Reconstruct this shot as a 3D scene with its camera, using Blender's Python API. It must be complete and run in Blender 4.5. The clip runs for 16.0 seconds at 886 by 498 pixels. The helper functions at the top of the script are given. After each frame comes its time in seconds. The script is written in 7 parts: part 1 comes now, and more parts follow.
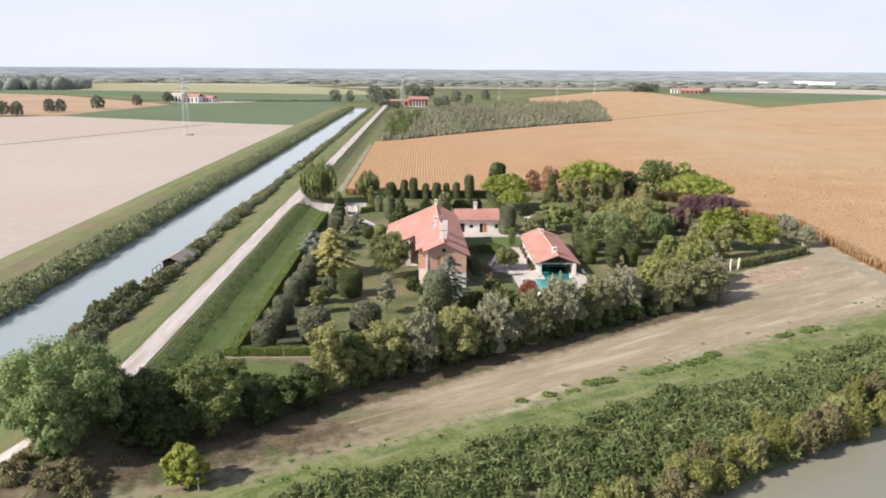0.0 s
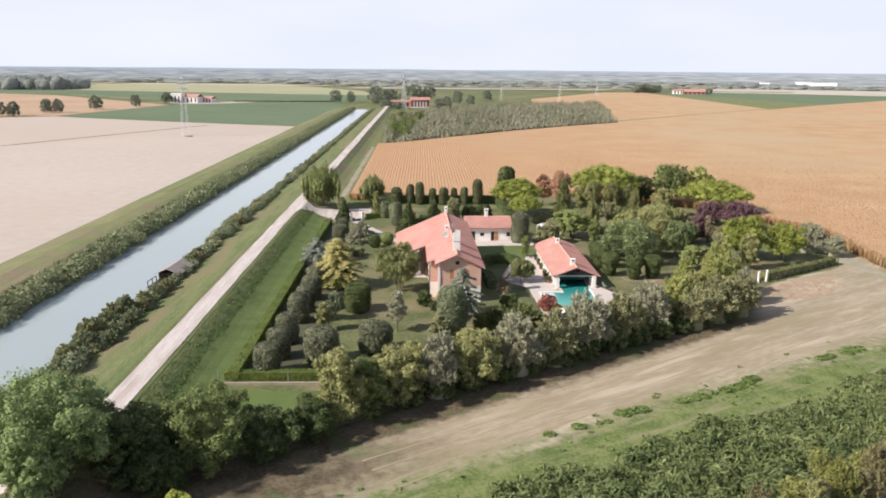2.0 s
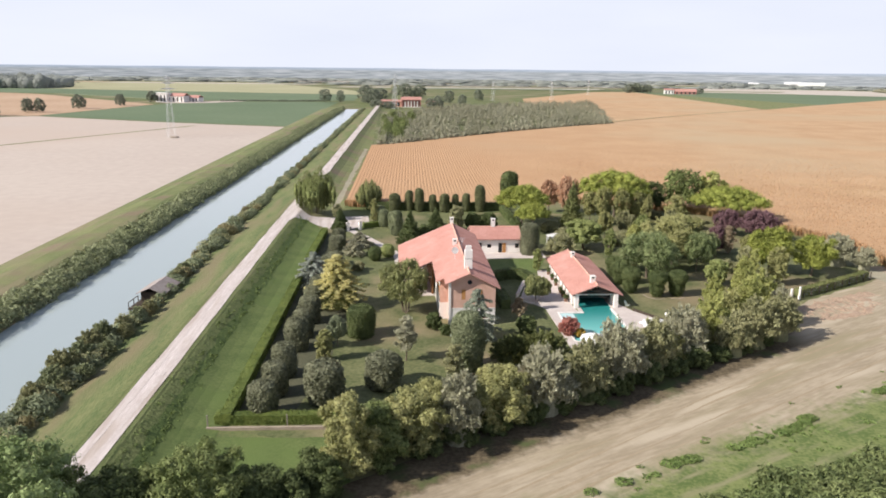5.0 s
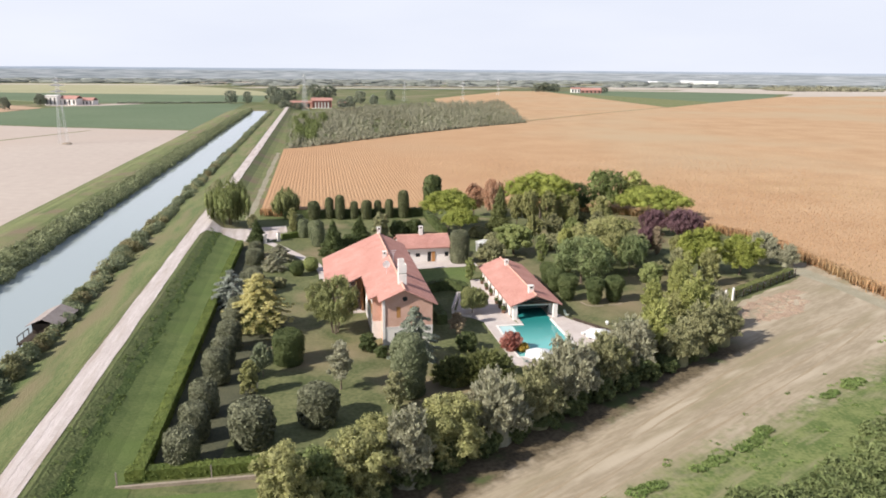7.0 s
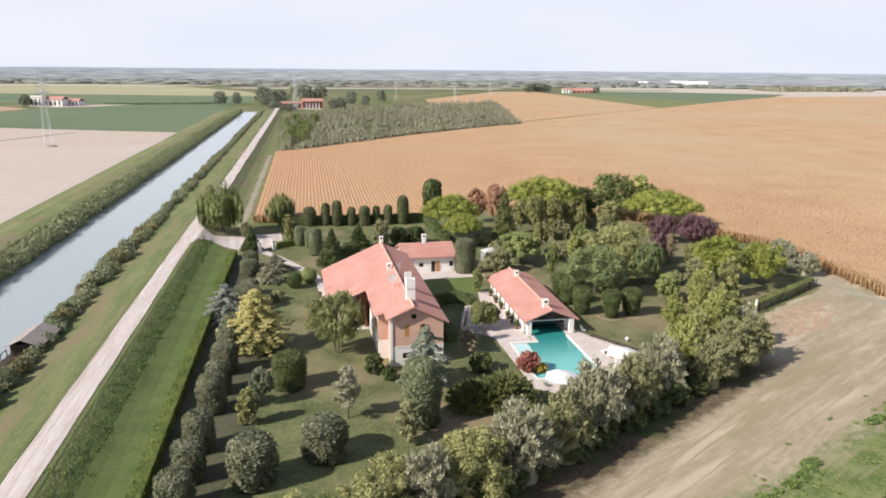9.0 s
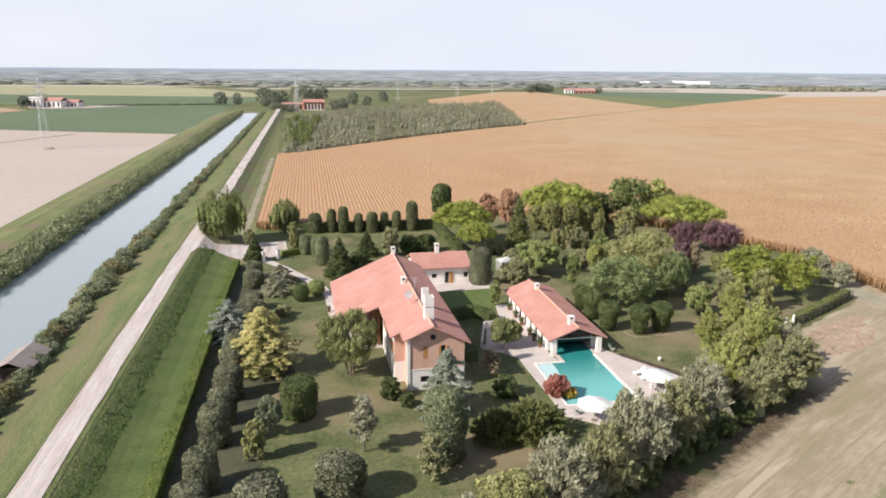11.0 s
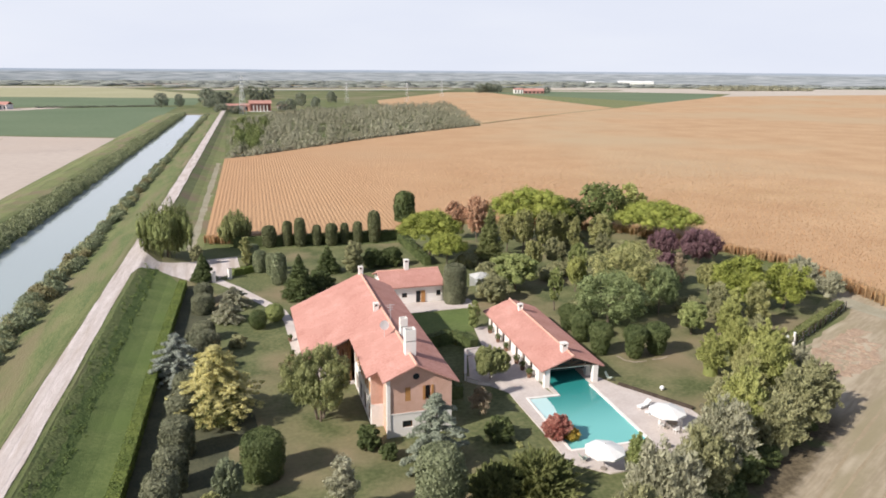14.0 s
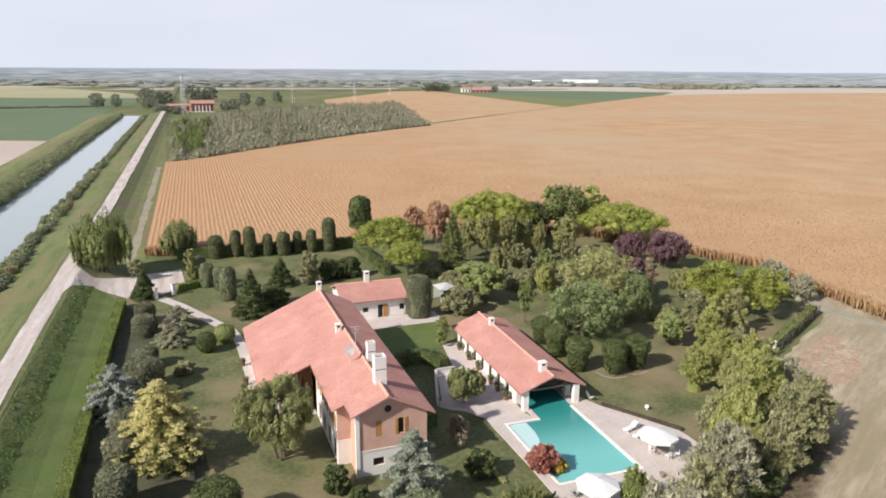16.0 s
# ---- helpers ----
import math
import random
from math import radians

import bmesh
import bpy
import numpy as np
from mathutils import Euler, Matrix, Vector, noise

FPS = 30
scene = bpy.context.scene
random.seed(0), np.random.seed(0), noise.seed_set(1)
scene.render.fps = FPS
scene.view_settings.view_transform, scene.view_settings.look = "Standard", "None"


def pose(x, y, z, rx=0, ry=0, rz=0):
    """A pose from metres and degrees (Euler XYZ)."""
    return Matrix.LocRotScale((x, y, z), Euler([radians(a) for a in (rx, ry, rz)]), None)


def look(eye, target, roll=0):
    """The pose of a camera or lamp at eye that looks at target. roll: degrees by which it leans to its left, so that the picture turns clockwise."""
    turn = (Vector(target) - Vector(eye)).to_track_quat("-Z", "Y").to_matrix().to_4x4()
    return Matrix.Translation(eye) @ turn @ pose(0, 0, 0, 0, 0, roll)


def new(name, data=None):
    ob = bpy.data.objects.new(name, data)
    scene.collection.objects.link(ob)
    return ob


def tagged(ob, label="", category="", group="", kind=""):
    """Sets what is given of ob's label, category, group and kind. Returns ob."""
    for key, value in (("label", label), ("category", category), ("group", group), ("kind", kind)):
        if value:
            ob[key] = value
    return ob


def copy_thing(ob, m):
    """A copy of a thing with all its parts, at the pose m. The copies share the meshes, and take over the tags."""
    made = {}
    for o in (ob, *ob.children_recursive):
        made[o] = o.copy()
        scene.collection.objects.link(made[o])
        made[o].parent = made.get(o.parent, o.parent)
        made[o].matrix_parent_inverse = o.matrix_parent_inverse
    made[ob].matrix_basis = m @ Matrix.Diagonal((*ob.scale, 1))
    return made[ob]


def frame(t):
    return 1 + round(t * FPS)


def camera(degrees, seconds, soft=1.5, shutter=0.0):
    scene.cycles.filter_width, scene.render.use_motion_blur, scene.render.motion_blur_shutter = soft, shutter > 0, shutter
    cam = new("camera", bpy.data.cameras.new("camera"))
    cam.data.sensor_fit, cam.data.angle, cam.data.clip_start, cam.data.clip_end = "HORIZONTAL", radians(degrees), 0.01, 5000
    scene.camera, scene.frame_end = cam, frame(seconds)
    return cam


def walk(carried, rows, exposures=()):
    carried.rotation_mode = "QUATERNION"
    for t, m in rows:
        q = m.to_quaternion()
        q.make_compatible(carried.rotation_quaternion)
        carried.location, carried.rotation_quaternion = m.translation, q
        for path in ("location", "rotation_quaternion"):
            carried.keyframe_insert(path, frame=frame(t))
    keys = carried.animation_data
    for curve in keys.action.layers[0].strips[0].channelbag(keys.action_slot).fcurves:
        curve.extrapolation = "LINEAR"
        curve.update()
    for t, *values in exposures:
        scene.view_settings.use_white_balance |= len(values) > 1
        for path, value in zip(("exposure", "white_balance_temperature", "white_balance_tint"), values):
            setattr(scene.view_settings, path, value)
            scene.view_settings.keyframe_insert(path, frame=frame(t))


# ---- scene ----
cam = camera(63.7, 16.0, soft=1.8)
PATH = [
    (0, (7.79, -1.368, 37.44), (7.847, 0.569, 36.946), 0.4),
    (0.5, (7.279, 0.619, 37.446), (7.338, 2.557, 36.952), 0.4),
    (1, (6.804, 2.461, 37.451), (6.863, 4.399, 36.958), 0.4),
    (1.5, (6.297, 4.266, 37.465), (6.356, 6.203, 36.971), 0.5),
    (2, (5.716, 6.146, 37.53), (5.775, 8.083, 37.037), 0.5),
    (2.5, (5.196, 7.939, 37.534), (5.255, 9.876, 37.04), 0.5),
    (3, (4.698, 9.726, 37.555), (4.757, 11.663, 37.061), 0.5),
    (3.5, (4.157, 11.587, 37.602), (4.215, 13.524, 37.108), 0.6),
    (3.7, (3.957, 12.313, 37.61), (4.014, 14.249, 37.115), 0.7),
    (6, (1.519, 20.471, 37.881), (1.715, 22.399, 37.387), 0.5),
    (6.5, (0.972, 22.433, 37.926), (1.248, 24.352, 37.432), 0.5),
    (7, (0.55, 24.281, 37.948), (0.881, 26.191, 37.454), 0.5),
    (7.5, (0.06, 26.077, 37.908), (0.421, 27.982, 37.416), 0.5),
    (8, (-0.409, 27.976, 37.927), (-0.048, 29.881, 37.434), 0.5),
    (8.5, (-0.756, 29.867, 37.946), (-0.396, 31.772, 37.454), 0.5),
    (9, (-1.03, 31.681, 37.939), (-0.671, 33.586, 37.446), 0.5),
    (11.5, (-2.488, 41.097, 37.959), (-2.13, 43.002, 37.467), 0.4),
    (12, (-2.716, 43.065, 38.0), (-2.359, 44.971, 37.508), 0.4),
    (12.5, (-2.872, 44.893, 38.014), (-2.489, 46.793, 37.522), 0.3),
    (13, (-3.094, 46.809, 37.994), (-2.651, 48.697, 37.502), 0.4),
    (13.5, (-3.369, 48.753, 37.968), (-2.876, 50.628, 37.477), 0.4),
    (14, (-3.52, 50.696, 37.929), (-3.024, 52.57, 37.438), 0.4),
    (14.5, (-3.578, 52.607, 37.904), (-3.083, 54.481, 37.413), 0.4),
    (15, (-3.634, 54.584, 37.919), (-3.11, 56.451, 37.427), 0.4),
    (15.5, (-3.711, 56.492, 37.911), (-3.104, 58.333, 37.42), 0.4),
    (16, (-3.748, 58.302, 37.915), (-3.115, 60.134, 37.422), 0.4),
]
walk(cam, [(t, look(eye, target, roll)) for t, eye, target, roll in PATH],
     exposures=[(0, 0.31, 6350, 10), (3.5, 0.31, 6350, 10), (7, 0.30, 6350, 10), (9, 0.28, 6350, 10), (12.5, 0.25, 6350, 10), (14, 0.22, 6350, 10), (16, 0.16, 6350, 10)])

# ---- world, sun, exposure ----
SUN_AZ, SUN_EL = radians(250.5), radians(35)
world = bpy.data.worlds.new("sky")
scene.world = world
world.use_nodes = True
wn = world.node_tree
sky = wn.nodes.new("ShaderNodeTexSky")
sky.sky_type = "NISHITA"
sky.sun_disc = False
sky.sun_elevation, sky.sun_rotation = SUN_EL, SUN_AZ
sky.air_density, sky.dust_density, sky.ozone_density = 1.0, 1.0, 1.5
veil = wn.nodes.new("ShaderNodeMix")  # thin high cloud over the blue
veil.data_type = "RGBA"
veil.inputs["Factor"].default_value = 0.35
veil.inputs["B"].default_value = (5.5, 5.6, 6.6, 1)
wn.links.new(sky.outputs["Color"], veil.inputs["A"])
wn.links.new(veil.outputs["Result"], wn.nodes["Background"].inputs["Color"])
wn.nodes["Background"].inputs["Strength"].default_value = 0.08
sun_data = bpy.data.lights.new("sun", "SUN")
sun_data.energy, sun_data.angle, sun_data.color = 5.0, radians(1.5), (1.0, 0.93, 0.83)
sun = new("sun", sun_data)
toward = Vector((math.sin(SUN_AZ) * math.cos(SUN_EL), math.cos(SUN_AZ) * math.cos(SUN_EL), math.sin(SUN_EL)))
sun.matrix_world = look(toward * 100, (0, 0, 0))


# ---- materials ----
def mat(name, c1, c2, scale=0.5, rough=0.85, fine=8.0, bump=0.0, bscale=20.0, c3=None, big=0.03, island=0.0, obj=0.0, glow=0.0, metal=0.0, stretch=None, turn=0.0, through_light=0.0, ripe=None):
    """Two colours mixed by noise at two scales, a third by large patches, relief, and variation by piece."""
    m = bpy.data.materials.new(name)
    m.use_nodes = True
    nt = m.node_tree
    b = nt.nodes["Principled BSDF"]
    b.inputs["Roughness"].default_value = rough
    b.inputs["Metallic"].default_value = metal
    b.inputs["Specular IOR Level"].default_value = 0.25
    geo = nt.nodes.new("ShaderNodeNewGeometry")
    src = geo.outputs["Position"]
    if stretch:
        mp = nt.nodes.new("ShaderNodeMapping")
        mp.vector_type = "TEXTURE"
        mp.inputs["Scale"].default_value = stretch
        mp.inputs["Rotation"].default_value = (0, 0, turn)
        nt.links.new(src, mp.inputs["Vector"])
        src = mp.outputs["Vector"]

    def noise_at(s, detail=3.0):
        n = nt.nodes.new("ShaderNodeTexNoise")
        n.inputs["Scale"].default_value, n.inputs["Detail"].default_value = s, detail
        nt.links.new(src, n.inputs["Vector"])
        return n.outputs["Fac"]

    def spread(sock, lo, hi):
        r = nt.nodes.new("ShaderNodeMapRange")
        r.inputs["From Min"].default_value, r.inputs["From Max"].default_value = lo, hi
        nt.links.new(sock, r.inputs["Value"])
        return r.outputs["Result"]

    def blend(f, a, c):
        x = nt.nodes.new("ShaderNodeMix")
        x.data_type = "RGBA"
        nt.links.new(f, x.inputs["Factor"])
        for sock, v in ((x.inputs["A"], a), (x.inputs["B"], c)):
            if isinstance(v, tuple):
                sock.default_value = (*v, 1)
            else:
                nt.links.new(v, sock)
        return x.outputs["Result"]

    add = nt.nodes.new("ShaderNodeMath")
    add.operation = "ADD"
    nt.links.new(noise_at(scale), add.inputs[0])
    nt.links.new(noise_at(fine), add.inputs[1])
    col = blend(spread(add.outputs[0], 0.75, 1.25), c1, c2)
    if c3:
        col = blend(spread(noise_at(big, 4.0), 0.48, 0.66), col, c3)
    if ripe:
        sep = nt.nodes.new("ShaderNodeSeparateXYZ")
        nt.links.new(geo.outputs["Position"], sep.inputs["Vector"])
        col = blend(spread(sep.outputs["X"], ripe[1], ripe[0]), col, ripe[2])
    if island or obj:
        h = nt.nodes.new("ShaderNodeHueSaturation")
        if island:
            rnd = geo.outputs["Random Per Island"]
            k = island
        else:
            rnd = nt.nodes.new("ShaderNodeObjectInfo").outputs["Random"]
            k = obj
        r = nt.nodes.new("ShaderNodeMapRange")
        r.inputs["To Min"].default_value, r.inputs["To Max"].default_value = 1 - k, 1 + k
        nt.links.new(rnd, r.inputs["Value"])
        nt.links.new(r.outputs["Result"], h.inputs["Value"])
        nt.links.new(col, h.inputs["Color"])
        col = h.outputs["Color"]
    nt.links.new(col, b.inputs["Base Color"])
    if glow:
        nt.links.new(col, b.inputs["Emission Color"])
        b.inputs["Emission Strength"].default_value = glow
    if bump:
        bp = nt.nodes.new("ShaderNodeBump")
        bp.inputs["Strength"].default_value, bp.inputs["Distance"].default_value = bump, 0.2
        nt.links.new(noise_at(bscale, 5.0), bp.inputs["Height"])
        nt.links.new(bp.outputs["Normal"], b.inputs["Normal"])
    if through_light:
        tr = nt.nodes.new("ShaderNodeBsdfTranslucent")
        nt.links.new(col, tr.inputs["Color"])
        mx = nt.nodes.new("ShaderNodeMixShader")
        mx.inputs["Fac"].default_value = through_light
        out = nt.nodes["Material Output"]
        nt.links.new(b.outputs["BSDF"], mx.inputs[1])
        nt.links.new(tr.outputs["BSDF"], mx.inputs[2])
        nt.links.new(mx.outputs["Shader"], out.inputs["Surface"])
    return m


def leafy(name, c1, c2, scale=0.4, island=0.26):
    return mat(name, c1, c2, scale=scale, fine=2.5, rough=0.65, island=island, through_light=0.24)


M_GROUND = mat("rough_grass", (0.10, 0.13, 0.045), (0.17, 0.18, 0.075), scale=0.12, fine=2.5, c3=(0.24, 0.20, 0.12), big=0.02, bump=0.5, bscale=3)
M_BANK = mat("bank_grass", (0.15, 0.175, 0.068), (0.225, 0.235, 0.10), scale=0.2, fine=3, c3=(0.22, 0.17, 0.11), big=0.08, bump=0.5, bscale=4)
M_LAWN = mat("mown_lawn", (0.09, 0.126, 0.038), (0.15, 0.186, 0.062), scale=0.3, fine=3, c3=(0.12, 0.165, 0.048), big=0.12, bump=0.3, bscale=6)
M_BANK2 = mat("levee_grass", (0.105, 0.138, 0.05), (0.195, 0.205, 0.088), scale=0.3, fine=3, c3=(0.195, 0.168, 0.092), big=0.15, bump=0.5, bscale=4, stretch=(0.6, 3.5, 1))
M_STRIPE = mat("dark_weed_stripe", (0.072, 0.108, 0.03), (0.135, 0.175, 0.052), scale=0.8, fine=3, bump=0.8, bscale=3)
M_GARDEN = mat("garden_lawn", (0.085, 0.102, 0.04), (0.186, 0.19, 0.088), scale=0.22, fine=2, c3=(0.255, 0.203, 0.122), big=0.055, bump=0.3, bscale=6)
M_WILD = mat("tall_wild_grass", (0.105, 0.135, 0.045), (0.19, 0.21, 0.08), scale=0.6, fine=3, bump=0.8, bscale=2.5)
# soil colour, also laid where shade is painted on the lawn
M_SHADESOIL = mat("bare_soil", (0.062, 0.066, 0.042), (0.112, 0.11, 0.066), scale=0.4, fine=5, bump=0.4, bscale=8)
M_RUT = mat("pressed_dry_grass", (0.31, 0.245, 0.16), (0.38, 0.30, 0.205), scale=0.5, fine=4)
M_DIRT = mat("earth_heap", (0.34, 0.235, 0.165), (0.45, 0.335, 0.245), scale=0.5, fine=3, bump=0.6, bscale=3)
M_GREEN = mat("green_verge", (0.10, 0.135, 0.042), (0.235, 0.245, 0.10), scale=0.7, fine=2.6, c3=(0.25, 0.22, 0.125), big=0.2, bump=0.5, bscale=4)
M_ROAD = mat("white_gravel", (0.545, 0.468, 0.435), (0.685, 0.61, 0.58), scale=0.7, fine=4, c3=(0.48, 0.40, 0.35), big=0.45, bump=0.2, bscale=20, stretch=(0.6, 5.0, 1))
M_TRACK = mat("field_track", (0.30, 0.27, 0.19), (0.40, 0.36, 0.27), scale=0.3, fine=3, bump=0.3, bscale=6)
M_PALE = mat("harrowed_pale_field", (0.475, 0.394, 0.342), (0.541, 0.461, 0.399), scale=0.01, fine=0.3, c3=(0.503, 0.408, 0.342), big=0.006)
M_CORN = mat("dry_maize_canopy", (0.438, 0.272, 0.148), (0.535, 0.358, 0.21), ripe=(-40, 150, (0.465, 0.27, 0.145)), scale=0.05, fine=1.3, c3=(0.475, 0.345, 0.212), big=0.008, bump=0.6, bscale=2.0)
M_MAIZE = mat("dry_maize_leaves", (0.52, 0.32, 0.175), (0.62, 0.42, 0.25), scale=0.02, fine=0.4, island=0.3, c3=(0.52, 0.39, 0.21), big=0.02, through_light=0.45)
M_FGREEN = mat("green_crop", (0.119, 0.166, 0.090), (0.157, 0.199, 0.114), scale=0.01, fine=0.3, bump=0.3, bscale=1)
M_FYEL = mat("yellow_green_crop", (0.335, 0.32, 0.185), (0.41, 0.385, 0.24), scale=0.008, fine=0.2)
M_FBROWN = mat("brown_stubble", (0.42, 0.28, 0.18), (0.50, 0.35, 0.24), scale=0.01, fine=0.2)
M_FWHITE = mat("whitish_stubble", (0.484, 0.420, 0.355), (0.549, 0.484, 0.420), scale=0.006, fine=0.2)
M_STONE = mat("terrace_stone", (0.53, 0.455, 0.42), (0.62, 0.55, 0.515), scale=0.5, fine=4, bump=0.1)
M_WHITE = mat("white_plaster", (0.80, 0.75, 0.71), (0.87, 0.82, 0.78), scale=0.5, fine=5, bump=0.05)
M_BRICK = mat("orange_brick", (0.60, 0.36, 0.275), (0.69, 0.45, 0.36), scale=0.9, fine=10, bump=0.15, bscale=25)
M_TILE = mat("clay_tiles", (0.425, 0.208, 0.172), (0.56, 0.31, 0.265), scale=0.35, fine=4, c3=(0.475, 0.25, 0.21), big=0.45, bump=0.15, bscale=12)
M_REDWALL = mat("red_render", (0.38, 0.17, 0.145), (0.46, 0.24, 0.21), scale=0.5, fine=4)
M_RIDGE = mat("ridge_tiles", (0.60, 0.32, 0.24), (0.68, 0.42, 0.33), scale=1, fine=6)
M_WOOD = mat("dark_timber", (0.045, 0.033, 0.025), (0.085, 0.065, 0.05), scale=1, fine=10)
M_KERB = mat("brown_stone_kerb", (0.30, 0.245, 0.19), (0.40, 0.33, 0.265), scale=1, fine=6)
M_HUTROOF = mat("faded_boards", (0.30, 0.25, 0.23), (0.39, 0.335, 0.31), scale=1, fine=6)
M_SHUT = mat("orange_shutter", (0.42, 0.20, 0.07), (0.50, 0.26, 0.10), scale=1, fine=10)
M_DOOR = mat("brown_door", (0.16, 0.075, 0.035), (0.22, 0.11, 0.05), scale=1, fine=10)
M_BARK = mat("bark", (0.13, 0.10, 0.075), (0.21, 0.17, 0.13), scale=2, fine=10, bump=0.4)
M_GREYWOOD = mat("weathered_boards", (0.25, 0.21, 0.18), (0.36, 0.31, 0.27), scale=1, fine=8)
M_METAL = mat("galvanised_steel", (0.632, 0.644, 0.655), (0.747, 0.759, 0.770), rough=0.5, metal=0.3)
M_CLOTH = mat("white_canvas", (0.78, 0.77, 0.76), (0.84, 0.83, 0.82), scale=1, fine=5)
M_POT = mat("terracotta_pot", (0.16, 0.09, 0.06), (0.26, 0.15, 0.10))
M_SAGE = mat("sage_canvas", (0.42, 0.50, 0.42), (0.50, 0.58, 0.50), scale=2, fine=8)

L_MID = leafy("mid_green_leaves", (0.208, 0.248, 0.086), (0.387, 0.416, 0.162))
L_DARK = leafy("dark_green_leaves", (0.075, 0.10, 0.036), (0.155, 0.185, 0.07))
L_BROWNGREEN = leafy("brownish_clipped_leaves", (0.135, 0.143, 0.085), (0.285, 0.285, 0.18), island=0.35)
L_SILVER = leafy("silver_grey_leaves", (0.305, 0.30, 0.195), (0.471, 0.45, 0.32), island=0.2)
L_GREY = leafy("grey_green_leaves", (0.246, 0.246, 0.123), (0.418, 0.401, 0.219), island=0.3)
L_YG = leafy("yellow_green_leaves", (0.281, 0.305, 0.098), (0.470, 0.470, 0.171))
L_OLIVE = leafy("olive_green_leaves", (0.260, 0.265, 0.103), (0.457, 0.437, 0.194))
L_PINE = leafy("pine_needles", (0.212, 0.248, 0.050), (0.388, 0.407, 0.099))
L_YEL = leafy("yellow_conifer", (0.50, 0.455, 0.17), (0.72, 0.655, 0.315))
L_BLUE = leafy("blue_conifer", (0.29, 0.315, 0.265), (0.455, 0.48, 0.41))
L_COPPER = leafy("copper_foliage", (0.54, 0.32, 0.20), (0.66, 0.44, 0.30))
L_PURPLE = leafy("purple_foliage", (0.155, 0.085, 0.095), (0.28, 0.165, 0.18))
L_RED = leafy("red_foliage", (0.40, 0.12, 0.095), (0.58, 0.31, 0.245))
L_GOLD = leafy("orange_flowers", (0.50, 0.33, 0.05), (0.60, 0.44, 0.10))
L_HEDGE = leafy("hedge_leaves", (0.105, 0.145, 0.036), (0.21, 0.25, 0.066))
L_WOOD = leafy("scrub_wood", (0.215, 0.205, 0.135), (0.385, 0.37, 0.265), scale=0.03, island=0.15)
# far foliage paled: distance haze mixed into its base colour
L_FARHAZE = leafy("far_trees", (0.27, 0.285, 0.255), (0.36, 0.375, 0.345), scale=0.01, island=0.25)
L_BROWN = leafy("brown_twigs", (0.29, 0.225, 0.145), (0.41, 0.33, 0.225))
L_OAK = leafy("oak_leaves", (0.135, 0.17, 0.055), (0.27, 0.305, 0.115))
L_ASH = leafy("ash_leaves", (0.189, 0.254, 0.098), (0.358, 0.429, 0.182))
L_REED = leafy("reed_blades", (0.125, 0.165, 0.06), (0.25, 0.28, 0.115))
L_BANKGREY = leafy("bank_willow_leaves", (0.172, 0.198, 0.11), (0.31, 0.34, 0.205), island=0.3)
L_TEAL = leafy("bluish_green_leaves", (0.174, 0.221, 0.092), (0.318, 0.362, 0.162), island=0.35)
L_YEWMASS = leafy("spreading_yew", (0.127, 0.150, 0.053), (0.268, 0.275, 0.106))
L_RIVERBUSH = leafy("river_bush_leaves", (0.20, 0.205, 0.06), (0.35, 0.34, 0.115), island=0.3)
L_LIME = leafy("lime_leaves", (0.31, 0.34, 0.07), (0.48, 0.49, 0.13), island=0.3)
L_TUFT = leafy("grass_tufts", (0.15, 0.22, 0.062), (0.26, 0.33, 0.11), island=0.2)
L_WEED = leafy("levee_weeds", (0.125, 0.175, 0.05), (0.215, 0.265, 0.085), island=0.3)
L_WILLOW = leafy("willow_leaves", (0.135, 0.16, 0.055), (0.26, 0.285, 0.105), island=0.3)
L_COLUMN = leafy("clipped_column_leaves", (0.105, 0.12, 0.055), (0.215, 0.22, 0.11), island=0.35)
L_BLUEGREY = leafy("blue_grey_needles", (0.25, 0.28, 0.21), (0.42, 0.45, 0.35))
L_COLUMNGREY = leafy("dense_grey_green_leaves", (0.15, 0.175, 0.09), (0.31, 0.33, 0.195))
L_YEW = leafy("yew_needles", (0.084, 0.110, 0.040), (0.174, 0.204, 0.078))
L_WEEP = leafy("drooping_leaves", (0.205, 0.22, 0.088), (0.36, 0.37, 0.16), island=0.3)
L_BANKREED = leafy("bank_reeds", (0.200, 0.225, 0.113), (0.351, 0.373, 0.211), island=0.3)
# greyed leaf colour with the haze of distance painted in
L_FIELDHAZE = leafy("distant_tree_leaves", (0.198, 0.222, 0.162), (0.288, 0.306, 0.234), island=0.3)
L_DRYREED = leafy("dry_reed", (0.20, 0.175, 0.085), (0.31, 0.27, 0.14))


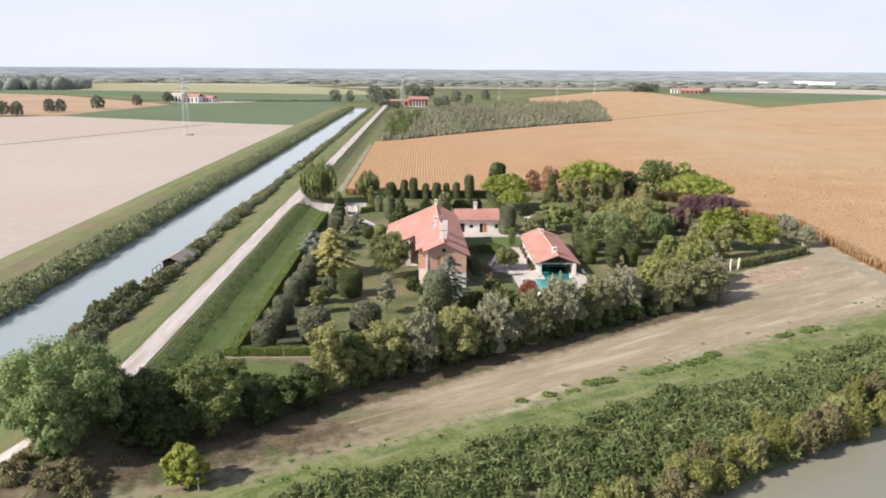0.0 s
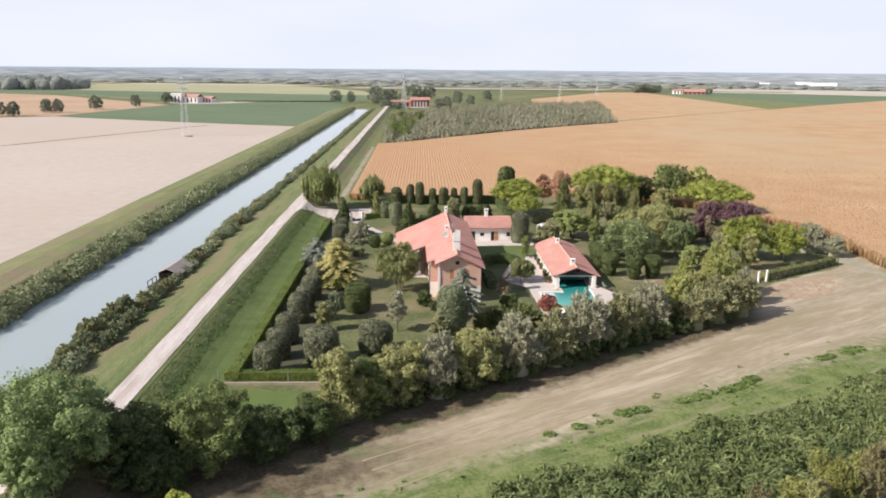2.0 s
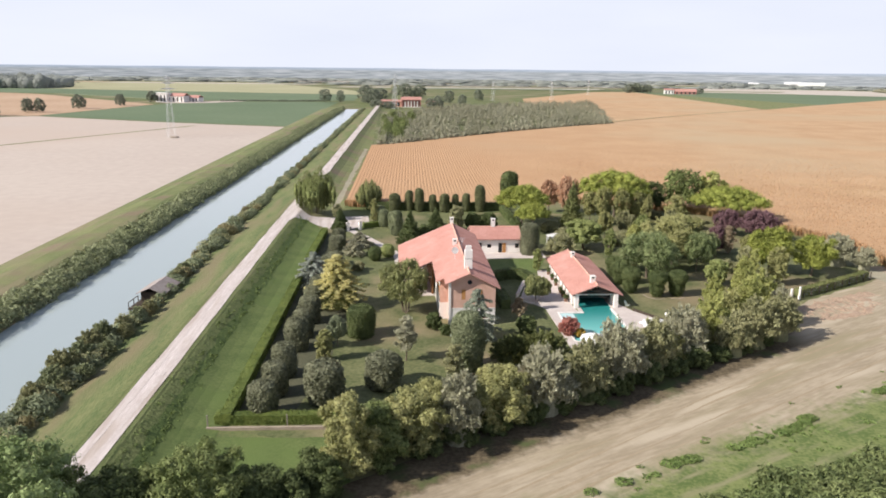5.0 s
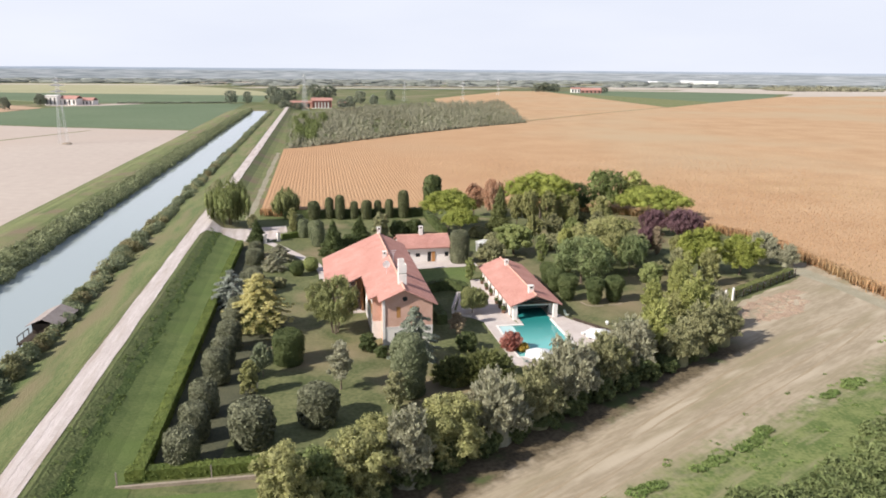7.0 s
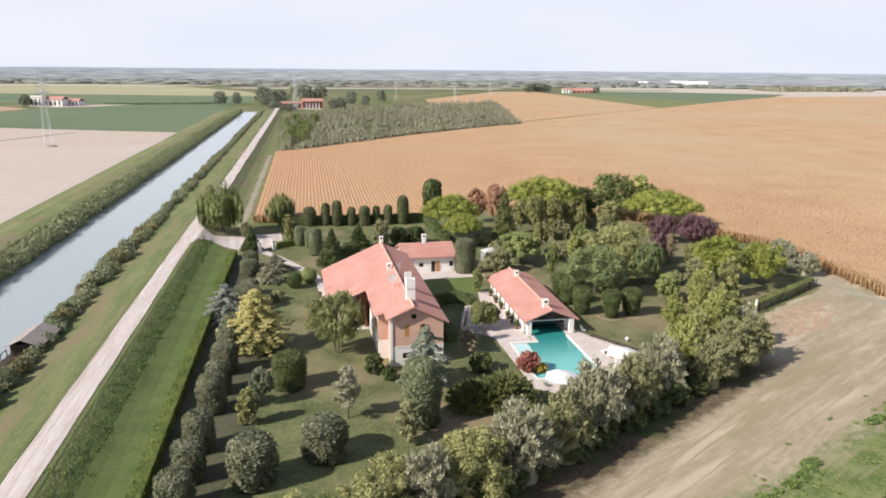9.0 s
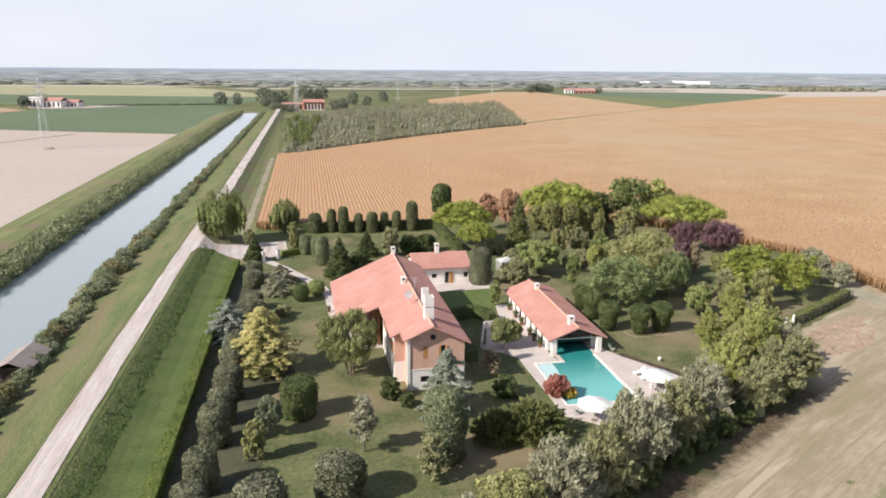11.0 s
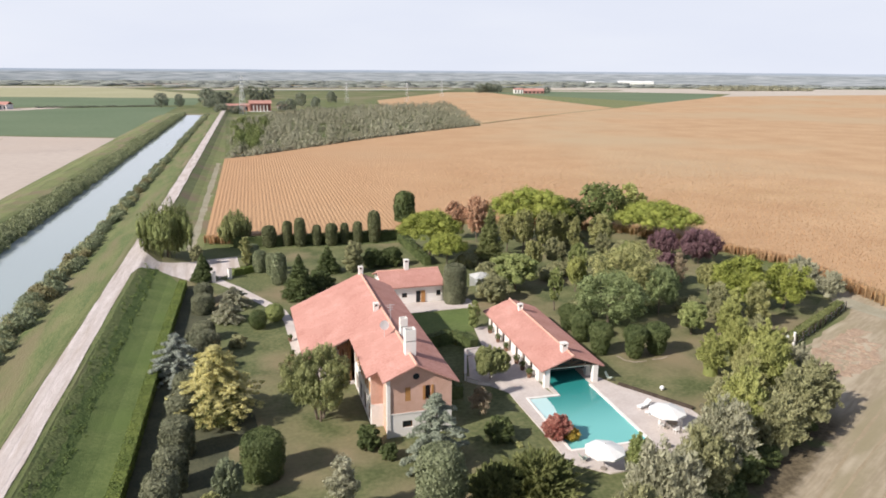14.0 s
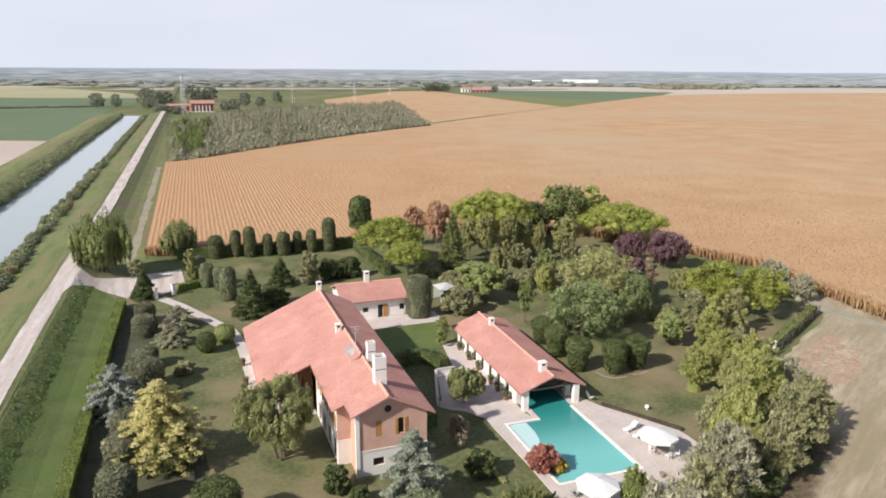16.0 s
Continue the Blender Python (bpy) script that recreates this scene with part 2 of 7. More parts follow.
def glassy(name, color, rough, depth_shade=None):
    m = bpy.data.materials.new(name)
    m.use_nodes = True
    b = m.node_tree.nodes["Principled BSDF"]
    b.inputs["Base Color"].default_value = (*color, 1)
    b.inputs["Roughness"].default_value = rough
    b.inputs["IOR"].default_value = 1.33
    if depth_shade:  # darker end colour, depth and roof shade painted as one, and where along y it begins and ends
        at, sep = m.node_tree.nodes.new("ShaderNodeNewGeometry"), m.node_tree.nodes.new("ShaderNodeSeparateXYZ")
        fall, mx = m.node_tree.nodes.new("ShaderNodeMapRange"), m.node_tree.nodes.new("ShaderNodeMix")
        mx.data_type, fall.interpolation_type = "RGBA", "SMOOTHSTEP"
        fall.inputs["From Min"].default_value, fall.inputs["From Max"].default_value = depth_shade[1], depth_shade[2]
        mx.inputs["A"].default_value, mx.inputs["B"].default_value = (*color, 1), (*depth_shade[0], 1)
        m.node_tree.links.new(at.outputs["Position"], sep.inputs["Vector"])
        m.node_tree.links.new(sep.outputs["Y"], fall.inputs["Value"])
        m.node_tree.links.new(fall.outputs["Result"], mx.inputs["Factor"])
        m.node_tree.links.new(mx.outputs["Result"], b.inputs["Base Color"])
    n = m.node_tree.nodes.new("ShaderNodeTexNoise")
    n.inputs["Scale"].default_value = 1.2
    n.inputs["Detail"].default_value = 4
    geo = m.node_tree.nodes.new("ShaderNodeNewGeometry")
    m.node_tree.links.new(geo.outputs["Position"], n.inputs["Vector"])
    bp = m.node_tree.nodes.new("ShaderNodeBump")
    bp.inputs["Strength"].default_value, bp.inputs["Distance"].default_value = 0.08, 0.1
    m.node_tree.links.new(n.outputs["Fac"], bp.inputs["Height"])
    m.node_tree.links.new(bp.outputs["Normal"], b.inputs["Normal"])
    return m


M_WATER = glassy("canal_water", (0.37, 0.42, 0.43), 0.06)
M_RIVER = glassy("river_water", (0.27, 0.255, 0.20), 0.03)
M_POOL = glassy("pool_water", (0.20, 0.53, 0.505), 0.08, ((0.03, 0.235, 0.225), 113.5, 125.5))
M_SHALLOW = glassy("shallow_pool_water", (0.52, 0.72, 0.72), 0.08)
M_GLASS = glassy("dark_window_glass", (0.03, 0.035, 0.04), 0.08)


def strip_material():
    """Mown ground before the hedgerow: painted shade at its foot, fallen leaves, dry grass in streaks, greener towards
    the reeds.
    """
    m = bpy.data.materials.new("mown_strip")
    m.use_nodes = True
    nt = m.node_tree
    N, L = nt.nodes.new, nt.links.new
    b = nt.nodes["Principled BSDF"]
    b.inputs["Roughness"].default_value, b.inputs["Specular IOR Level"].default_value = 0.9, 0.2
    geo, sep = N("ShaderNodeNewGeometry"), N("ShaderNodeSeparateXYZ")
    L(geo.outputs["Position"], sep.inputs["Vector"])
    mp = N("ShaderNodeMapping")
    mp.vector_type = "TEXTURE"
    mp.inputs["Scale"].default_value, mp.inputs["Rotation"].default_value = (5.0, 0.8, 1), (0, 0, radians(29))
    L(geo.outputs["Position"], mp.inputs["Vector"])

    def tex(scale, src, detail=4.0):
        n = N("ShaderNodeTexNoise")
        n.inputs["Scale"].default_value, n.inputs["Detail"].default_value = scale, detail
        L(src, n.inputs["Vector"])
        return n.outputs["Fac"]

    def calc(op, a, c):
        n = N("ShaderNodeMath")
        n.operation = op
        for sock, v in zip(n.inputs, (a, c)):
            if isinstance(v, (int, float)):
                sock.default_value = v
            else:
                L(v, sock)
        return n.outputs[0]

    def ramp(v, lo, hi):
        r = N("ShaderNodeMapRange")
        r.interpolation_type = "SMOOTHSTEP"
        r.inputs["From Min"].default_value, r.inputs["From Max"].default_value = lo, hi
        L(v, r.inputs["Value"])
        return r.outputs["Result"]

    def mix(f, a, c):
        x = N("ShaderNodeMix")
        x.data_type = "RGBA"
        L(f, x.inputs["Factor"])
        for sock, v in ((x.inputs["A"], a), (x.inputs["B"], c)):
            if isinstance(v, tuple):
                sock.default_value = (*v, 1)
            else:
                L(v, sock)
        return x.outputs["Result"]

    flat, streak = geo.outputs["Position"], mp.outputs["Vector"]
    along = calc("ADD", tex(0.45, streak), tex(2.2, streak))
    dry = mix(ramp(along, 0.75, 1.25), (0.32, 0.26, 0.18), (0.425, 0.35, 0.255))
    dry = mix(ramp(tex(0.16, streak), 0.5, 0.7), dry, (0.30, 0.255, 0.16))
    dry = mix(ramp(tex(0.3, streak, 2.0), 0.52, 0.68), dry, (0.475, 0.40, 0.30))
    patch = calc("ADD", tex(0.35, flat), tex(2.4, flat))
    green = mix(ramp(patch, 0.75, 1.25), (0.10, 0.14, 0.042), (0.21, 0.235, 0.088))
    green = mix(ramp(tex(0.5, streak), 0.5, 0.72), green, (0.27, 0.25, 0.14))
    # dark colour for fallen leaves and for painted shade
    shade_litter = mix(ramp(patch, 0.75, 1.25), (0.085, 0.066, 0.042), (0.165, 0.13, 0.082))
    shade_litter = mix(ramp(tex(0.22, flat), 0.5, 0.66), shade_litter, (0.085, 0.105, 0.04))
    wob = calc("MULTIPLY", calc("SUBTRACT", calc("ADD", tex(0.25, streak), tex(0.8, flat)), 1.0), 7.0)
    v = calc("ADD", calc("ADD", calc("MULTIPLY", sep.outputs["X"], 0.435), calc("MULTIPLY", sep.outputs["Y"], -0.845)), 53.9)
    col = mix(ramp(calc("ADD", v, wob), -2.2, 2.6), dry, green)
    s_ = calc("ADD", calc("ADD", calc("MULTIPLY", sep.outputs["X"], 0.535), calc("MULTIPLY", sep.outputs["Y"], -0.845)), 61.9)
    # shade painted along the foot of the hedgerow
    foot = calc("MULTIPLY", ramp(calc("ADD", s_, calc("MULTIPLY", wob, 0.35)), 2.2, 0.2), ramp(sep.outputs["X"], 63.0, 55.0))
    # near corner: fallen leaves and tree shade in one colour
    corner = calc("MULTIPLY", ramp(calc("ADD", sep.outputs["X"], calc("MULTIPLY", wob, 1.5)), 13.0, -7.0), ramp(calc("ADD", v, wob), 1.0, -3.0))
    col = mix(calc("MAXIMUM", foot, corner), col, shade_litter)
    L(col, b.inputs["Base Color"])
    bp = N("ShaderNodeBump")
    bp.inputs["Strength"].default_value, bp.inputs["Distance"].default_value = 0.25, 0.2
    L(tex(1.6, flat, 5.0), bp.inputs["Height"])
    L(bp.outputs["Normal"], b.inputs["Normal"])
    return m


M_STRIP = strip_material()


# ---- building helpers ----
def ob_of(name, me, parent=None, label=""):
    o = new(name, me)
    if parent:
        o.parent = parent
    return tagged(o, label)


def from_arrays(name, verts, faces, material):
    me = bpy.data.meshes.new(name)
    me.from_pydata([tuple(v) for v in verts], [], faces)
    me.materials.append(material)
    return me


def part(name, bm, material, parent, label=""):
    me = bpy.data.meshes.new(name)
    bm.to_mesh(me)
    bm.free()
    me.materials.append(material)
    return ob_of(name, me, parent, label)


def thing(name, x, y, z=0, rz=0, label="", category="", group="", kind=""):
    o = new(name)
    o.matrix_world = pose(x, y, z, 0, 0, rz)
    return tagged(o, label, category, group, kind)


def box(bm, x0, x1, y0, y1, z0, z1):
    v = [bm.verts.new((x, y, z)) for z in (z0, z1) for x, y in ((x0, y0), (x1, y0), (x1, y1), (x0, y1))]
    for f in ((3, 2, 1, 0), (4, 5, 6, 7), (0, 1, 5, 4), (1, 2, 6, 5), (2, 3, 7, 6), (3, 0, 4, 7)):
        bm.faces.new([v[i] for i in f])
    return bm


def tube(bm, a, b, r0, r1, n=8):
    a, b = Vector(a), Vector(b)
    q = (b - a).to_track_quat("Z", "Y")
    rings = []
    for p, r in ((a, r0), (b, r1)):
        rings.append([bm.verts.new(p + q @ Vector((r * math.cos(i * math.tau / n), r * math.sin(i * math.tau / n), 0))) for i in range(n)])
    for i in range(n):
        j = (i + 1) % n
        bm.faces.new((rings[0][i], rings[0][j], rings[1][j], rings[1][i]))
    bm.faces.new(rings[1])
    bm.faces.new(list(reversed(rings[0])))
    return bm


def prism(bm, poly, d):
    """A flat polygon given by 3D points, made thick by the vector d."""
    d = Vector(d)
    a = [bm.verts.new(p) for p in poly]
    b = [bm.verts.new(Vector(p) + d) for p in poly]
    bm.faces.new(a)
    bm.faces.new(list(reversed(b)))
    n = len(a)
    for i in range(n):
        bm.faces.new((a[(i + 1) % n], a[i], b[i], b[(i + 1) % n]))
    return bm


B = bmesh.new

# ---- the ground: one sheet with canal, levee and river cut into it ----
PROFILE_X = [-95, -76, -72, -68, -62.6, -59, -56.6, -54, -43.6, -41.6, -37.4, -32.5, -29.2, -25.2, -22.2, -20.0, -17, 0]
PROFILE_Z = [0, 0.0, 1.0, 1.7, 1.7, 0.7, -0.4, -2.0, -2.0, -0.4, 0.7, 1.7, 2.3, 2.25, 0.85, 0.35, 0.05, 0]


def river_side(x, y):
    """Metres past the river's edge (positive: over the water)."""
    return (x - 35.8) * 0.49 - (y - 56.9) * 0.87


def height(x, y):
    z = np.interp(x, PROFILE_X, PROFILE_Z)
    if y > 640:
        k = max(0.0, 1 - (y - 640) / 40)
        z = z * k if x < -30 else z
    if x > -32:
        d = river_side(x, y)
        z += np.interp(d, [-13, -8, -2, 0, 3, 45, 55], [0, 0.2, -0.7, -1.3, -3.0, -3.0, 0])
    return float(z)


def axis_steps(*runs):
    out = []
    for a, b, s in runs:
        out += list(np.arange(a, b, s))
    return out + [runs[-1][1]]


gx = sorted(set(axis_steps((-6000, -500, 900), (-500, -100, 60), (-100, 130, 2.5), (130, 500, 60), (500, 6000, 900)) + PROFILE_X))
gy = axis_steps((-2000, -100, 300), (-100, 10, 20), (10, 180, 2.5), (180, 720, 12), (720, 1500, 120), (1500, 6000, 900))
gv = [(x, y, height(x, y)) for y in gy for x in gx]
nx = len(gx)
gf = [(j * nx + i, j * nx + i + 1, (j + 1) * nx + i + 1, (j + 1) * nx + i) for j in range(len(gy) - 1) for i in range(nx - 1)]
ground = new("ground", from_arrays("ground", gv, gf, M_GROUND))
tagged(ground, "flat lowland grass with levees reaching the horizon", "ground", kind="structure")


def ribbon(name, left, right, n, m, off, material, label, category, jit=0.0, kind="structure", flat=None):
    """A sheet between two polylines, draped over the ground; n steps along, m across."""
    rnd = random.Random(name)

    def along(pts):
        pts = [Vector((p[0], p[1])) for p in pts]
        seg = [(b - a).length for a, b in zip(pts, pts[1:])]
        total, out = sum(seg), []
        for k in range(n + 1):
            s, i = total * k / n, 0
            while i < len(seg) - 1 and s > seg[i]:
                s -= seg[i]
                i += 1
            out.append(pts[i].lerp(pts[i + 1], min(1.0, s / seg[i])))
        return out

    la, ra = along(left), along(right)
    step_len = (la[-1] - la[0]).length / n
    vs, fs = [], []
    for k in range(n + 1):
        a, b = la[k], ra[k]
        w = (b - a).normalized()
        q = k * step_len
        a = a + w * jit * (1.3 * noise.noise((q * 0.11, jit, 1.7)) + 0.8 * noise.noise((q * 0.5, jit, 5.1)) + rnd.uniform(-0.2, 0.2))
        b = b + w * jit * (1.3 * noise.noise((q * 0.11, jit, 9.7)) + 0.8 * noise.noise((q * 0.5, jit, 3.3)) + rnd.uniform(-0.2, 0.2))
        for c in range(m + 1):
            p = a.lerp(b, c / m)
            vs.append((p.x, p.y, (height(p.x, p.y) if flat is None else flat) + off))
    for k in range(n):
        for c in range(m):
            i = k * (m + 1) + c
            fs.append((i, i + 1, i + m + 2, i + m + 1))
    o = new(name, from_arrays(name, vs, fs, material))
    return tagged(o, label, category, kind=kind)


def sheet(name, pts, z, material, label, category, thick=0.0):
    bm = B()
    f = bm.faces.new([bm.verts.new((x, y, z)) for x, y in pts])
    if f.normal.z < 0:
        f.normal_flip()
    bm.normal_update()
    if f.normal.z < 0:
        f.normal_flip()
    if thick:
        r = bmesh.ops.extrude_face_region(bm, geom=[f])
        bmesh.ops.translate(bm, vec=(0, 0, -thick), verts=[v for v in r["geom"] if isinstance(v, bmesh.types.BMVert)])
    bmesh.ops.triangulate(bm, faces=bm.faces[:])
    bmesh.ops.recalc_face_normals(bm, faces=bm.faces[:]) if thick else None
    o = part(name, bm, material, None)
    return tagged(o, label, category, kind="structure")


# water
sheet("canal_water", [(-58, -60), (-40, -60), (-40, 690), (-58, 690)], -0.35, M_WATER, "still pale grey-blue water of the straight canal", "water")
sheet("river_water", [(-20, 27.4), (160, 128.7), (190, 60), (20, -50)], -1.3, M_RIVER, "murky brown-green river water beside reeds", "water")

# road along the levee, forecourt and paths
ribbon("road", [(-36, 53), (-32.8, 58), (-29.6, 66), (-28.6, 74), (-28.6, 200), (-28.3, 260), (-28.3, 700)], [(-33.5, 50), (-30.2, 56), (-27.0, 64), (-25.7, 74), (-25.9, 190), (-25.2, 260), (-25.0, 700)], 160, 3, 0.06, M_ROAD,
       "straight white gravel road on the levee", "road", 0.12)
for k, (xa, wd) in enumerate(((-28.0, 0.45), (-26.7, 0.45))):
    ribbon("wheel_track", [(xa, 74), (xa, 200)], [(xa + wd, 74), (xa + wd, 200)], 160, 1, 0.075, M_STONE, "pale worn wheel track in the gravel", "road", 0.12)
ribbon("forecourt", [(-28.2, 203.0), (-25.6, 197.6), (-23.0, 194.2), (-19.8, 195.4), (-14.2, 197.2), (-8.2, 198.6)], [(-25.9, 182.0), (-25.0, 186.4), (-22.6, 188.6), (-18.6, 185.0), (-13.6, 179.6), (-7.4, 188.6)], 40, 12, 0.065, M_ROAD,
       "pale gravel forecourt turning off the road to the gate", "pavement", 0.2)
ribbon("garden_path", [(-12.2, 181.2), (-8.6, 175.5), (-1.5, 161.3), (-0.6, 157.0), (0.4, 133)], [(-10.6, 182.2), (-7.2, 176.6), (-0.1, 162.4), (0.9, 157.2), (1.7, 133)], 50, 2, 0.05,
       M_STONE, "narrow pale stone garden path to the house", "pavement", 0.06)

# levee grass, lawn strip, soil and painted shade
ribbon("far_bank_grass", [(-73.5, -60), (-73.5, 700)], [(-59, -60), (-59, 700)], 120, 5, 0.03, M_BANK, "grassy far bank of the canal", "ground", 0.6)
ribbon("near_bank_grass", [(-38.2, 20), (-38.2, 700)], [(-28.7, 20), (-28.5, 700)], 150, 5, 0.03, M_BANK2, "dry mown grass between canal and road", "ground", 0.15)
ribbon("wild_grass_slope", [(-25.6, 66), (-25.8, 191)], [(-22.5, 66), (-22.3, 188)], 420, 4, 0.035, M_WILD, "dark wild grass on the slope below the road", "ground", 0.35)
ribbon("weed_stripe", [(-23.7, 66), (-23.7, 189)], [(-22.3, 66), (-22.2, 189)], 400, 2, 0.06, M_STRIPE, "dark weeds at the foot of the levee", "ground", 0.4)
ribbon("lawn_strip", [(-22.7, 77), (-22.4, 192)], [(-17.6, 77), (-17.4, 180)], 300, 4, 0.03, M_LAWN, "bright mown lawn strip beside the hedge", "ground", 0.1)
ribbon("front_lawn", [(-18, 84.8), (-3, 84.8)], [(-18, 72), (-3, 74)], 20, 8, 0.042, M_LAWN, "mown lawn in front of the low wall", "ground", 0.2)
# dark patch painted for the conifer's shade on the ground
sheet("conifer_bed", [(-11.2, 119.5), (-8.6, 118.8), (-6.2, 120.4), (-4.8, 123.4), (-5.2, 127.0), (-7.5, 129.8), (-11.2, 130.2)], 0.075, M_SHADESOIL, "shade under the yellow conifer painted as dark ground", "ground")
ribbon("garden_lawn", [(-16.7, 87), (-2, 80), (30, 97), (60, 117), (70, 131), (93, 150)], [(-14, 200), (0, 204), (30, 203), (60, 200), (80, 185), (97, 160)], 60, 50, 0.04, M_GARDEN,
       "dry olive-green garden lawn", "ground", 0.3)
# soil by the hedge; its wide part paints the bushes' shade
ribbon("hedge_side_soil", [(-16.8, 88), (-16.8, 104), (-16.8, 122), (-16.8, 132), (-16.8, 146), (-16.8, 178)], [(-10.6, 88), (-8.0, 104), (-7.6, 122), (-7.0, 132), (-11.2, 146), (-12.0, 176)], 60, 3, 0.06, M_SHADESOIL, "soil beside the hedge, darkened for the bushes' shade", "ground", 0.2)
ribbon("side_verge", [(-24.9, 202), (-24.6, 690)], [(-15.2, 208), (-15.4, 352)], 60, 4, 0.03, M_BANK, "grass verge between road and maize", "ground", 0.2)
ribbon("verge_track", [(-18.6, 206), (-18.6, 352)], [(-16.4, 206), (-16.4, 352)], 50, 2, 0.05, M_TRACK, "pale field track beside the maize", "road", 0.3)

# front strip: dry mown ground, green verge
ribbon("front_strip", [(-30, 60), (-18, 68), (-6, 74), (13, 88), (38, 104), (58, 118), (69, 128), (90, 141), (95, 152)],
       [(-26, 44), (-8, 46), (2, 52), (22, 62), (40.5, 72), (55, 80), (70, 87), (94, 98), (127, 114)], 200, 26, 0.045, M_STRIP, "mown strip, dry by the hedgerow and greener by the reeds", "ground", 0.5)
ribbon("field_track", [(89.5, 144), (91, 136), (91, 110), (90, 70)], [(93.6, 153), (94.4, 140), (94.4, 110), (93.5, 70)], 40, 3, 0.07, M_TRACK, "pale earth track beside the maize field", "road", 0.25)
for k, off in enumerate((3.4, 5.0, 7.6, 9.2)):
    a, d = Vector((-2, 72)), Vector((0.535, -0.845))
    pts = [a + Vector((t * 0.845, t * 0.535)) + d * (off + 0.5 * math.sin(t * 0.07 + k)) for t in range(0, 100, 6)]
    ribbon("wheel_mark", [(p.x, p.y) for p in pts], [(p.x + 0.14, p.y - 0.22) for p in pts], 70, 1, 0.052, M_RUT, "faint wheel mark in the dry strip", "ground", 0.14)

# fields
sheet("pale_field", [(-73.3, -60), (-73.3, 471), (-167, 506), (-266, 550), (-330, 520), (-900, 420), (-900, -60)], 0.05, M_PALE, "bare pale harrowed field beyond the canal", "field")
ribbon("field_drain", [(-330, 200), (-194, 348), (-134, 478)], [(-330, 203), (-191, 348.5), (-131.5, 478)], 30, 1, 0.08, M_BANK, "thin dark drain line across the field", "field", 0.4, flat=0)
sheet("green_field", [(-73.3, 476), (-167, 511), (-266, 555), (-229, 756), (-190, 786), (-73.3, 800)], 0.05, M_FGREEN, "green crop field", "field")
sheet("brown_field", [(-268, 556), (-345, 530), (-900, 430), (-1100, 1040), (-545, 975), (-452, 932), (-240, 720)], 0.06, M_FBROWN, "brown stubble field", "field")
sheet("yellow_field", [(-60, 860), (-240, 800), (-450, 960), (-1100, 1120), (-1100, 1500), (-1086, 2400), (-319, 1605), (-163, 1335), (-60, 1100)], 0.055, M_FYEL, "yellowish green crop strips", "field")
sheet("middle_green_field", [(-235, 800), (-60, 830), (-60, 1000), (-300, 1060), (-1000, 1250), (-1000, 1100), (-440, 955)], 0.09, M_FGREEN, "green crop strip", "field")
sheet("far_tan_field", [(150, 530), (253, 622), (344, 699), (366, 1190), (300, 1180), (140, 900), (120, 740), (165, 690)], 0.9, M_CORN, "tan dry maize field beyond the wood", "field", 0.9)
sheet("farm_yard", [(-250, 748), (-226, 742), (-200, 752), (-170, 790), (-190, 800), (-222, 775), (-245, 762)], 0.11, M_PALE, "pale gravel yard before the farm", "pavement")
sheet("blue_green_field", [(349, 703), (434, 779), (620, 943), (740, 1100), (627, 1170), (490, 1225), (367, 1199)], 0.06, M_FGREEN, "blue-green crop field", "field")
sheet("white_field", [(440, 1250), (627, 1185), (760, 1090), (640, 960), (900, 1000), (1400, 1000), (1600, 1250), (868, 1400), (608, 1530)], 0.06, M_FWHITE, "whitish stubble field", "field")

for k, (x0, x1, y0, y1, mm) in enumerate([(-900, -200, 1520, 1580, M_FWHITE), (-150, 330, 1340, 1400, M_FWHITE), (60, 700, 1560, 1620, M_FYEL), (-700, 50, 1760, 1830, M_PALE), (150, 900, 1740, 1800, M_PALE), (-1300, -700, 1380, 1450, M_FBROWN),
                                          (-120, 420, 1470, 1500, M_PALE), (-500, 300, 1900, 1960, M_FWHITE), (500, 1150, 1660, 1700, M_FYEL)]):
    sheet("far_field_strip", [(x0, y0), (x1, y0 - 25), (x1 + 40, y1 - 25), (x0 + 40, y1)], 0.12, mm, "narrow pale field strip far off", "field")
far_rng = random.Random(77)
for k in range(46):
    y0 = far_rng.uniform(1230, 2030)
    x0 = far_rng.uniform(-1350, 1250)
    dx, dy = far_rng.uniform(140, 420), far_rng.uniform(14, 45)
    if -1100 < x0 < -60 and y0 < 1520 or x0 > 300 and y0 < 1540:
        continue
    mm = far_rng.choice((M_FGREEN, M_FGREEN, M_BANK, M_PALE, M_FBROWN, M_FYEL, M_BANK, M_FGREEN))
    sheet("far_field_strip", [(x0, y0), (x0 + dx, y0 - dx * 0.05), (x0 + dx + 30, y0 + dy - dx * 0.05), (x0 + 30, y0 + dy)], 0.2 + 0.01 * k, mm, "narrow field strip far off on the plain", "field")
sheet("yellow_green_strip", [(352, 712), (434, 786), (470, 815), (420, 1000), (372, 1180)], 0.1, M_GREEN, "yellow-green strip of crop", "field")
ribbon("field_boundary", [(144, 517), (253, 616.5), (344, 694)], [(144, 519.5), (252, 619), (343, 696.5)], 40, 1, 1.75, M_BANK, "dark grassy line between two fields", "field", 0.5, flat=0)

# maize: canopy block and single plants in rows near the garden
CORN = [(-15, 212), (0, 209), (27, 208), (34, 224), (60, 214), (82, 200), (100, 166), (98, 150), (96.5, 134), (96, 60), (900, 60), (1300, 980), (900, 990), (640, 950), (434, 775), (344, 691), (253, 614),
        (144, 514), (142, 503), (101, 470), (60, 432), (24, 393), (-5, 361), (-15.5, 354)]
sheet("maize_field", CORN, 1.72, M_CORN, "ripe dry maize field in straight rows", "field", 0.45)

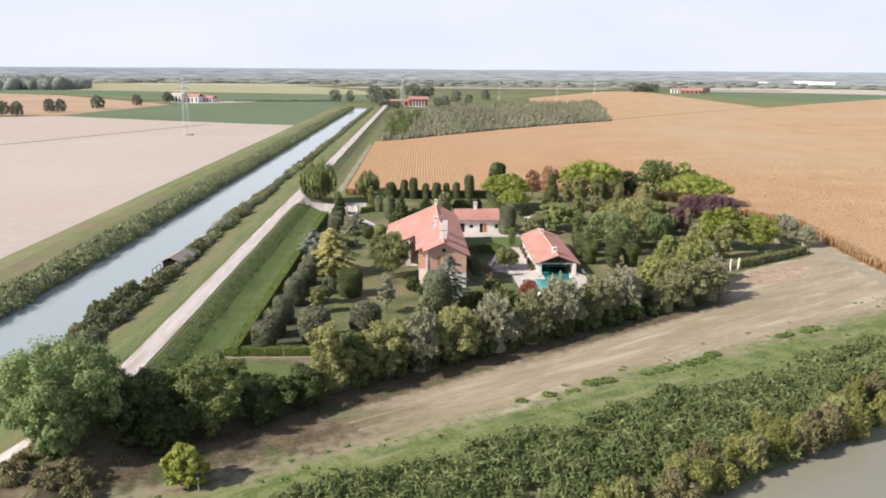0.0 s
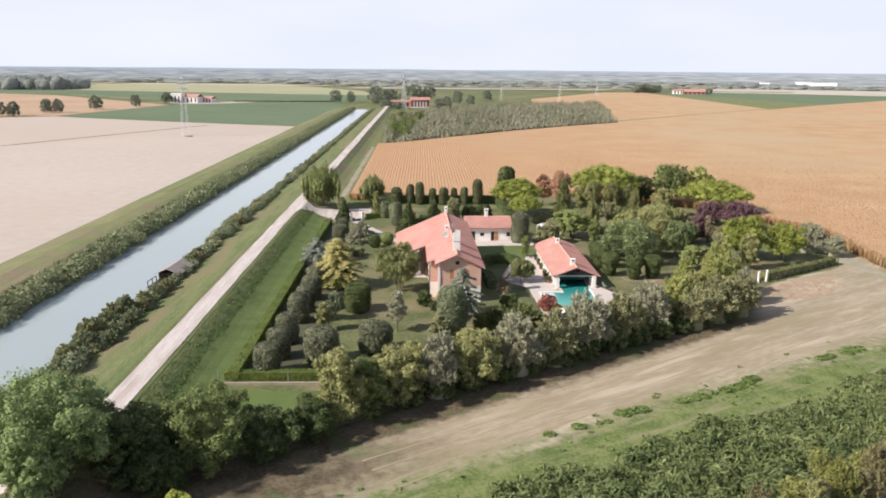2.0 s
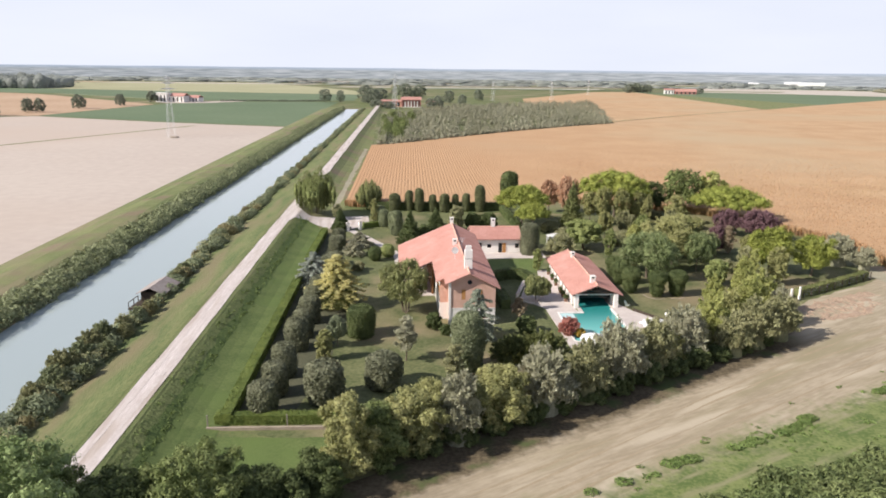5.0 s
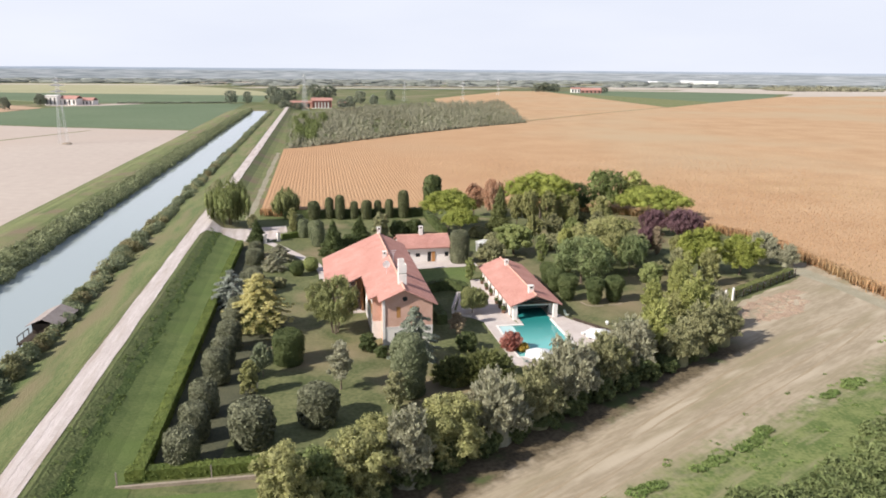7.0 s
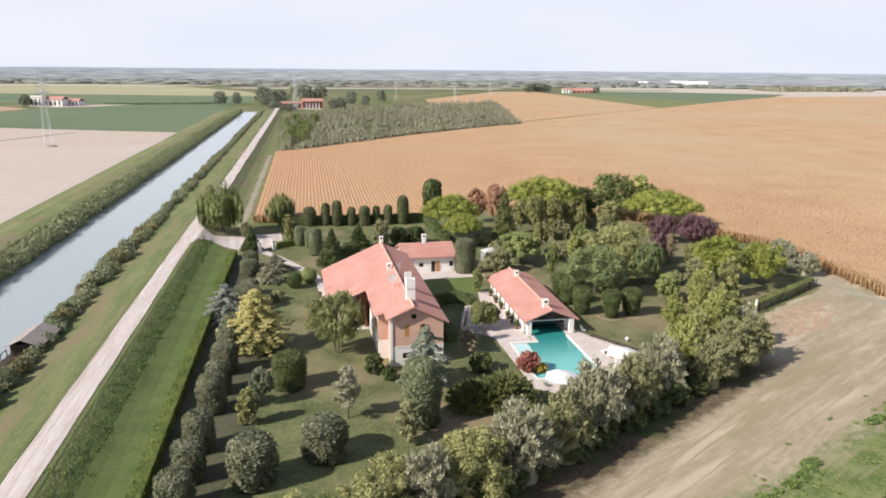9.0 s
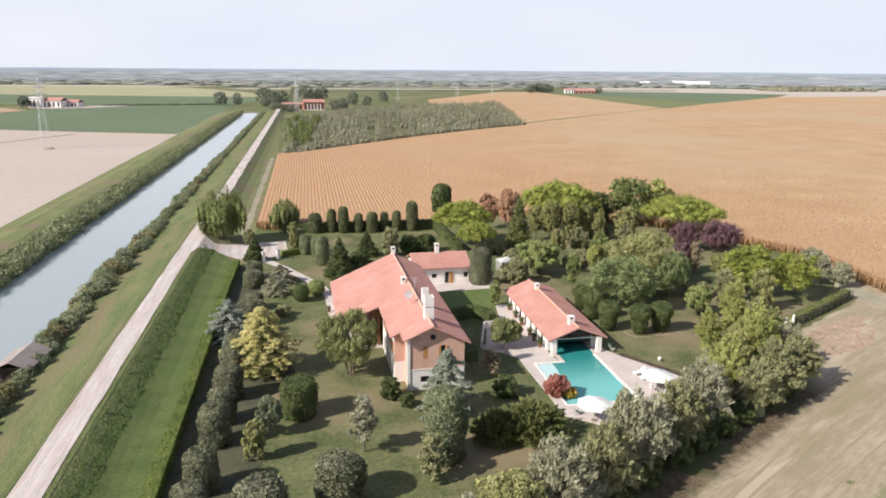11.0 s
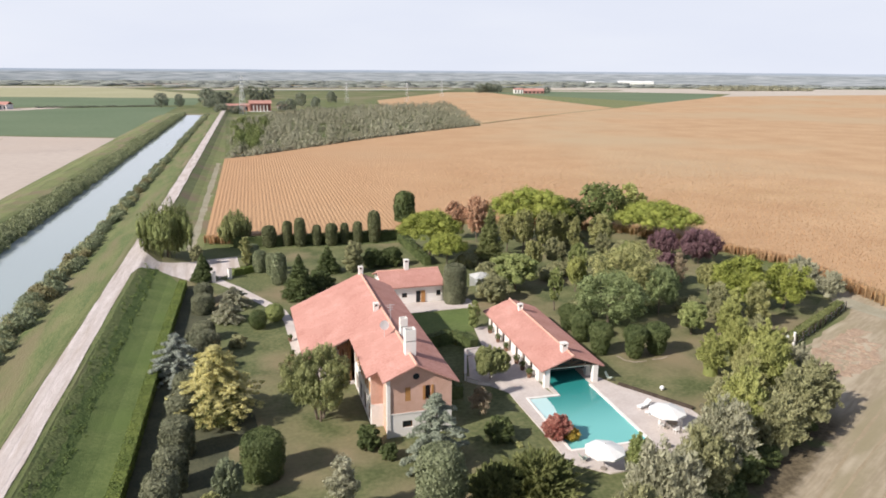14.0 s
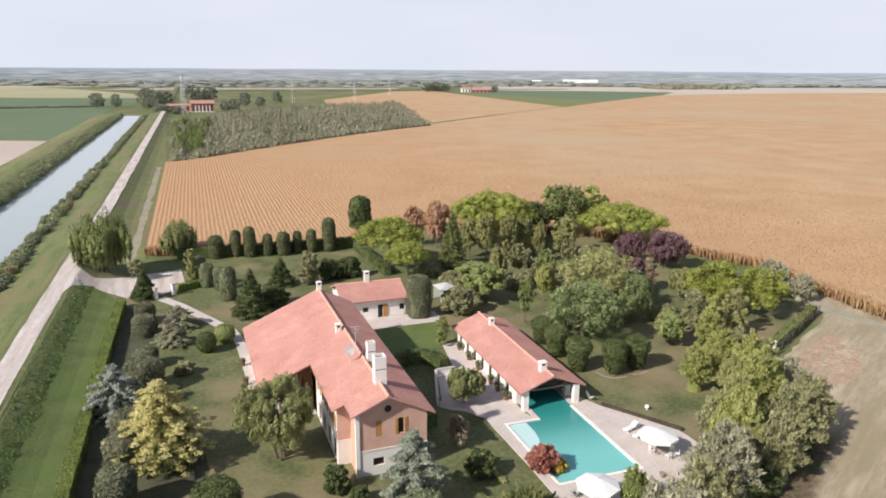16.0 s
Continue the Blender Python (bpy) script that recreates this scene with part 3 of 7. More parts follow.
def inside(p, poly):
    c, j = False, len(poly) - 1
    for i in range(len(poly)):
        (xi, yi), (xj, yj) = poly[i], poly[j]
        if (yi > p[1]) != (yj > p[1]) and p[0] < (xj - xi) * (p[1] - yi) / (yj - yi) + xi:
            c = not c
        j = i
    return c


rng = np.random.default_rng(7)


def blades(name, base, h, w, lean, material, label, category, per=3):
    """Upright narrow leaves, a few from each foot; base is an array of x, y, z."""
    n = len(base)
    base = np.repeat(base, per, axis=0)
    k = len(base)
    a = rng.uniform(0, math.tau, k)
    hh = h * rng.uniform(0.75, 1.15, k)
    ww = w * rng.uniform(0.7, 1.3, k)
    ll = lean * rng.uniform(0.3, 1.3, k)
    side = np.stack([np.cos(a), np.sin(a), np.zeros(k)], 1)
    out = np.stack([-np.sin(a), np.cos(a), np.zeros(k)], 1)
    up = np.array([0, 0, 1.0])
    v0 = base - side * ww[:, None] * 0.4
    v1 = base + side * ww[:, None] * 0.4
    mid = base + up * (hh * 0.65)[:, None] + out * (ll * 0.35)[:, None]
    v2 = mid + side * ww[:, None]
    v3 = base + up * hh[:, None] + out * ll[:, None]
    v4 = mid - side * ww[:, None]
    vs = np.stack([v0, v1, v2, v3, v4], 1).reshape(-1, 3)
    me = bpy.data.meshes.new(name)
    me.vertices.add(len(vs))
    me.vertices.foreach_set("co", vs.ravel())
    me.loops.add(5 * k)
    me.loops.foreach_set("vertex_index", np.arange(5 * k, dtype=np.int32))
    me.polygons.add(k)
    me.polygons.foreach_set("loop_start", np.arange(0, 5 * k, 5, dtype=np.int32))
    me.update(calc_edges=True)
    me.materials.append(material)
    return tagged(new(name, me), label, category, kind="stuff")


# uneven canopy of leaf tips, in rows
def canopy(name, xs, ys, rows, label):
    """Ridges of tassels on a fine grid inside the field; heights vary plant by plant."""
    ok = {}
    vs, fs = [], []
    for i, cx in enumerate(xs):
        for j, cy in enumerate(ys):
            if not inside((cx, cy), CORN):
                continue
            fade = (1.0 if rows else min(1.0, max(0.0, (xs[-1] - cx) / 150))) * min(1.0, max(0.0, (ys[-1] - cy) / 120))
            ridge = (0.04 if i % 2 else -0.04) * min(1.0, max(0.0, (62 - cx) / 40)) if rows else 0.0
            z = 1.78 + fade * (ridge + rng.normal(0, 0.03 if rows else 0.06) + 0.06 * noise.noise((cx * 0.08, cy * 0.08, 2)))
            ok[(i, j)] = len(vs)
            vs.append((cx + rng.normal(0, 0.06 if rows else 0.2), cy + rng.normal(0, 0.15), max(1.725, z)))
    for (i, j), k in ok.items():
        c = (ok.get((i + 1, j)), ok.get((i + 1, j + 1)), ok.get((i, j + 1)))
        if None not in c:
            fs.append((k, *c))
    tagged(new(name, from_arrays(name, vs, fs, M_CORN)), label, "maize", kind="stuff")


canopy("maize_rows", np.arange(-14.8, 64, 0.5), np.arange(205, 440, 1.5), True, "dry tan maize tops in straight rows")
canopy("maize_tops", np.arange(63.4, 330, 1.35), np.arange(62, 440, 1.35), False, "dense tan maize tops of the wide field")
feet = []
for cx in np.arange(40, 190, 0.9):
    for cy in np.arange(100 if cx > 96 else 180, 310, 0.8):
        dens = min(1.0, (190 - cx) / 60, (310 - cy) / 90, max(0.0, (cx - 40) / 45))
        if rng.random() < 0.9 * dens and inside((cx, cy), CORN):
            feet.append((cx + rng.normal(0, 0.2), cy + rng.uniform(-0.3, 0.3), 1.62))
edge_feet = []
for (ax, ay), (bx, by) in zip(CORN[:9], CORN[1:10]):
    n = int(math.hypot(bx - ax, by - ay) * 15)
    for k in range(n):
        edge_feet.append((ax + (bx - ax) * k / n + rng.normal(0, 0.5), ay + (by - ay) * k / n + rng.normal(0, 0.5), 0.0))
feet = np.array(feet)
blades("maize_edge_plants", np.array(edge_feet), 1.95, 0.12, 0.35, M_MAIZE, "dry maize plants along the field edge", "maize", 4)
blades("maize_plants", feet, 0.42, 0.07, 0.12, M_MAIZE, "dry tan maize plants standing close together", "maize", 2)

# ---- plants ----
ICO = bmesh.new()
bmesh.ops.create_icosphere(ICO, subdivisions=2, radius=1)
ICO_V = np.array([v.co[:] for v in ICO.verts])
ICO_F = np.array([[v.index for v in f.verts] for f in ICO.faces])
ICO.free()
ICO = bmesh.new()
bmesh.ops.create_icosphere(ICO, subdivisions=1, radius=1)
ICO1_V = np.array([v.co[:] for v in ICO.verts])
ICO1_F = np.array([[v.index for v in f.verts] for f in ICO.faces])
ICO.free()


def cards_mesh(name, clumps, per_m2, size, material, seed, aspect=1.0, tilt=0.55, core=0.74, droop=0.0, cap=9000, fluff=(0.72, 1.2)):
    """Leaf sprays spread over the skins of many clumps (x, y, z, rx, ry, rz), with a leafy core in each."""
    g = np.random.default_rng(seed)
    C = np.array(clumps, float)
    area = 4 * math.pi * ((C[:, 3] * C[:, 4] * C[:, 5]) ** (2 / 3))
    per_m2, cap, size = per_m2 * 2, cap * 2, size * 0.92
    counts = np.maximum(8, (area * per_m2)).astype(int)
    if counts.sum() > cap:
        counts = np.maximum(6, (counts * cap / counts.sum())).astype(int)
    pts, nor = [], []
    for i, n in enumerate(counts):
        d = g.normal(size=(n, 3))
        d /= np.linalg.norm(d, axis=1)[:, None]
        r = g.uniform(*fluff, n)[:, None]
        p = C[i, :3] + d * C[i, 3:6] * r
        keep = np.ones(n, bool)
        near = np.where(np.abs(C[:, :3] - C[i, :3]).max(1) < (C[:, 3:6].max(1) + C[i, 3:6].max()))[0]
        for j in near:
            if j != i:
                keep &= ((((p - C[j, :3]) / C[j, 3:6]) ** 2).sum(1) > 0.6)
        pts.append(p[keep])
        nn = d / C[i, 3:6]
        nor.append((nn / np.linalg.norm(nn, axis=1)[:, None])[keep])
    p, nrm = np.concatenate(pts), np.concatenate(nor)
    k = len(p)
    nrm = nrm + g.normal(size=(k, 3)) * tilt
    nrm /= np.linalg.norm(nrm, axis=1)[:, None]
    ref = g.normal(size=(k, 3))
    if droop:
        ref = ref * (1 - droop) + np.array([0, 0, -1.0]) * droop * 2
    v = ref - nrm * (ref * nrm).sum(1)[:, None]
    v /= np.linalg.norm(v, axis=1)[:, None]
    u = np.cross(nrm, v)
    s = size * g.uniform(0.6, 1.4, k)[:, None] * 0.5
    q = np.stack([p - u * s * 0.75 - v * s * aspect * 0.6, p + u * s * 0.75 - v * s * aspect * 0.6, p + v * s * aspect + nrm * s * 0.4], 1).reshape(-1, 3)
    loops = [np.arange(3 * k)]
    starts = [np.arange(0, 3 * k, 3)]
    verts, nv, nl = [q], 3 * k, 3 * k
    if core:
        for i in range(len(C)):
            jit = 1 + 0.15 * g.normal(size=(len(ICO1_V), 1))
            verts.append(C[i, :3] + ICO1_V * C[i, 3:6] * core * jit)
            loops.append((ICO1_F + nv).ravel())
            starts.append(nl + 3 * np.arange(len(ICO1_F)))
            nv += len(ICO1_V)
            nl += 3 * len(ICO1_F)
    vs, lp, st = np.concatenate(verts), np.concatenate(loops), np.concatenate(starts)
    me = bpy.data.meshes.new(name)
    me.vertices.add(len(vs))
    me.vertices.foreach_set("co", vs.ravel())
    me.loops.add(len(lp))
    me.loops.foreach_set("vertex_index", lp.astype(np.int32))
    me.polygons.add(len(st))
    me.polygons.foreach_set("loop_start", st.astype(np.int32))
    me.update(calc_edges=True)
    me.materials.append(material)
    return me


def trunk_mesh(h, r, limbs=0, spread_r=0.0, top=1.0, seed=1, stems=1):
    g = random.Random(seed)
    bm = B()
    for k in range(stems):
        a = k * math.tau / max(1, stems)
        o = 0.0 if stems == 1 else 0.35
        p0 = Vector((o * math.cos(a), o * math.sin(a), -0.1))
        p1 = p0 + Vector((g.uniform(-0.05, 0.05) * h + o * 2 * math.cos(a), g.uniform(-0.05, 0.05) * h + o * 2 * math.sin(a), h * 0.55))
        p2 = p1 + Vector((g.uniform(-0.05, 0.05) * h, g.uniform(-0.05, 0.05) * h, h * 0.45))
        tube(bm, p0, p1, r * 1.25, r * 0.85)
        tube(bm, p1, p2, r * 0.85, r * 0.5)
    for k in range(limbs):
        a = k * math.tau / limbs + g.uniform(-0.3, 0.3)
        q = Vector((math.cos(a) * spread_r * g.uniform(0.6, 1), math.sin(a) * spread_r * g.uniform(0.6, 1), h * top * g.uniform(0.95, 1.15)))
        tube(bm, p1.lerp(p2, g.random()), q, r * 0.45, r * 0.15, 6)
    me = bpy.data.meshes.new("trunk")
    bm.to_mesh(me)
    bm.free()
    me.materials.append(M_BARK)
    return me


def clumps_for(kind, h, w, seed):
    g = random.Random(seed)
    R = w / 2
    out = []
    if kind == "wisp":
        for k in range(34):
            z = 0.3 + 0.66 * (k + 0.5) / 34
            a = k * 2.4
            r = R * g.uniform(0.15, 1.0) * (1.15 - z)
            s = R * g.uniform(0.08, 0.17)
            out.append((r * math.cos(a), r * math.sin(a), h * z, s * 1.5, s * 1.5, s))
    elif kind in ("broad", "shrub", "slim"):
        lo = {"broad": 0.24, "shrub": 0.06, "slim": 0.1}[kind]
        n = {"broad": 30, "shrub": 30, "slim": 24}[kind]
        for k in range(n):  # lobes, each with a skin of smaller clumps turned outwards
            z = lo + (0.8 - lo) * (k + 0.5) / n + 0.03
            prof = math.sin(math.pi * min(1, 0.2 + 0.72 * (z - lo) / (1 - lo))) ** 0.6
            a = k * 2.4 + g.uniform(-0.4, 0.4)
            r = R * 0.72 * prof * g.uniform(0.55, 1.1)
            c = Vector((r * math.cos(a), r * math.sin(a), h * z))
            lr = R * g.uniform(0.17, 0.30)
            lz = min(lr * g.uniform(0.8, 1.0), h * 0.16) if kind != "slim" else lr * 1.15
            out.append((*c, lr * 0.62, lr * 0.62, lz * 0.62))
            for q in range(6):
                d = Vector((g.gauss(0, 1), g.gauss(0, 1), g.gauss(0.35, 1))).normalized()
                d = (d + 0.7 * Vector((math.cos(a), math.sin(a), 0.4))).normalized()
                s = lr * g.uniform(0.28, 0.55)
                out.append((c.x + d.x * lr * 0.8, c.y + d.y * lr * 0.8, max(s * 0.5, c.z + d.z * lz * 0.85), s, s, s * g.uniform(0.75, 1.0)))
        for k in range(5):
            s = R * g.uniform(0.14, 0.24)
            a = k * 1.26
            out.append((R * 0.25 * math.cos(a), R * 0.25 * math.sin(a), h * g.uniform(0.84, 0.93), s, s, s * 0.9))
        out.append((0, 0, h * (lo + 0.85) / 2, R * 0.5, R * 0.5, h * (0.85 - lo) * 0.46))
    elif kind == "pine":
        for k in range(150):
            f = math.sqrt((k + 0.5) / 150)
            a = k * 2.4 + g.uniform(-0.2, 0.2)
            s = R * g.choice((0.06, 0.09, 0.12, 0.16)) * g.uniform(0.85, 1.15)
            edge = 0.9 + 0.08 * math.sin(3 * a + seed) + 0.05 * math.sin(7 * a)
            out.append((R * edge * f * math.cos(a), R * edge * f * math.sin(a), h * (0.95 - 0.30 * f ** 2.7 - g.uniform(0, 0.11)), s, s, s * 0.75))
        for k in range(36):
            a = k * 2.4
            f = math.sqrt((k + 0.5) / 36) * 0.86
            out.append((R * f * math.cos(a), R * f * math.sin(a), h * (0.70 - 0.09 * f), R * 0.17, R * 0.17, h * 0.07))
    elif kind == "fir":
        for t in range(14):
            f = t / 13
            rr = R * (1 - f) ** 0.85 + 0.05 * R
            m = int(9 * (1 - f)) + 3
            for k in range(m):
                a = k * math.tau / m + t * 0.9 + g.uniform(-0.2, 0.2)
                q = rr * g.uniform(0.45, 0.85)
                s = rr * g.uniform(0.16, 0.26) + 0.05 * R
                out.append((q * math.cos(a), q * math.sin(a), h * (0.07 + 0.88 * f) + g.uniform(-0.03, 0.03) * h, s, s, h * 0.04))
        out.append((0, 0, h * 0.42, R * 0.3, R * 0.3, h * 0.4))
    elif kind in ("cedar", "thin_cedar"):
        full = kind == "cedar"
        for t in range(10):
            f = t / 9
            rr = (R * (1 - f ** 2.1) ** 0.85 + 0.1 * R) * g.uniform(0.86, 1.1)
            m = int(11 * (1 - f * f)) + 5 if full else int(5 * (1 - f)) + 3
            for k in range(m):
                if full and f < 0.36 and g.random() < 0.5:
                    continue
                a = k * math.tau / m + t * 0.8 + g.uniform(-0.25, 0.25)
                reach_, lift = rr * g.uniform(0.7, 1.08), g.uniform(-0.02, 0.02)
                for q in (0.4, 0.6, 0.8, 0.97):
                    s = R * (0.12 - 0.05 * q) * g.uniform(0.8, 1.2)
                    out.append((reach_ * q * math.cos(a), reach_ * q * math.sin(a), h * ((0.15 + 0.80 * f if full else 0.09 + 0.86 * f) + lift) + h * 0.03 * math.sin(q * 3.2) - h * 0.05 * q * q * (1 - f), s * 1.2, s * 1.2, h * 0.012))
    elif kind == "birch":
        k = 0
        while k < 400:
            d = Vector((g.uniform(-1, 1), g.uniform(-1, 1), g.uniform(-1, 1)))
            if d.length > 1 or d.length < 0.3 or noise.noise((d.x * 1.7 + seed, d.y * 1.7, d.z * 1.7)) < -0.2:
                continue
            k += 1
            s = R * g.uniform(0.042, 0.085)
            lobe = 0.9 + 0.16 * math.sin(3 * math.atan2(d.y, d.x) + seed)
            out.append((R * 0.92 * lobe * d.x, R * 0.92 * lobe * d.y, h * (0.58 + 0.36 * d.z), s, s, s * g.uniform(1.3, 2.2)))
    elif kind == "urn":
        for k in range(8):
            a = k * math.tau / 8
            out.append((R * 0.42 * math.cos(a), R * 0.42 * math.sin(a), h * 0.72, R * 0.55, R * 0.55, h * 0.26))
            out.append((R * 0.25 * math.cos(a), R * 0.25 * math.sin(a), h * 0.4, R * 0.5, R * 0.5, h * 0.38))
        out.append((0, 0, h * 0.55, R * 0.7, R * 0.7, h * 0.42))
    elif kind == "willow":
        for k in range(130):  # hanging strands, grouped on limbs that arch out at several heights
            limb = k % 13
            a = limb * 2.4 + g.gauss(0, 0.26)
            f = min(1.0, math.sqrt((limb + 0.7) / 13) * g.uniform(0.72, 1.08))
            lobe = 0.86 + 0.12 * math.sin(3 * a + 1) + 0.08 * math.sin(5 * a + seed)
            top = 0.99 - 0.38 * f ** 2.4 - 0.14 * ((limb * 7) % 5) / 4 * f - g.uniform(0, 0.07)
            foot = max(0.02, 0.03 + 0.24 * f ** 3 + g.uniform(-0.04, 0.16))
            s = R * g.uniform(0.05, 0.10)
            x, y = R * lobe * f * math.cos(a), R * lobe * f * math.sin(a)
            out.append((x, y, h * (top * 0.62 + foot * 0.38), s * 1.25, s * 1.25, h * (top - foot) * 0.38))
            out.append((x * 0.97, y * 0.97, h * (top * 0.25 + foot * 0.75), s * 0.75, s * 0.75, h * (top - foot) * 0.25))
        out.append((0, 0, h * 0.56, R * 0.45, R * 0.45, h * 0.3))
    return out


LATHE = {  # radius and height along the outline, both from 0 to 1
    "barrel": [(0.72, 0.0), (0.9, 0.08), (0.98, 0.3), (1.0, 0.6), (0.96, 0.8), (0.83, 0.92), (0.55, 0.985), (0.0, 1.0)],
    "cyl": [(0.86, 0.0), (0.95, 0.08), (1.0, 0.45), (0.99, 0.8), (0.93, 0.92), (0.78, 0.985), (0.0, 1.0)],
    "ball": [(0.35, 0.0), (0.72, 0.14), (0.96, 0.36), (1.0, 0.55), (0.88, 0.78), (0.55, 0.95), (0.0, 1.0)]}


def clipped_mesh(kind, h, w, leaf, seed, per, size, cap):
    """A clipped evergreen: a lumpy turned body with short sprays all over its skin."""
    g = np.random.default_rng(seed)
    prof = np.array(LATHE[kind]) * np.array([w / 2, h])
    seg = np.diff(prof, axis=0)
    length = np.hypot(seg[:, 0], seg[:, 1])
    area = length * (prof[:-1, 0] + prof[1:, 0]) * math.pi
    n = int(min(cap, area.sum() * per) * 2)
    pick = g.choice(len(seg), n, p=area / area.sum())
    t = g.random(n)
    r, z = prof[pick, 0] + seg[pick, 0] * t, prof[pick, 1] + seg[pick, 1] * t
    a = g.uniform(0, math.tau, n)

    def lump(ang, zz):
        return 1 + 0.05 * np.sin(3 * ang + zz * 1.3 + seed) + 0.035 * np.sin(5 * ang - zz * 2.1) + 0.02 * np.sin(9 * ang + zz * 3.7)

    rr = r * lump(a, z) * g.uniform(0.9, 1.1, n)
    p = np.stack([rr * np.cos(a), rr * np.sin(a), z + g.normal(0, 0.05, n)], 1)
    nz, nr = -seg[pick, 0] / length[pick], seg[pick, 1] / length[pick]
    nrm = np.stack([nr * np.cos(a), nr * np.sin(a), nz], 1) + g.normal(size=(n, 3)) * 0.5
    nrm /= np.linalg.norm(nrm, axis=1)[:, None]
    ref = g.normal(size=(n, 3)) + np.array([0, 0, 0.8])
    v = ref - nrm * (ref * nrm).sum(1)[:, None]
    v /= np.linalg.norm(v, axis=1)[:, None]
    u = np.cross(nrm, v)
    sc = size * g.uniform(0.6, 1.4, n)[:, None] * 0.5
    q = np.stack([p - u * sc * 0.7 - v * sc * 0.8, p + u * sc * 0.7 - v * sc * 0.8, p + v * sc * 1.4 + nrm * sc * 0.5], 1).reshape(-1, 3)
    ang = np.arange(20) * math.tau / 20
    body, faces = [], []
    for i, (pr, pz) in enumerate(prof):
        k = 0.95 * lump(ang, pz)
        body += [(pr * kk * math.cos(x), pr * kk * math.sin(x), pz * 0.98) for x, kk in zip(ang, k)]
        if i:
            faces += [((i - 1) * 20 + j, (i - 1) * 20 + (j + 1) % 20, i * 20 + (j + 1) % 20, i * 20 + j) for j in range(20)]
    base = len(body)
    faces += [(base + 3 * i, base + 3 * i + 1, base + 3 * i + 2) for i in range(n)]
    return from_arrays("crown", list(body) + q.tolist(), faces, leaf)


def spray_mesh(h, w, leaf, seed, plume):
    """A bush of many plumes that rise from the foot, leafy along their length. plume: upright and feathery, else low and spreading."""
    g = np.random.default_rng(seed)
    nb, per = (150, 120) if plume else (190, 62)
    a, e = g.uniform(0, math.tau, nb), np.arcsin(g.uniform(0.3 if plume else 0.16, 1.0, nb))
    d = np.stack([np.cos(a) * np.cos(e), np.sin(a) * np.cos(e), np.sin(e)], 1)
    tip = d * np.array([w / 2, w / 2, h]) * g.uniform(0.7 if plume else 0.78, 1.06, nb)[:, None]
    t = g.uniform(0.28 if plume else 0.5, 1.0, (nb, per))
    p = (tip[:, None, :] * t[:, :, None]).reshape(-1, 3)
    p[:, 2] += ((0.2 if plume else 0.12) * h * np.sin(t * math.pi)).ravel()
    k = len(p)
    up = tip / np.linalg.norm(tip, axis=1)[:, None] + np.array([0, 0, 0.55])
    p = p + g.normal(0, 0.045 * w if plume else 0.11, (k, 3)) * (1.25 - t.ravel())[:, None] * (1.3 if plume else 2)
    p[:, 2] = np.maximum(p[:, 2], 0.05)
    v = np.repeat(up, per, axis=0) + g.normal(0, 0.65 if plume else 0.4, (k, 3))
    v /= np.linalg.norm(v, axis=1)[:, None]
    u = np.cross(v, g.normal(size=(k, 3)))
    u /= np.linalg.norm(u, axis=1)[:, None]
    sc = (0.022 * w + 0.05 if plume else 0.2) * g.uniform(0.6, 1.3, k)[:, None]
    q = np.stack([p - u * sc * 0.42 - v * sc, p + u * sc * 0.42 - v * sc, p + v * sc * 1.1], 1).reshape(-1, 3)
    core = ICO_V * np.array([w / 2, w / 2, h]) * (np.array([0.42, 0.42, 0.66]) if plume else 0.6)
    core[:, 2] = np.maximum(0.02, core[:, 2])
    nc = len(core)
    return from_arrays("crown", core.tolist() + q.tolist(), [tuple(int(i) for i in f) for f in ICO_F] + [(nc + 3 * i, nc + 3 * i + 1, nc + 3 * i + 2) for i in range(k)], leaf)


PLANTS = {}
g0 = random.Random(9)
STYLE = {  # cards per square metre, card size, aspect, tilt, droop
    "broad": (60, 0.2, 1.8, 0.5, 0.4), "shrub": (60, 0.19, 2.0, 0.5, 0.3), "slim": (60, 0.18, 2.0, 0.5, 0.4), "pine": (70, 0.27, 1.4, 0.6, 0.0),
    "barrel": (80, 0.22, 1.9, 0.6, 0.3), "ball": (75, 0.16, 1.2, 0.55, 0.0), "cyl": (85, 0.16, 1.5, 0.6, 0.3), "spray": (1, 1, 1, 1, 0), "plume": (1, 1, 1, 1, 0), "wisp": (40, 0.17, 2.4, 0.8, 0.3), "urn": (55, 0.17, 1.5, 0.5, 0.4),
    "fir": (60, 0.2, 2.0, 0.5, 0.4), "cedar": (75, 0.18, 2.2, 0.35, 0.0), "thin_cedar": (60, 0.2, 2.6, 0.5, 0.3), "willow": (50, 0.2, 3.2, 0.5, 0.85), "birch": (60, 0.17, 2.4, 0.7, 0.7)}


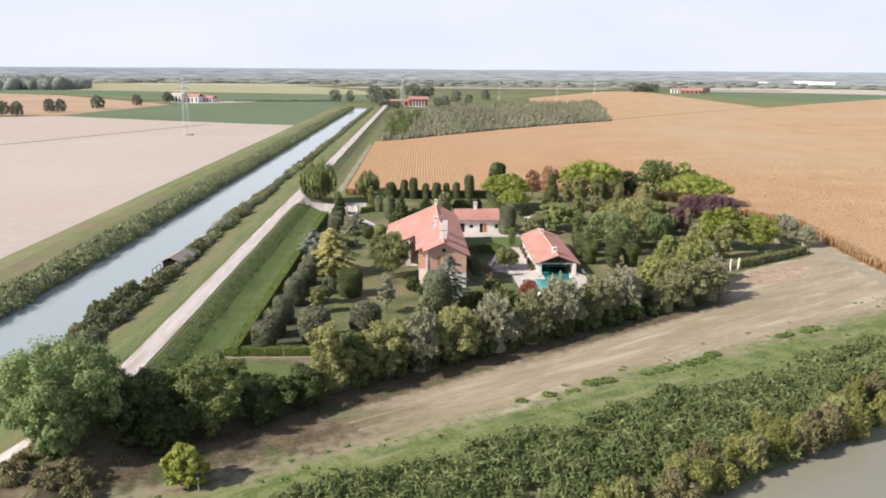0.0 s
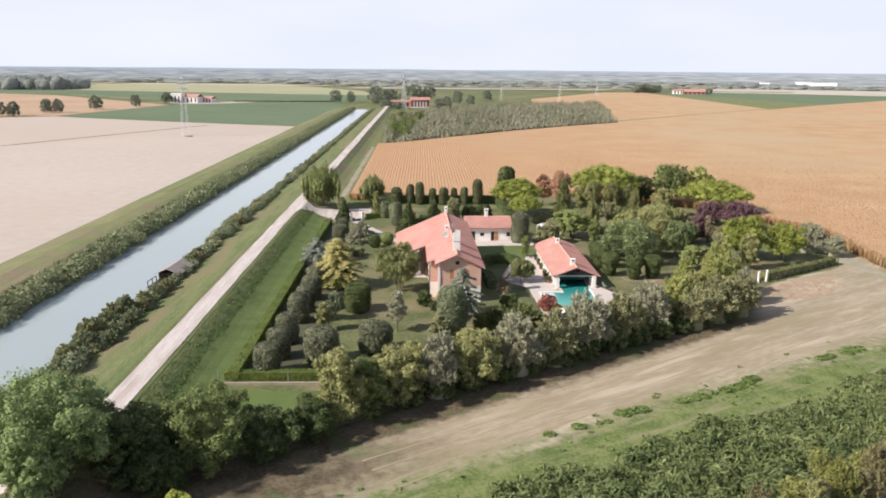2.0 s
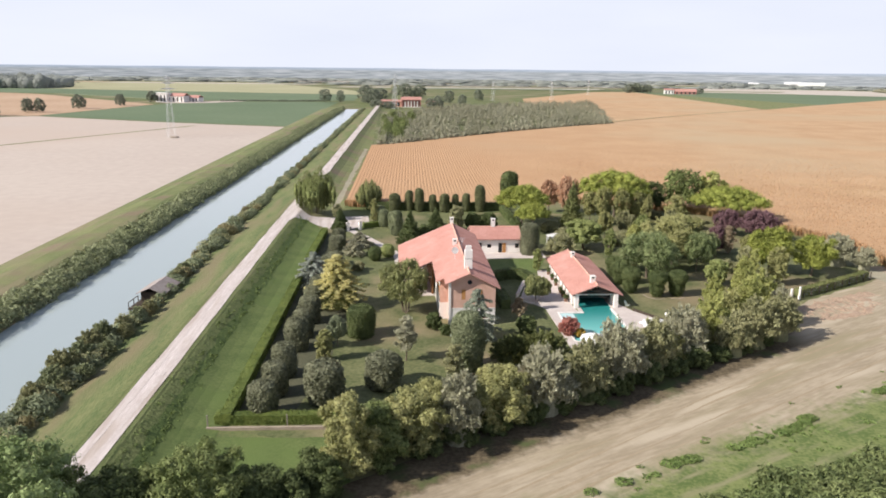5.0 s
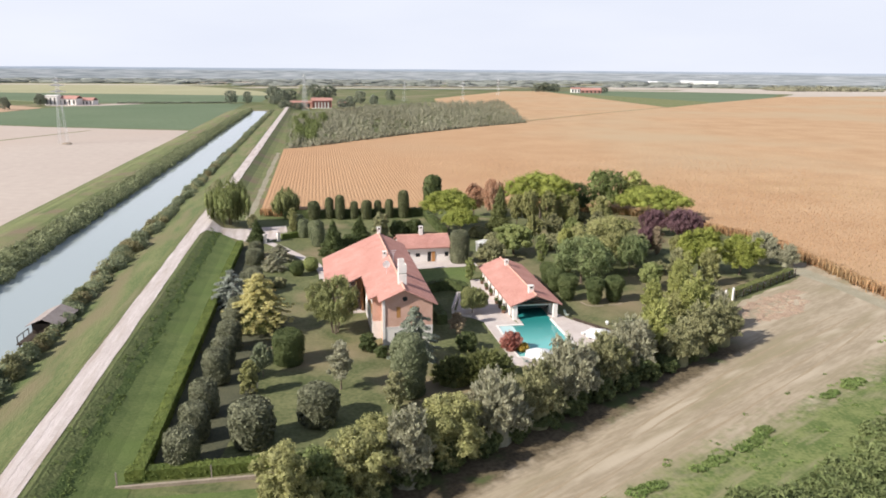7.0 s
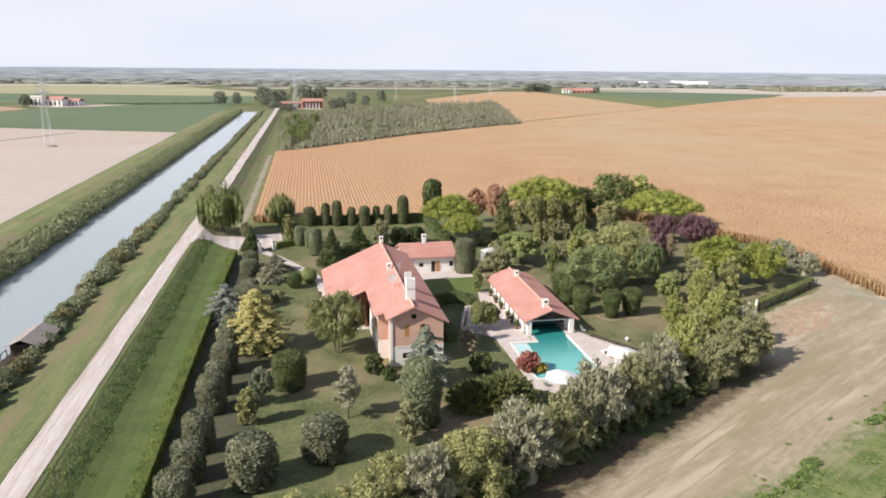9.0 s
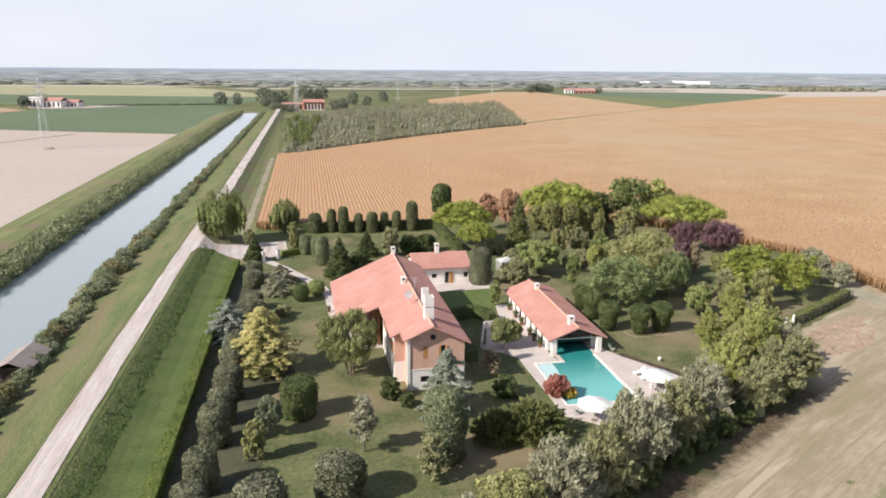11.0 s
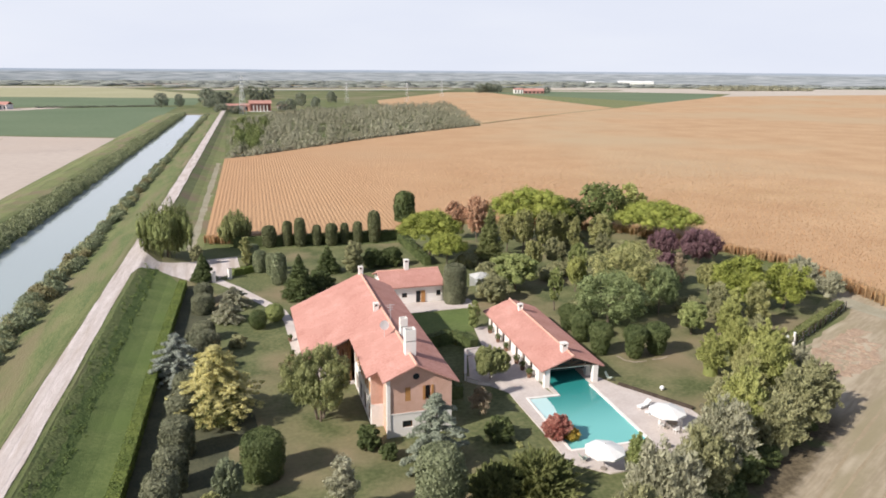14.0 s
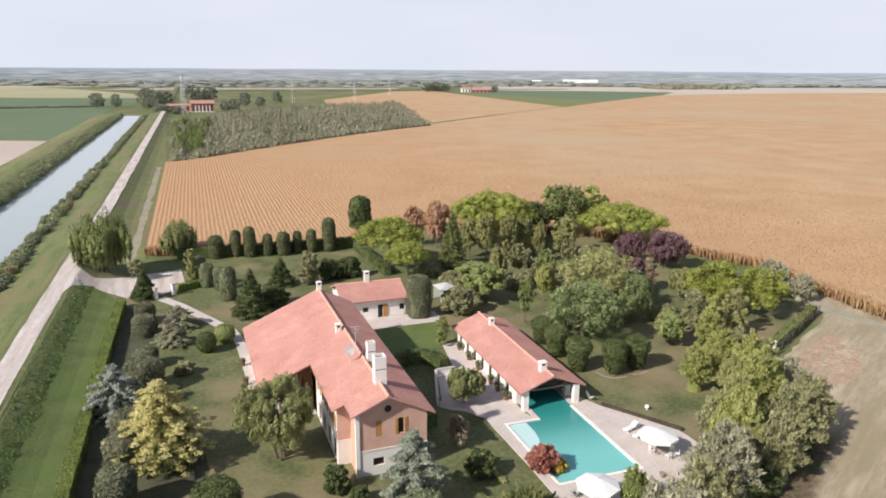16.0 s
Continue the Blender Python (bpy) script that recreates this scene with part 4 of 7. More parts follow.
def plant(name, kind, leaf, x, y, h, w, label, category="tree", group="", variant=0, z=None, stems=1, inner=None):
    """One tree or shrub: trunk and crown under an Empty; plants of one kind and leaf share their meshes."""
    reach = math.hypot(x, y - 60)
    cap = 12500 if reach < 62 else (9000 if reach < 160 else 1300)
    if kind in ("pine", "birch", "cedar", "thin_cedar"):
        cap = 13000
    key = (kind, leaf.name, variant, round(h / w, 0), cap)
    if key not in PLANTS:
        d, s, asp, tl, dr = STYLE[kind]
        if cap < 2000:
            s *= 3.2
        if kind in LATHE:
            crown = clipped_mesh(kind, h, w, leaf, hash_of(key), d, s, cap)
        elif kind in ("spray", "plume"):
            crown = spray_mesh(h, w, leaf, hash_of(key), kind == "plume")
        else:
            cl = clumps_for(kind, h, w, hash_of(key))
            crown = cards_mesh("crown", cl, d, s, leaf, hash_of(key) + 5, asp, tl, {"urn": 0.8, "pine": 0.66, "willow": 0.7, "shrub": 0.5, "broad": 0.46, "slim": 0.48}.get(kind, 0.42), dr, cap, (0.8, 1.15) if kind in ("cedar", "thin_cedar") else (0.85, 1.06) if kind == "urn" else (0.6, 1.25) if kind == "pine" else (0.42, 1.32))
        th = {"birch": 0.72, "cedar": 0.9, "thin_cedar": 0.9, "fir": 0.9, "wisp": 0.75, "broad": 0.6, "pine": 0.75, "willow": 0.6, "shrub": 0.4, "slim": 0.7}.get(kind, 0.5)
        limbs = {"broad": 6, "birch": 9, "wisp": 9, "pine": 9, "willow": 5, "shrub": 4}.get(kind, 0)
        r = {"broad": 0.02, "pine": 0.022, "willow": 0.03}.get(kind, 0.014)
        PLANTS[key] = (crown, trunk_mesh(h * th, h * r, limbs, w * 0.3, 1.0, hash_of(key), stems), h, w)
    crown, trunk, h0, w0 = PLANTS[key]
    if kind in ("broad", "shrub"):
        w *= 1.12
    o = thing(name, x, y, height(x, y) + 0.02 if z is None else z, (x * 37 + y * 53) % 360, label, category, group)
    o.scale = (w / w0, w / w0, h / h0)
    ob_of("trunk", trunk, o)
    ob_of("crown", crown, o)
    if inner:  # darker foliage round the trunk
        inner_clumps = [(0, 0, h0 * (0.12 + 0.09 * k), w0 * (0.38 - 0.042 * k), w0 * (0.38 - 0.042 * k), h0 * 0.07) for k in range(9)]
        ob_of("inner_foliage", cards_mesh("inner_foliage", inner_clumps, 30, 0.22, inner, 77, 1.6, 0.6, 0.8, 0.0, 3000), o, "darker green inner foliage")
    return o


def hash_of(key):
    return sum(ord(c) * (i + 3) for i, c in enumerate(str(key))) % 99991


def hedge(name, pts, w, h, leaf, label, per=22, size=0.2, seed=3, z=None):
    """A clipped hedge along a polyline: a solid leafy body and sprays on its skin."""
    g = np.random.default_rng(seed)
    P, N, verts, faces = [], [], [], []
    for (ax, ay), (bx, by) in zip(pts, pts[1:]):
        L = math.hypot(bx - ax, by - ay)
        d = np.array([(bx - ax) / L, (by - ay) / L, 0])
        s = np.array([-d[1], d[0], 0])
        z0 = (height((ax + bx) / 2, (ay + by) / 2) if z is None else z)
        o = np.array([ax, ay, z0])
        i0 = len(verts)
        for e in (0, L):
            for sd, zz in ((-1, 0), (1, 0), (1, 1), (-1, 1)):
                verts.append(tuple(o + d * e + s * sd * w * 0.46 + np.array([0, 0, zz * h * 0.95])))
        faces += [(i0, i0 + 1, i0 + 2, i0 + 3), (i0 + 7, i0 + 6, i0 + 5, i0 + 4), (i0 + 1, i0 + 5, i0 + 6, i0 + 2), (i0 + 3, i0 + 2, i0 + 6, i0 + 7), (i0, i0 + 3, i0 + 7, i0 + 4)]
        n = int(per * L * (w + 2 * h))
        t, f = g.uniform(0, L, n), g.uniform(0, w + 2 * h, n)
        side = np.where(f < h, -1, np.where(f < h + w, 0, 1))
        lat = np.where(side == 0, f - h - w / 2, side * w / 2) + g.normal(0, 0.04, n)
        up = np.where(side == -1, f, np.where(side == 0, h, f - h - w)) + g.normal(0, 0.04, n)
        P.append(o + t[:, None] * d + lat[:, None] * s + up[:, None] * np.array([0, 0, 1.0]))
        N.append(np.where((side == 0)[:, None], np.array([0, 0, 1.0]), side[:, None] * s))
    p, nr = np.concatenate(P), np.concatenate(N)
    k = len(p)
    nr = nr + g.normal(size=(k, 3)) * 0.5
    nr /= np.linalg.norm(nr, axis=1)[:, None]
    ref = g.normal(size=(k, 3))
    v = np.cross(nr, ref)
    v /= np.linalg.norm(v, axis=1)[:, None]
    u = np.cross(nr, v)
    sc = size * g.uniform(0.6, 1.4, k)[:, None] * 0.5
    q = np.stack([p - u * sc, p + v * sc, p + u * sc, p - v * sc], 1).reshape(-1, 3)
    base = len(verts)
    vs = np.concatenate([np.array(verts), q])
    fs = faces + [tuple(range(base + 4 * i, base + 4 * i + 4)) for i in range(k)]
    me = from_arrays(name, vs, fs, leaf)
    return tagged(new(name, me), label, "hedge")

# ---- garden plants ----
# row of clipped barrels behind the long hedge
for k, (x, y, h, w) in enumerate([(-13.6, 89.6, 4.3, 3.7), (-13.2, 94.8, 4.4, 3.4), (-13.0, 100.2, 4.5, 3.5), (-12.8, 108.7, 4.8, 3.6), (-12.6, 113.6, 4.3, 3.5), (-12.5, 119.6, 4.3, 3.8),
                                  (-12.4, 126.0, 4.1, 4.2), (-12.3, 132.0, 3.7, 4.4), (-11.8, 144.6, 4.0, 5.4), (-11.9, 152.0, 2.7, 3.6), (-12.8, 164, 3.2, 4.0), (-13.0, 170, 3.2, 3.4)]):
    plant("clipped_bush", "barrel", L_BROWNGREEN, x, y, h * 0.95, w * 0.82, "brownish green clipped barrel-shaped bush on lawn", "bush", "clipped bush row", k % 3)
# second row and single clipped forms
plant("clipped_bush", "barrel", L_BROWNGREEN, -7.3, 93.2, 4.8, 4.2, "large brownish green clipped bush on the lawn", "bush", "loose clipped bushes", 1)
plant("clipped_bush", "barrel", L_BROWNGREEN, -0.6, 96.8, 4.3, 4.2, "round brownish green clipped bush on the lawn", "bush", "loose clipped bushes")
plant("narrow_bush", "slim", L_OLIVE, -8.6, 104.9, 4.4, 2.6, "narrow olive-green bush on the lawn", "bush")
plant("narrow_bush", "birch", L_BANKGREY, -7.4, 109.6, 4.8, 3.0, "narrow dull grey-green feathery bush on the lawn", "bush")
plant("olive_tree", "wisp", L_SILVER, 2.1, 104.6, 6.2, 4.8, "small silvery olive tree on the lawn", "tree")
plant("evergreen_column", "barrel", L_COLUMNGREY, 10.0, 102.0, 7.6, 4.0, "tall dense grey-green evergreen column before the house", "bush", variant=5)
plant("young_tree", "slim", L_GREY, 8.1, 98.2, 5.2, 2.8, "thin grey-green young tree beside the evergreen column", "tree", variant=7)
plant("blue_cedar", "thin_cedar", L_BLUEGREY, 12.0, 111.6, 7.6, 6.4, "loose bluish conifer before the brick gable", "conifer")
plant("laurel_bush", "shrub", L_DARK, 6.2, 116.4, 2.6, 2.6, "dark green laurel bush at the house corner", "bush")
plant("laurel_bush", "shrub", L_DARK, 7.8, 114.0, 1.6, 1.8, "low dark bush at the house corner", "bush")
plant("weeping_tree", "birch", L_WEEP, 1.9, 123.8, 8.9, 9.4, "olive-green loose tree beside the house", "tree", variant=3, stems=3)
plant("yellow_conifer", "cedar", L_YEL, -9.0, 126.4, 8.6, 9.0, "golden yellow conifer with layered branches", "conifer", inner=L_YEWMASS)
plant("blue_conifer", "thin_cedar", L_BLUE, -14.4, 139.2, 5.8, 6.2, "blue-grey conifer with layered branches", "conifer", variant=4)
plant("blue_conifer", "thin_cedar", L_SILVER, -8.2, 166, 3.3, 5.4, "pale blue-grey loose conifer beside the path", "conifer", variant=1)
plant("blue_conifer", "thin_cedar", L_SILVER, -8.8, 159.0, 3.2, 5.0, "pale blue-grey low spreading conifer", "conifer", variant=1)
plant("dark_magnolia", "fir", L_DARK, -13.8, 182, 5.2, 4.4, "dark green tree beside the gate", "tree")
plant("ball_bush", "ball", L_DARK, -4.4, 154.8, 2.8, 2.6, "dark clipped ball bush on the lawn", "bush")
plant("ball_bush", "ball", L_MID, -1.9, 157.8, 2.6, 2.8, "mid-green clipped ball bush beside the path", "bush")
plant("low_bush", "shrub", L_GREY, -7.2, 148, 1.6, 2.6, "low grey bush on the lawn", "bush")
# the cylinder-shaped clipped yew
plant("clipped_yew", "cyl", L_YEW, -4.4, 113.8, 4.4, 3.8, "large dark cylinder-shaped clipped yew on the lawn", "bush")
plant("clipped_column", "cyl", L_BROWNGREEN, 27.4, 159.8, 6.5, 3.6, "tall brownish green clipped column by the wing", "bush")
# willows by the road fork
plant("weeping_willow", "willow", L_WILLOW, -21.4, 199.2, 11.8, 13.6, "large weeping willow beside the road fork", "tree")
plant("weeping_willow", "willow", L_WEEP, -8.6, 209.5, 7.8, 8.6, "smaller yellowish weeping willow by the drive", "tree", variant=1)
plant("young_tree", "slim", L_OLIVE, -6.2, 190.5, 6.4, 2.6, "thin young tree on the forecourt edge", "tree")
plant("young_tree", "broad", L_GREY, -15.6, 193.5, 4.2, 2.4, "thin pale young tree beside the drive", "tree")
# back row of clipped columns before the maize
for x, y, h, w in [(2.4, 206.2, 5.4, 2.5), (5.1, 205.0, 6.2, 2.8), (8.7, 205.0, 4.5, 2.3), (11.8, 204.4, 4.8, 3.0), (14.8, 205.4, 4.6, 2.1), (17.7, 205.2, 4.8, 2.4), (21.4, 205.2, 7.0, 3.2), (-1.5, 206, 4.6, 3.4)]:
    plant("clipped_column", "barrel", L_COLUMN, x, y, h, w * 0.82, "dark clipped column in the back row", "bush", "back row of columns", 2)
for x, y, h, w in [(-3.7, 186.0, 4.2, 2.4), (-1.7, 183.4, 4.2, 1.8), (-0.5, 177.2, 5.6, 2.6), (-5.2, 192, 4.0, 3.0)]:
    plant("clipped_column", "barrel", L_COLUMNGREY, x, y, h, w, "grey-green clipped column beside the drive", "bush", "columns by the drive", 2)
plant("holm_oak", "fir", L_DARK, 2.6, 168.4, 7.6, 6.2, "dark dense evergreen tree behind the house", "tree", variant=1)
plant("holm_oak", "fir", L_DARK, 8.8, 183.0, 5.4, 5.0, "dark evergreen bush behind the house", "bush", variant=1)
plant("grey_shrub", "slim", L_GREY, 13.5, 181.8, 6.2, 4.6, "grey-green rounded shrub behind the house", "bush", "", 3)
plant("holm_oak", "shrub", L_DARK, 17.6, 184.5, 3.6, 4.6, "low dark evergreen bush on the lawn", "bush", variant=2)
plant("holm_oak", "shrub", L_DARK, 21.6, 184.5, 3.6, 4.6, "low dark evergreen bush on the lawn", "bush", variant=2)
plant("holm_oak", "shrub", L_DARK, 6.0, 172.0, 3.4, 5.0, "low dark evergreen bush behind the roof", "bush", variant=2)
plant("cypress", "barrel", L_DARK, 31.0, 218.0, 8.8, 4.6, "dark rounded cypress at the maize edge", "tree", "", 4)
# pines and tall trees of the back garden
plant("umbrella_pine", "pine", L_PINE, 30.2, 189.0, 9.8, 13.6, "bright green umbrella pine with a flat dome", "tree", "umbrella pines")
plant("umbrella_pine", "pine", L_PINE, 31.4, 180.0, 7.0, 8.8, "lower bright green umbrella pine", "tree", "umbrella pines")
plant("umbrella_pine", "pine", L_PINE, 55.3, 196.0, 12.5, 18.6, "broad dark-topped umbrella pine", "tree", "umbrella pines", 1)
plant("umbrella_pine", "pine", L_PINE, 82.6, 189.5, 9.4, 19.0, "broad umbrella pine at the maize edge", "tree", "umbrella pines", 1)
plant("umbrella_pine", "broad", L_PINE, 78.6, 143.5, 8.0, 8.2, "umbrella pine near the fence", "tree", "umbrella pines", 2)
plant("umbrella_pine", "broad", L_PINE, 71.4, 145.4, 9.4, 8.6, "umbrella pine near the fence", "tree", "umbrella pines", 2)
plant("copper_tree", "birch", L_COPPER, 40.0, 204.5, 9.2, 6.0, "rust-coloured narrow conifer before the maize", "conifer", "copper conifers")
plant("copper_tree", "birch", L_COPPER, 43.9, 200.2, 10.8, 6.6, "rust-coloured taller conifer before the maize", "conifer", "copper conifers")
plant("dark_conifer", "fir", L_YEWMASS, 41.9, 185.0, 11.4, 6.4, "dark spruce-like conifer beneath the pines", "conifer")
plant("broad_tree", "broad", L_OAK, 75.4, 203, 12.2, 11.5, "dark green broad tree at the maize edge", "tree", variant=1)
plant("broad_tree", "broad", L_YG, 85.0, 206.5, 11.2, 7.4, "yellowish green tree at the maize edge", "tree", variant=1)
plant("broad_tree", "broad", L_DARK, 66.5, 200.0, 9.6, 7.0, "mid-green tree beneath the pines", "tree", variant=1)
plant("broad_tree", "birch", L_OLIVE, 49.9, 187.0, 10.4, 5.2, "slender olive-green tree beneath the pines", "tree", variant=1)
plant("broad_tree", "birch", L_OLIVE, 58.4, 188.0, 9.2, 5.2, "slender olive-green tree beneath the pines", "tree", variant=1)
plant("broad_tree", "birch", L_OLIVE, 54.0, 186.0, 10.2, 4.8, "slender olive-green tree under the pine", "tree", variant=1)
plant("purple_plum", "birch", L_PURPLE, 81.8, 172, 7.2, 9.6, "dark purple-leaved plum tree at the maize edge", "tree", "purple plums", 2)
plant("purple_plum", "birch", L_PURPLE, 77.0, 177, 6.3, 7.2, "dark purple-leaved plum tree at the maize edge", "tree", "purple plums", 2)
plant("purple_plum", "slim", L_PURPLE, 67.6, 161, 6.2, 3.8, "dull purple-leaved shrub on the lawn", "bush", "purple plums")
plant("brown_shrub", "slim", L_BROWN, 69.7, 160, 6.3, 3.0, "brownish narrow shrub beside the plum", "bush")
plant("broad_tree", "broad", L_TEAL, 46.6, 142.5, 8.8, 10.4, "large bluish green broad tree behind the pool house", "tree", variant=2)
plant("broad_tree", "broad", L_OLIVE, 54.9, 152, 10.4, 11.8, "olive-green broad tree in the back garden", "tree", variant=2)
plant("broad_tree", "broad", L_TEAL, 57.6, 146.5, 7.6, 5.6, "mid-green broad tree on the lawn", "tree", variant=2)
plant("broad_tree", "slim", L_OLIVE, 68.6, 188.5, 7.6, 6.0, "mid-green full tree in the back garden", "tree", variant=2)
plant("grey_shrub", "plume", L_SILVER, 88.0, 151.0, 6.4, 8.0, "grey feathery shrub at the maize edge", "bush", variant=1)
plant("grey_shrub", "plume", L_SILVER, 91.5, 147.5, 4.6, 5.0, "grey feathery shrub at the track", "bush", variant=1)
for x, y, h, w in [(44.7, 131.3, 4.2, 3.6), (48.3, 131.8, 4.1, 3.9), (40.8, 133.6, 4.2, 3.8), (40.4, 138.8, 4.0, 3.8), (40.6, 143.5, 3.6, 3.6)]:
    plant("clipped_yew", "urn", L_YEW, x, y, h * 1.1, w * 0.95, "dark urn-shaped clipped yew by the pool house", "bush", "urn-shaped yews")
plant("column_tree", "plume", L_YG, 60.4, 133.0, 6.8, 4.2, "yellow-green willow-like tree by the lawn", "tree", "yellow-green trees", 2)
plant("column_tree", "plume", L_YG, 51.5, 124.0, 6.0, 4.4, "yellow-green shrub at the lawn edge", "tree", "yellow-green trees", 2)
plant("column_tree", "slim", L_YG, 63.4, 136, 7.6, 2.6, "yellow-green upright tree by the hedgerow", "tree", "yellow-green trees", 2)
plant("column_tree", "slim", L_GREY, 64.4, 141, 6.7, 3.8, "olive-green tree near the pines", "tree", "yellow-green trees", 2)
plant("column_tree", "slim", L_OLIVE, 69.0, 138, 7.2, 4.4, "yellow-green upright tree by the hedgerow", "tree", "yellow-green trees", 2)
plant("small_tree", "broad", L_MID, 57.4, 137.2, 5.0, 4.4, "small mid-green tree on the lawn", "tree")
plant("small_tree", "broad", L_MID, 39.8, 164.0, 6.5, 8.2, "bright green broad shrub behind the pool house", "tree")
plant("grey_shrub", "shrub", L_GREY, 33.8, 159.0, 4.4, 5.4, "grey-green rounded shrub behind the pool house", "bush", variant=2)
plant("column_tree", "birch", L_MID, 42.0, 152.0, 7.8, 2.8, "slender green tree behind the pool house", "tree", variant=3)
plant("column_tree", "birch", L_MID, 54.1, 169, 6.9, 4.2, "slender green tree in the back garden", "tree", variant=3)
plant("column_tree", "slim", L_MID, 26.9, 147.0, 4.6, 2.2, "narrow green shrub by the pool house wall", "bush", variant=3)
for x, y in [(48, 168), (51, 171), (44, 179), (56, 176), (38, 174), (36, 181), (60, 190), (65, 194), (72, 184), (78, 182), (63, 146.5), (69, 166), (53.5, 163), (44.8, 148.6)]:
    plant("low_bush", "shrub", L_GREY, x, y, 2.4, 4.2, "low grey-green shrub in the back garden", "bush", "back garden shrubs", 3)
plant("terrace_tree", "birch", L_WEEP, 23.6, 129.4, 4.4, 5.4, "small olive-green tree on the terrace", "tree")
plant("red_maple", "plume", L_RED, 25.7, 113.5, 2.8, 3.9, "red-leaved shrub beside the pool", "bush")
plant("orange_flowers", "shrub", L_GOLD, 27.2, 113.0, 1.2, 1.6, "orange flowering shrub beside the pool", "bush")
plant("brown_shrub", "wisp", L_BROWN, 19.4, 120.6, 3.4, 3.6, "thin brownish shrub beside the house", "bush")
plant("low_bush", "shrub", L_YEW, 19.7, 114.8, 2.4, 3.0, "low dark green bush on the lawn", "bush", variant=4)
plant("yew_mass", "spray", L_YEWMASS, 20.0, 105.0, 4.0, 9.0, "dark spreading yew before the pool", "bush", variant=5)
plant("yew_mass", "spray", L_YEWMASS, 16.0, 104.8, 3.4, 6.5, "dark spreading yew before the pool", "bush", variant=5)
plant("poolside_shrub", "plume", L_MID, 30.6, 105.4, 4.2, 3.0, "feathery green shrub at the pool edge", "bush", variant=5)

# front hedgerow of tall mixed shrubs
ROW = [(-3.2, 77.0, 8.6, 6.2, "slim", L_OLIVE, "pale yellow-green leafy tree"), (-0.5, 80.0, 6.4, 6.0, "shrub", L_OAK, "mid-green shrub"), (3.0, 81.5, 7.0, 6.5, "shrub", L_OLIVE, "olive-green shrub"),
       (7.6, 83.6, 7.8, 6.6, "plume", L_SILVER, "silvery tall shrub"), (5.0, 86.5, 5.6, 5.5, "shrub", L_OLIVE, "olive-green shrub"), (12.2, 86.8, 6.8, 7.2, "shrub", L_OLIVE, "olive-yellow shrub"),
       (17.8, 90.0, 8.0, 8.0, "plume", L_SILVER, "silvery grey willow shrub"), (23.0, 92.5, 7.6, 6.5, "plume", L_GREY, "grey-green shrub"), (28.0, 96.8, 8.5, 8.4, "plume", L_SILVER, "silvery grey willow shrub"),
       (33.5, 99.8, 7.4, 7.0, "plume", L_GREY, "grey-green shrub"), (38.6, 104.0, 7.8, 7.4, "plume", L_SILVER, "silvery grey shrub"), (44.6, 109.0, 8.2, 6.4, "plume", L_YG, "yellow-green willow"),
       (46.5, 105.8, 6.2, 6.4, "plume", L_GREY, "grey-green shrub"), (51.0, 108.8, 7.6, 7.4, "plume", L_GREY, "grey-green willow shrub"), (53.6, 116.0, 8.4, 6.4, "plume", L_YG, "yellow-green willow"),
       (55.8, 111.4, 7.0, 6.6, "plume", L_GREY, "grey-green shrub"), (58.8, 117.0, 6.0, 5.0, "plume", L_SILVER, "silvery grey shrub"), (58.0, 122.0, 7.6, 6.0, "plume", L_YG, "yellow-green willow")]
for k, (x, y, h, w, kd, lf, lb) in enumerate(ROW):
    plant("hedgerow_shrub", kd, lf, x, y, h, w, lb + " in the dense front hedgerow", "bush", "front hedgerow", 6 + k % 2)
for x, y, h, w, lf in [(57.2, 126.4, 6.4, 5.0, L_YG), (59.5, 122.0, 6.2, 6.0, L_GREY), (61.4, 128.6, 5.6, 4.6, L_GREY), (54.0, 120.5, 5.6, 4.6, L_OLIVE), (49.6, 115.0, 6.4, 6.0, L_OLIVE), (45.5, 112.5, 5.6, 5.6, L_GREY),
                        (41.5, 107.0, 5.4, 5.6, L_GREY), (36.0, 102.0, 5.0, 5.6, L_OLIVE)]:
    plant("hedgerow_shrub", "plume", lf, x, y, h, w, "leafy willow shrub behind the front hedgerow", "bush", "front hedgerow", 6)
for x, y, h, w, lf in [(60.2, 160, 5.6, 5.0, L_MID), (47.6, 190.5, 8.6, 4.4, L_OLIVE), (59.4, 182.6, 9.6, 3.2, L_OLIVE), (63.6, 178, 6.4, 3.6, L_GREY), (49.6, 160.5, 6.6, 4.0, L_YG), (61.5, 152.4, 6.6, 5.6, L_TEAL), (62.5, 166.5, 7.0, 5.0, L_MID), (47.0, 174, 6.6, 4.4, L_OLIVE), (52.5, 177.0, 6.0, 5.0, L_GREY), (66.0, 170.5, 6.2, 5.0, L_OLIVE), (57.4, 159.5, 7.4, 6.0, L_OLIVE), (50.4, 146.6, 7.4, 5.6, L_MID), (64.6, 158.0, 5.4, 4.6, L_GREY), (71.5, 153.5, 6.2, 5.0, L_OLIVE)]:
    plant("garden_tree", "birch", lf, x, y, h, w, "slender leafy tree on the back garden lawn", "tree", "back garden trees", 2)
# dark bushes added to stand in for shade beneath the hedgerow
for k in range(13):
    x, y = 3.8 + k * 4.0, 81.3 + k * 2.32
    plant("undergrowth_bush", "shrub", L_YEW, x, y, 1.7 + (k * 7 % 5) * 0.3, 4.0, "dark filler bush for the shade under the hedgerow", "bush", "hedgerow undergrowth", 9)
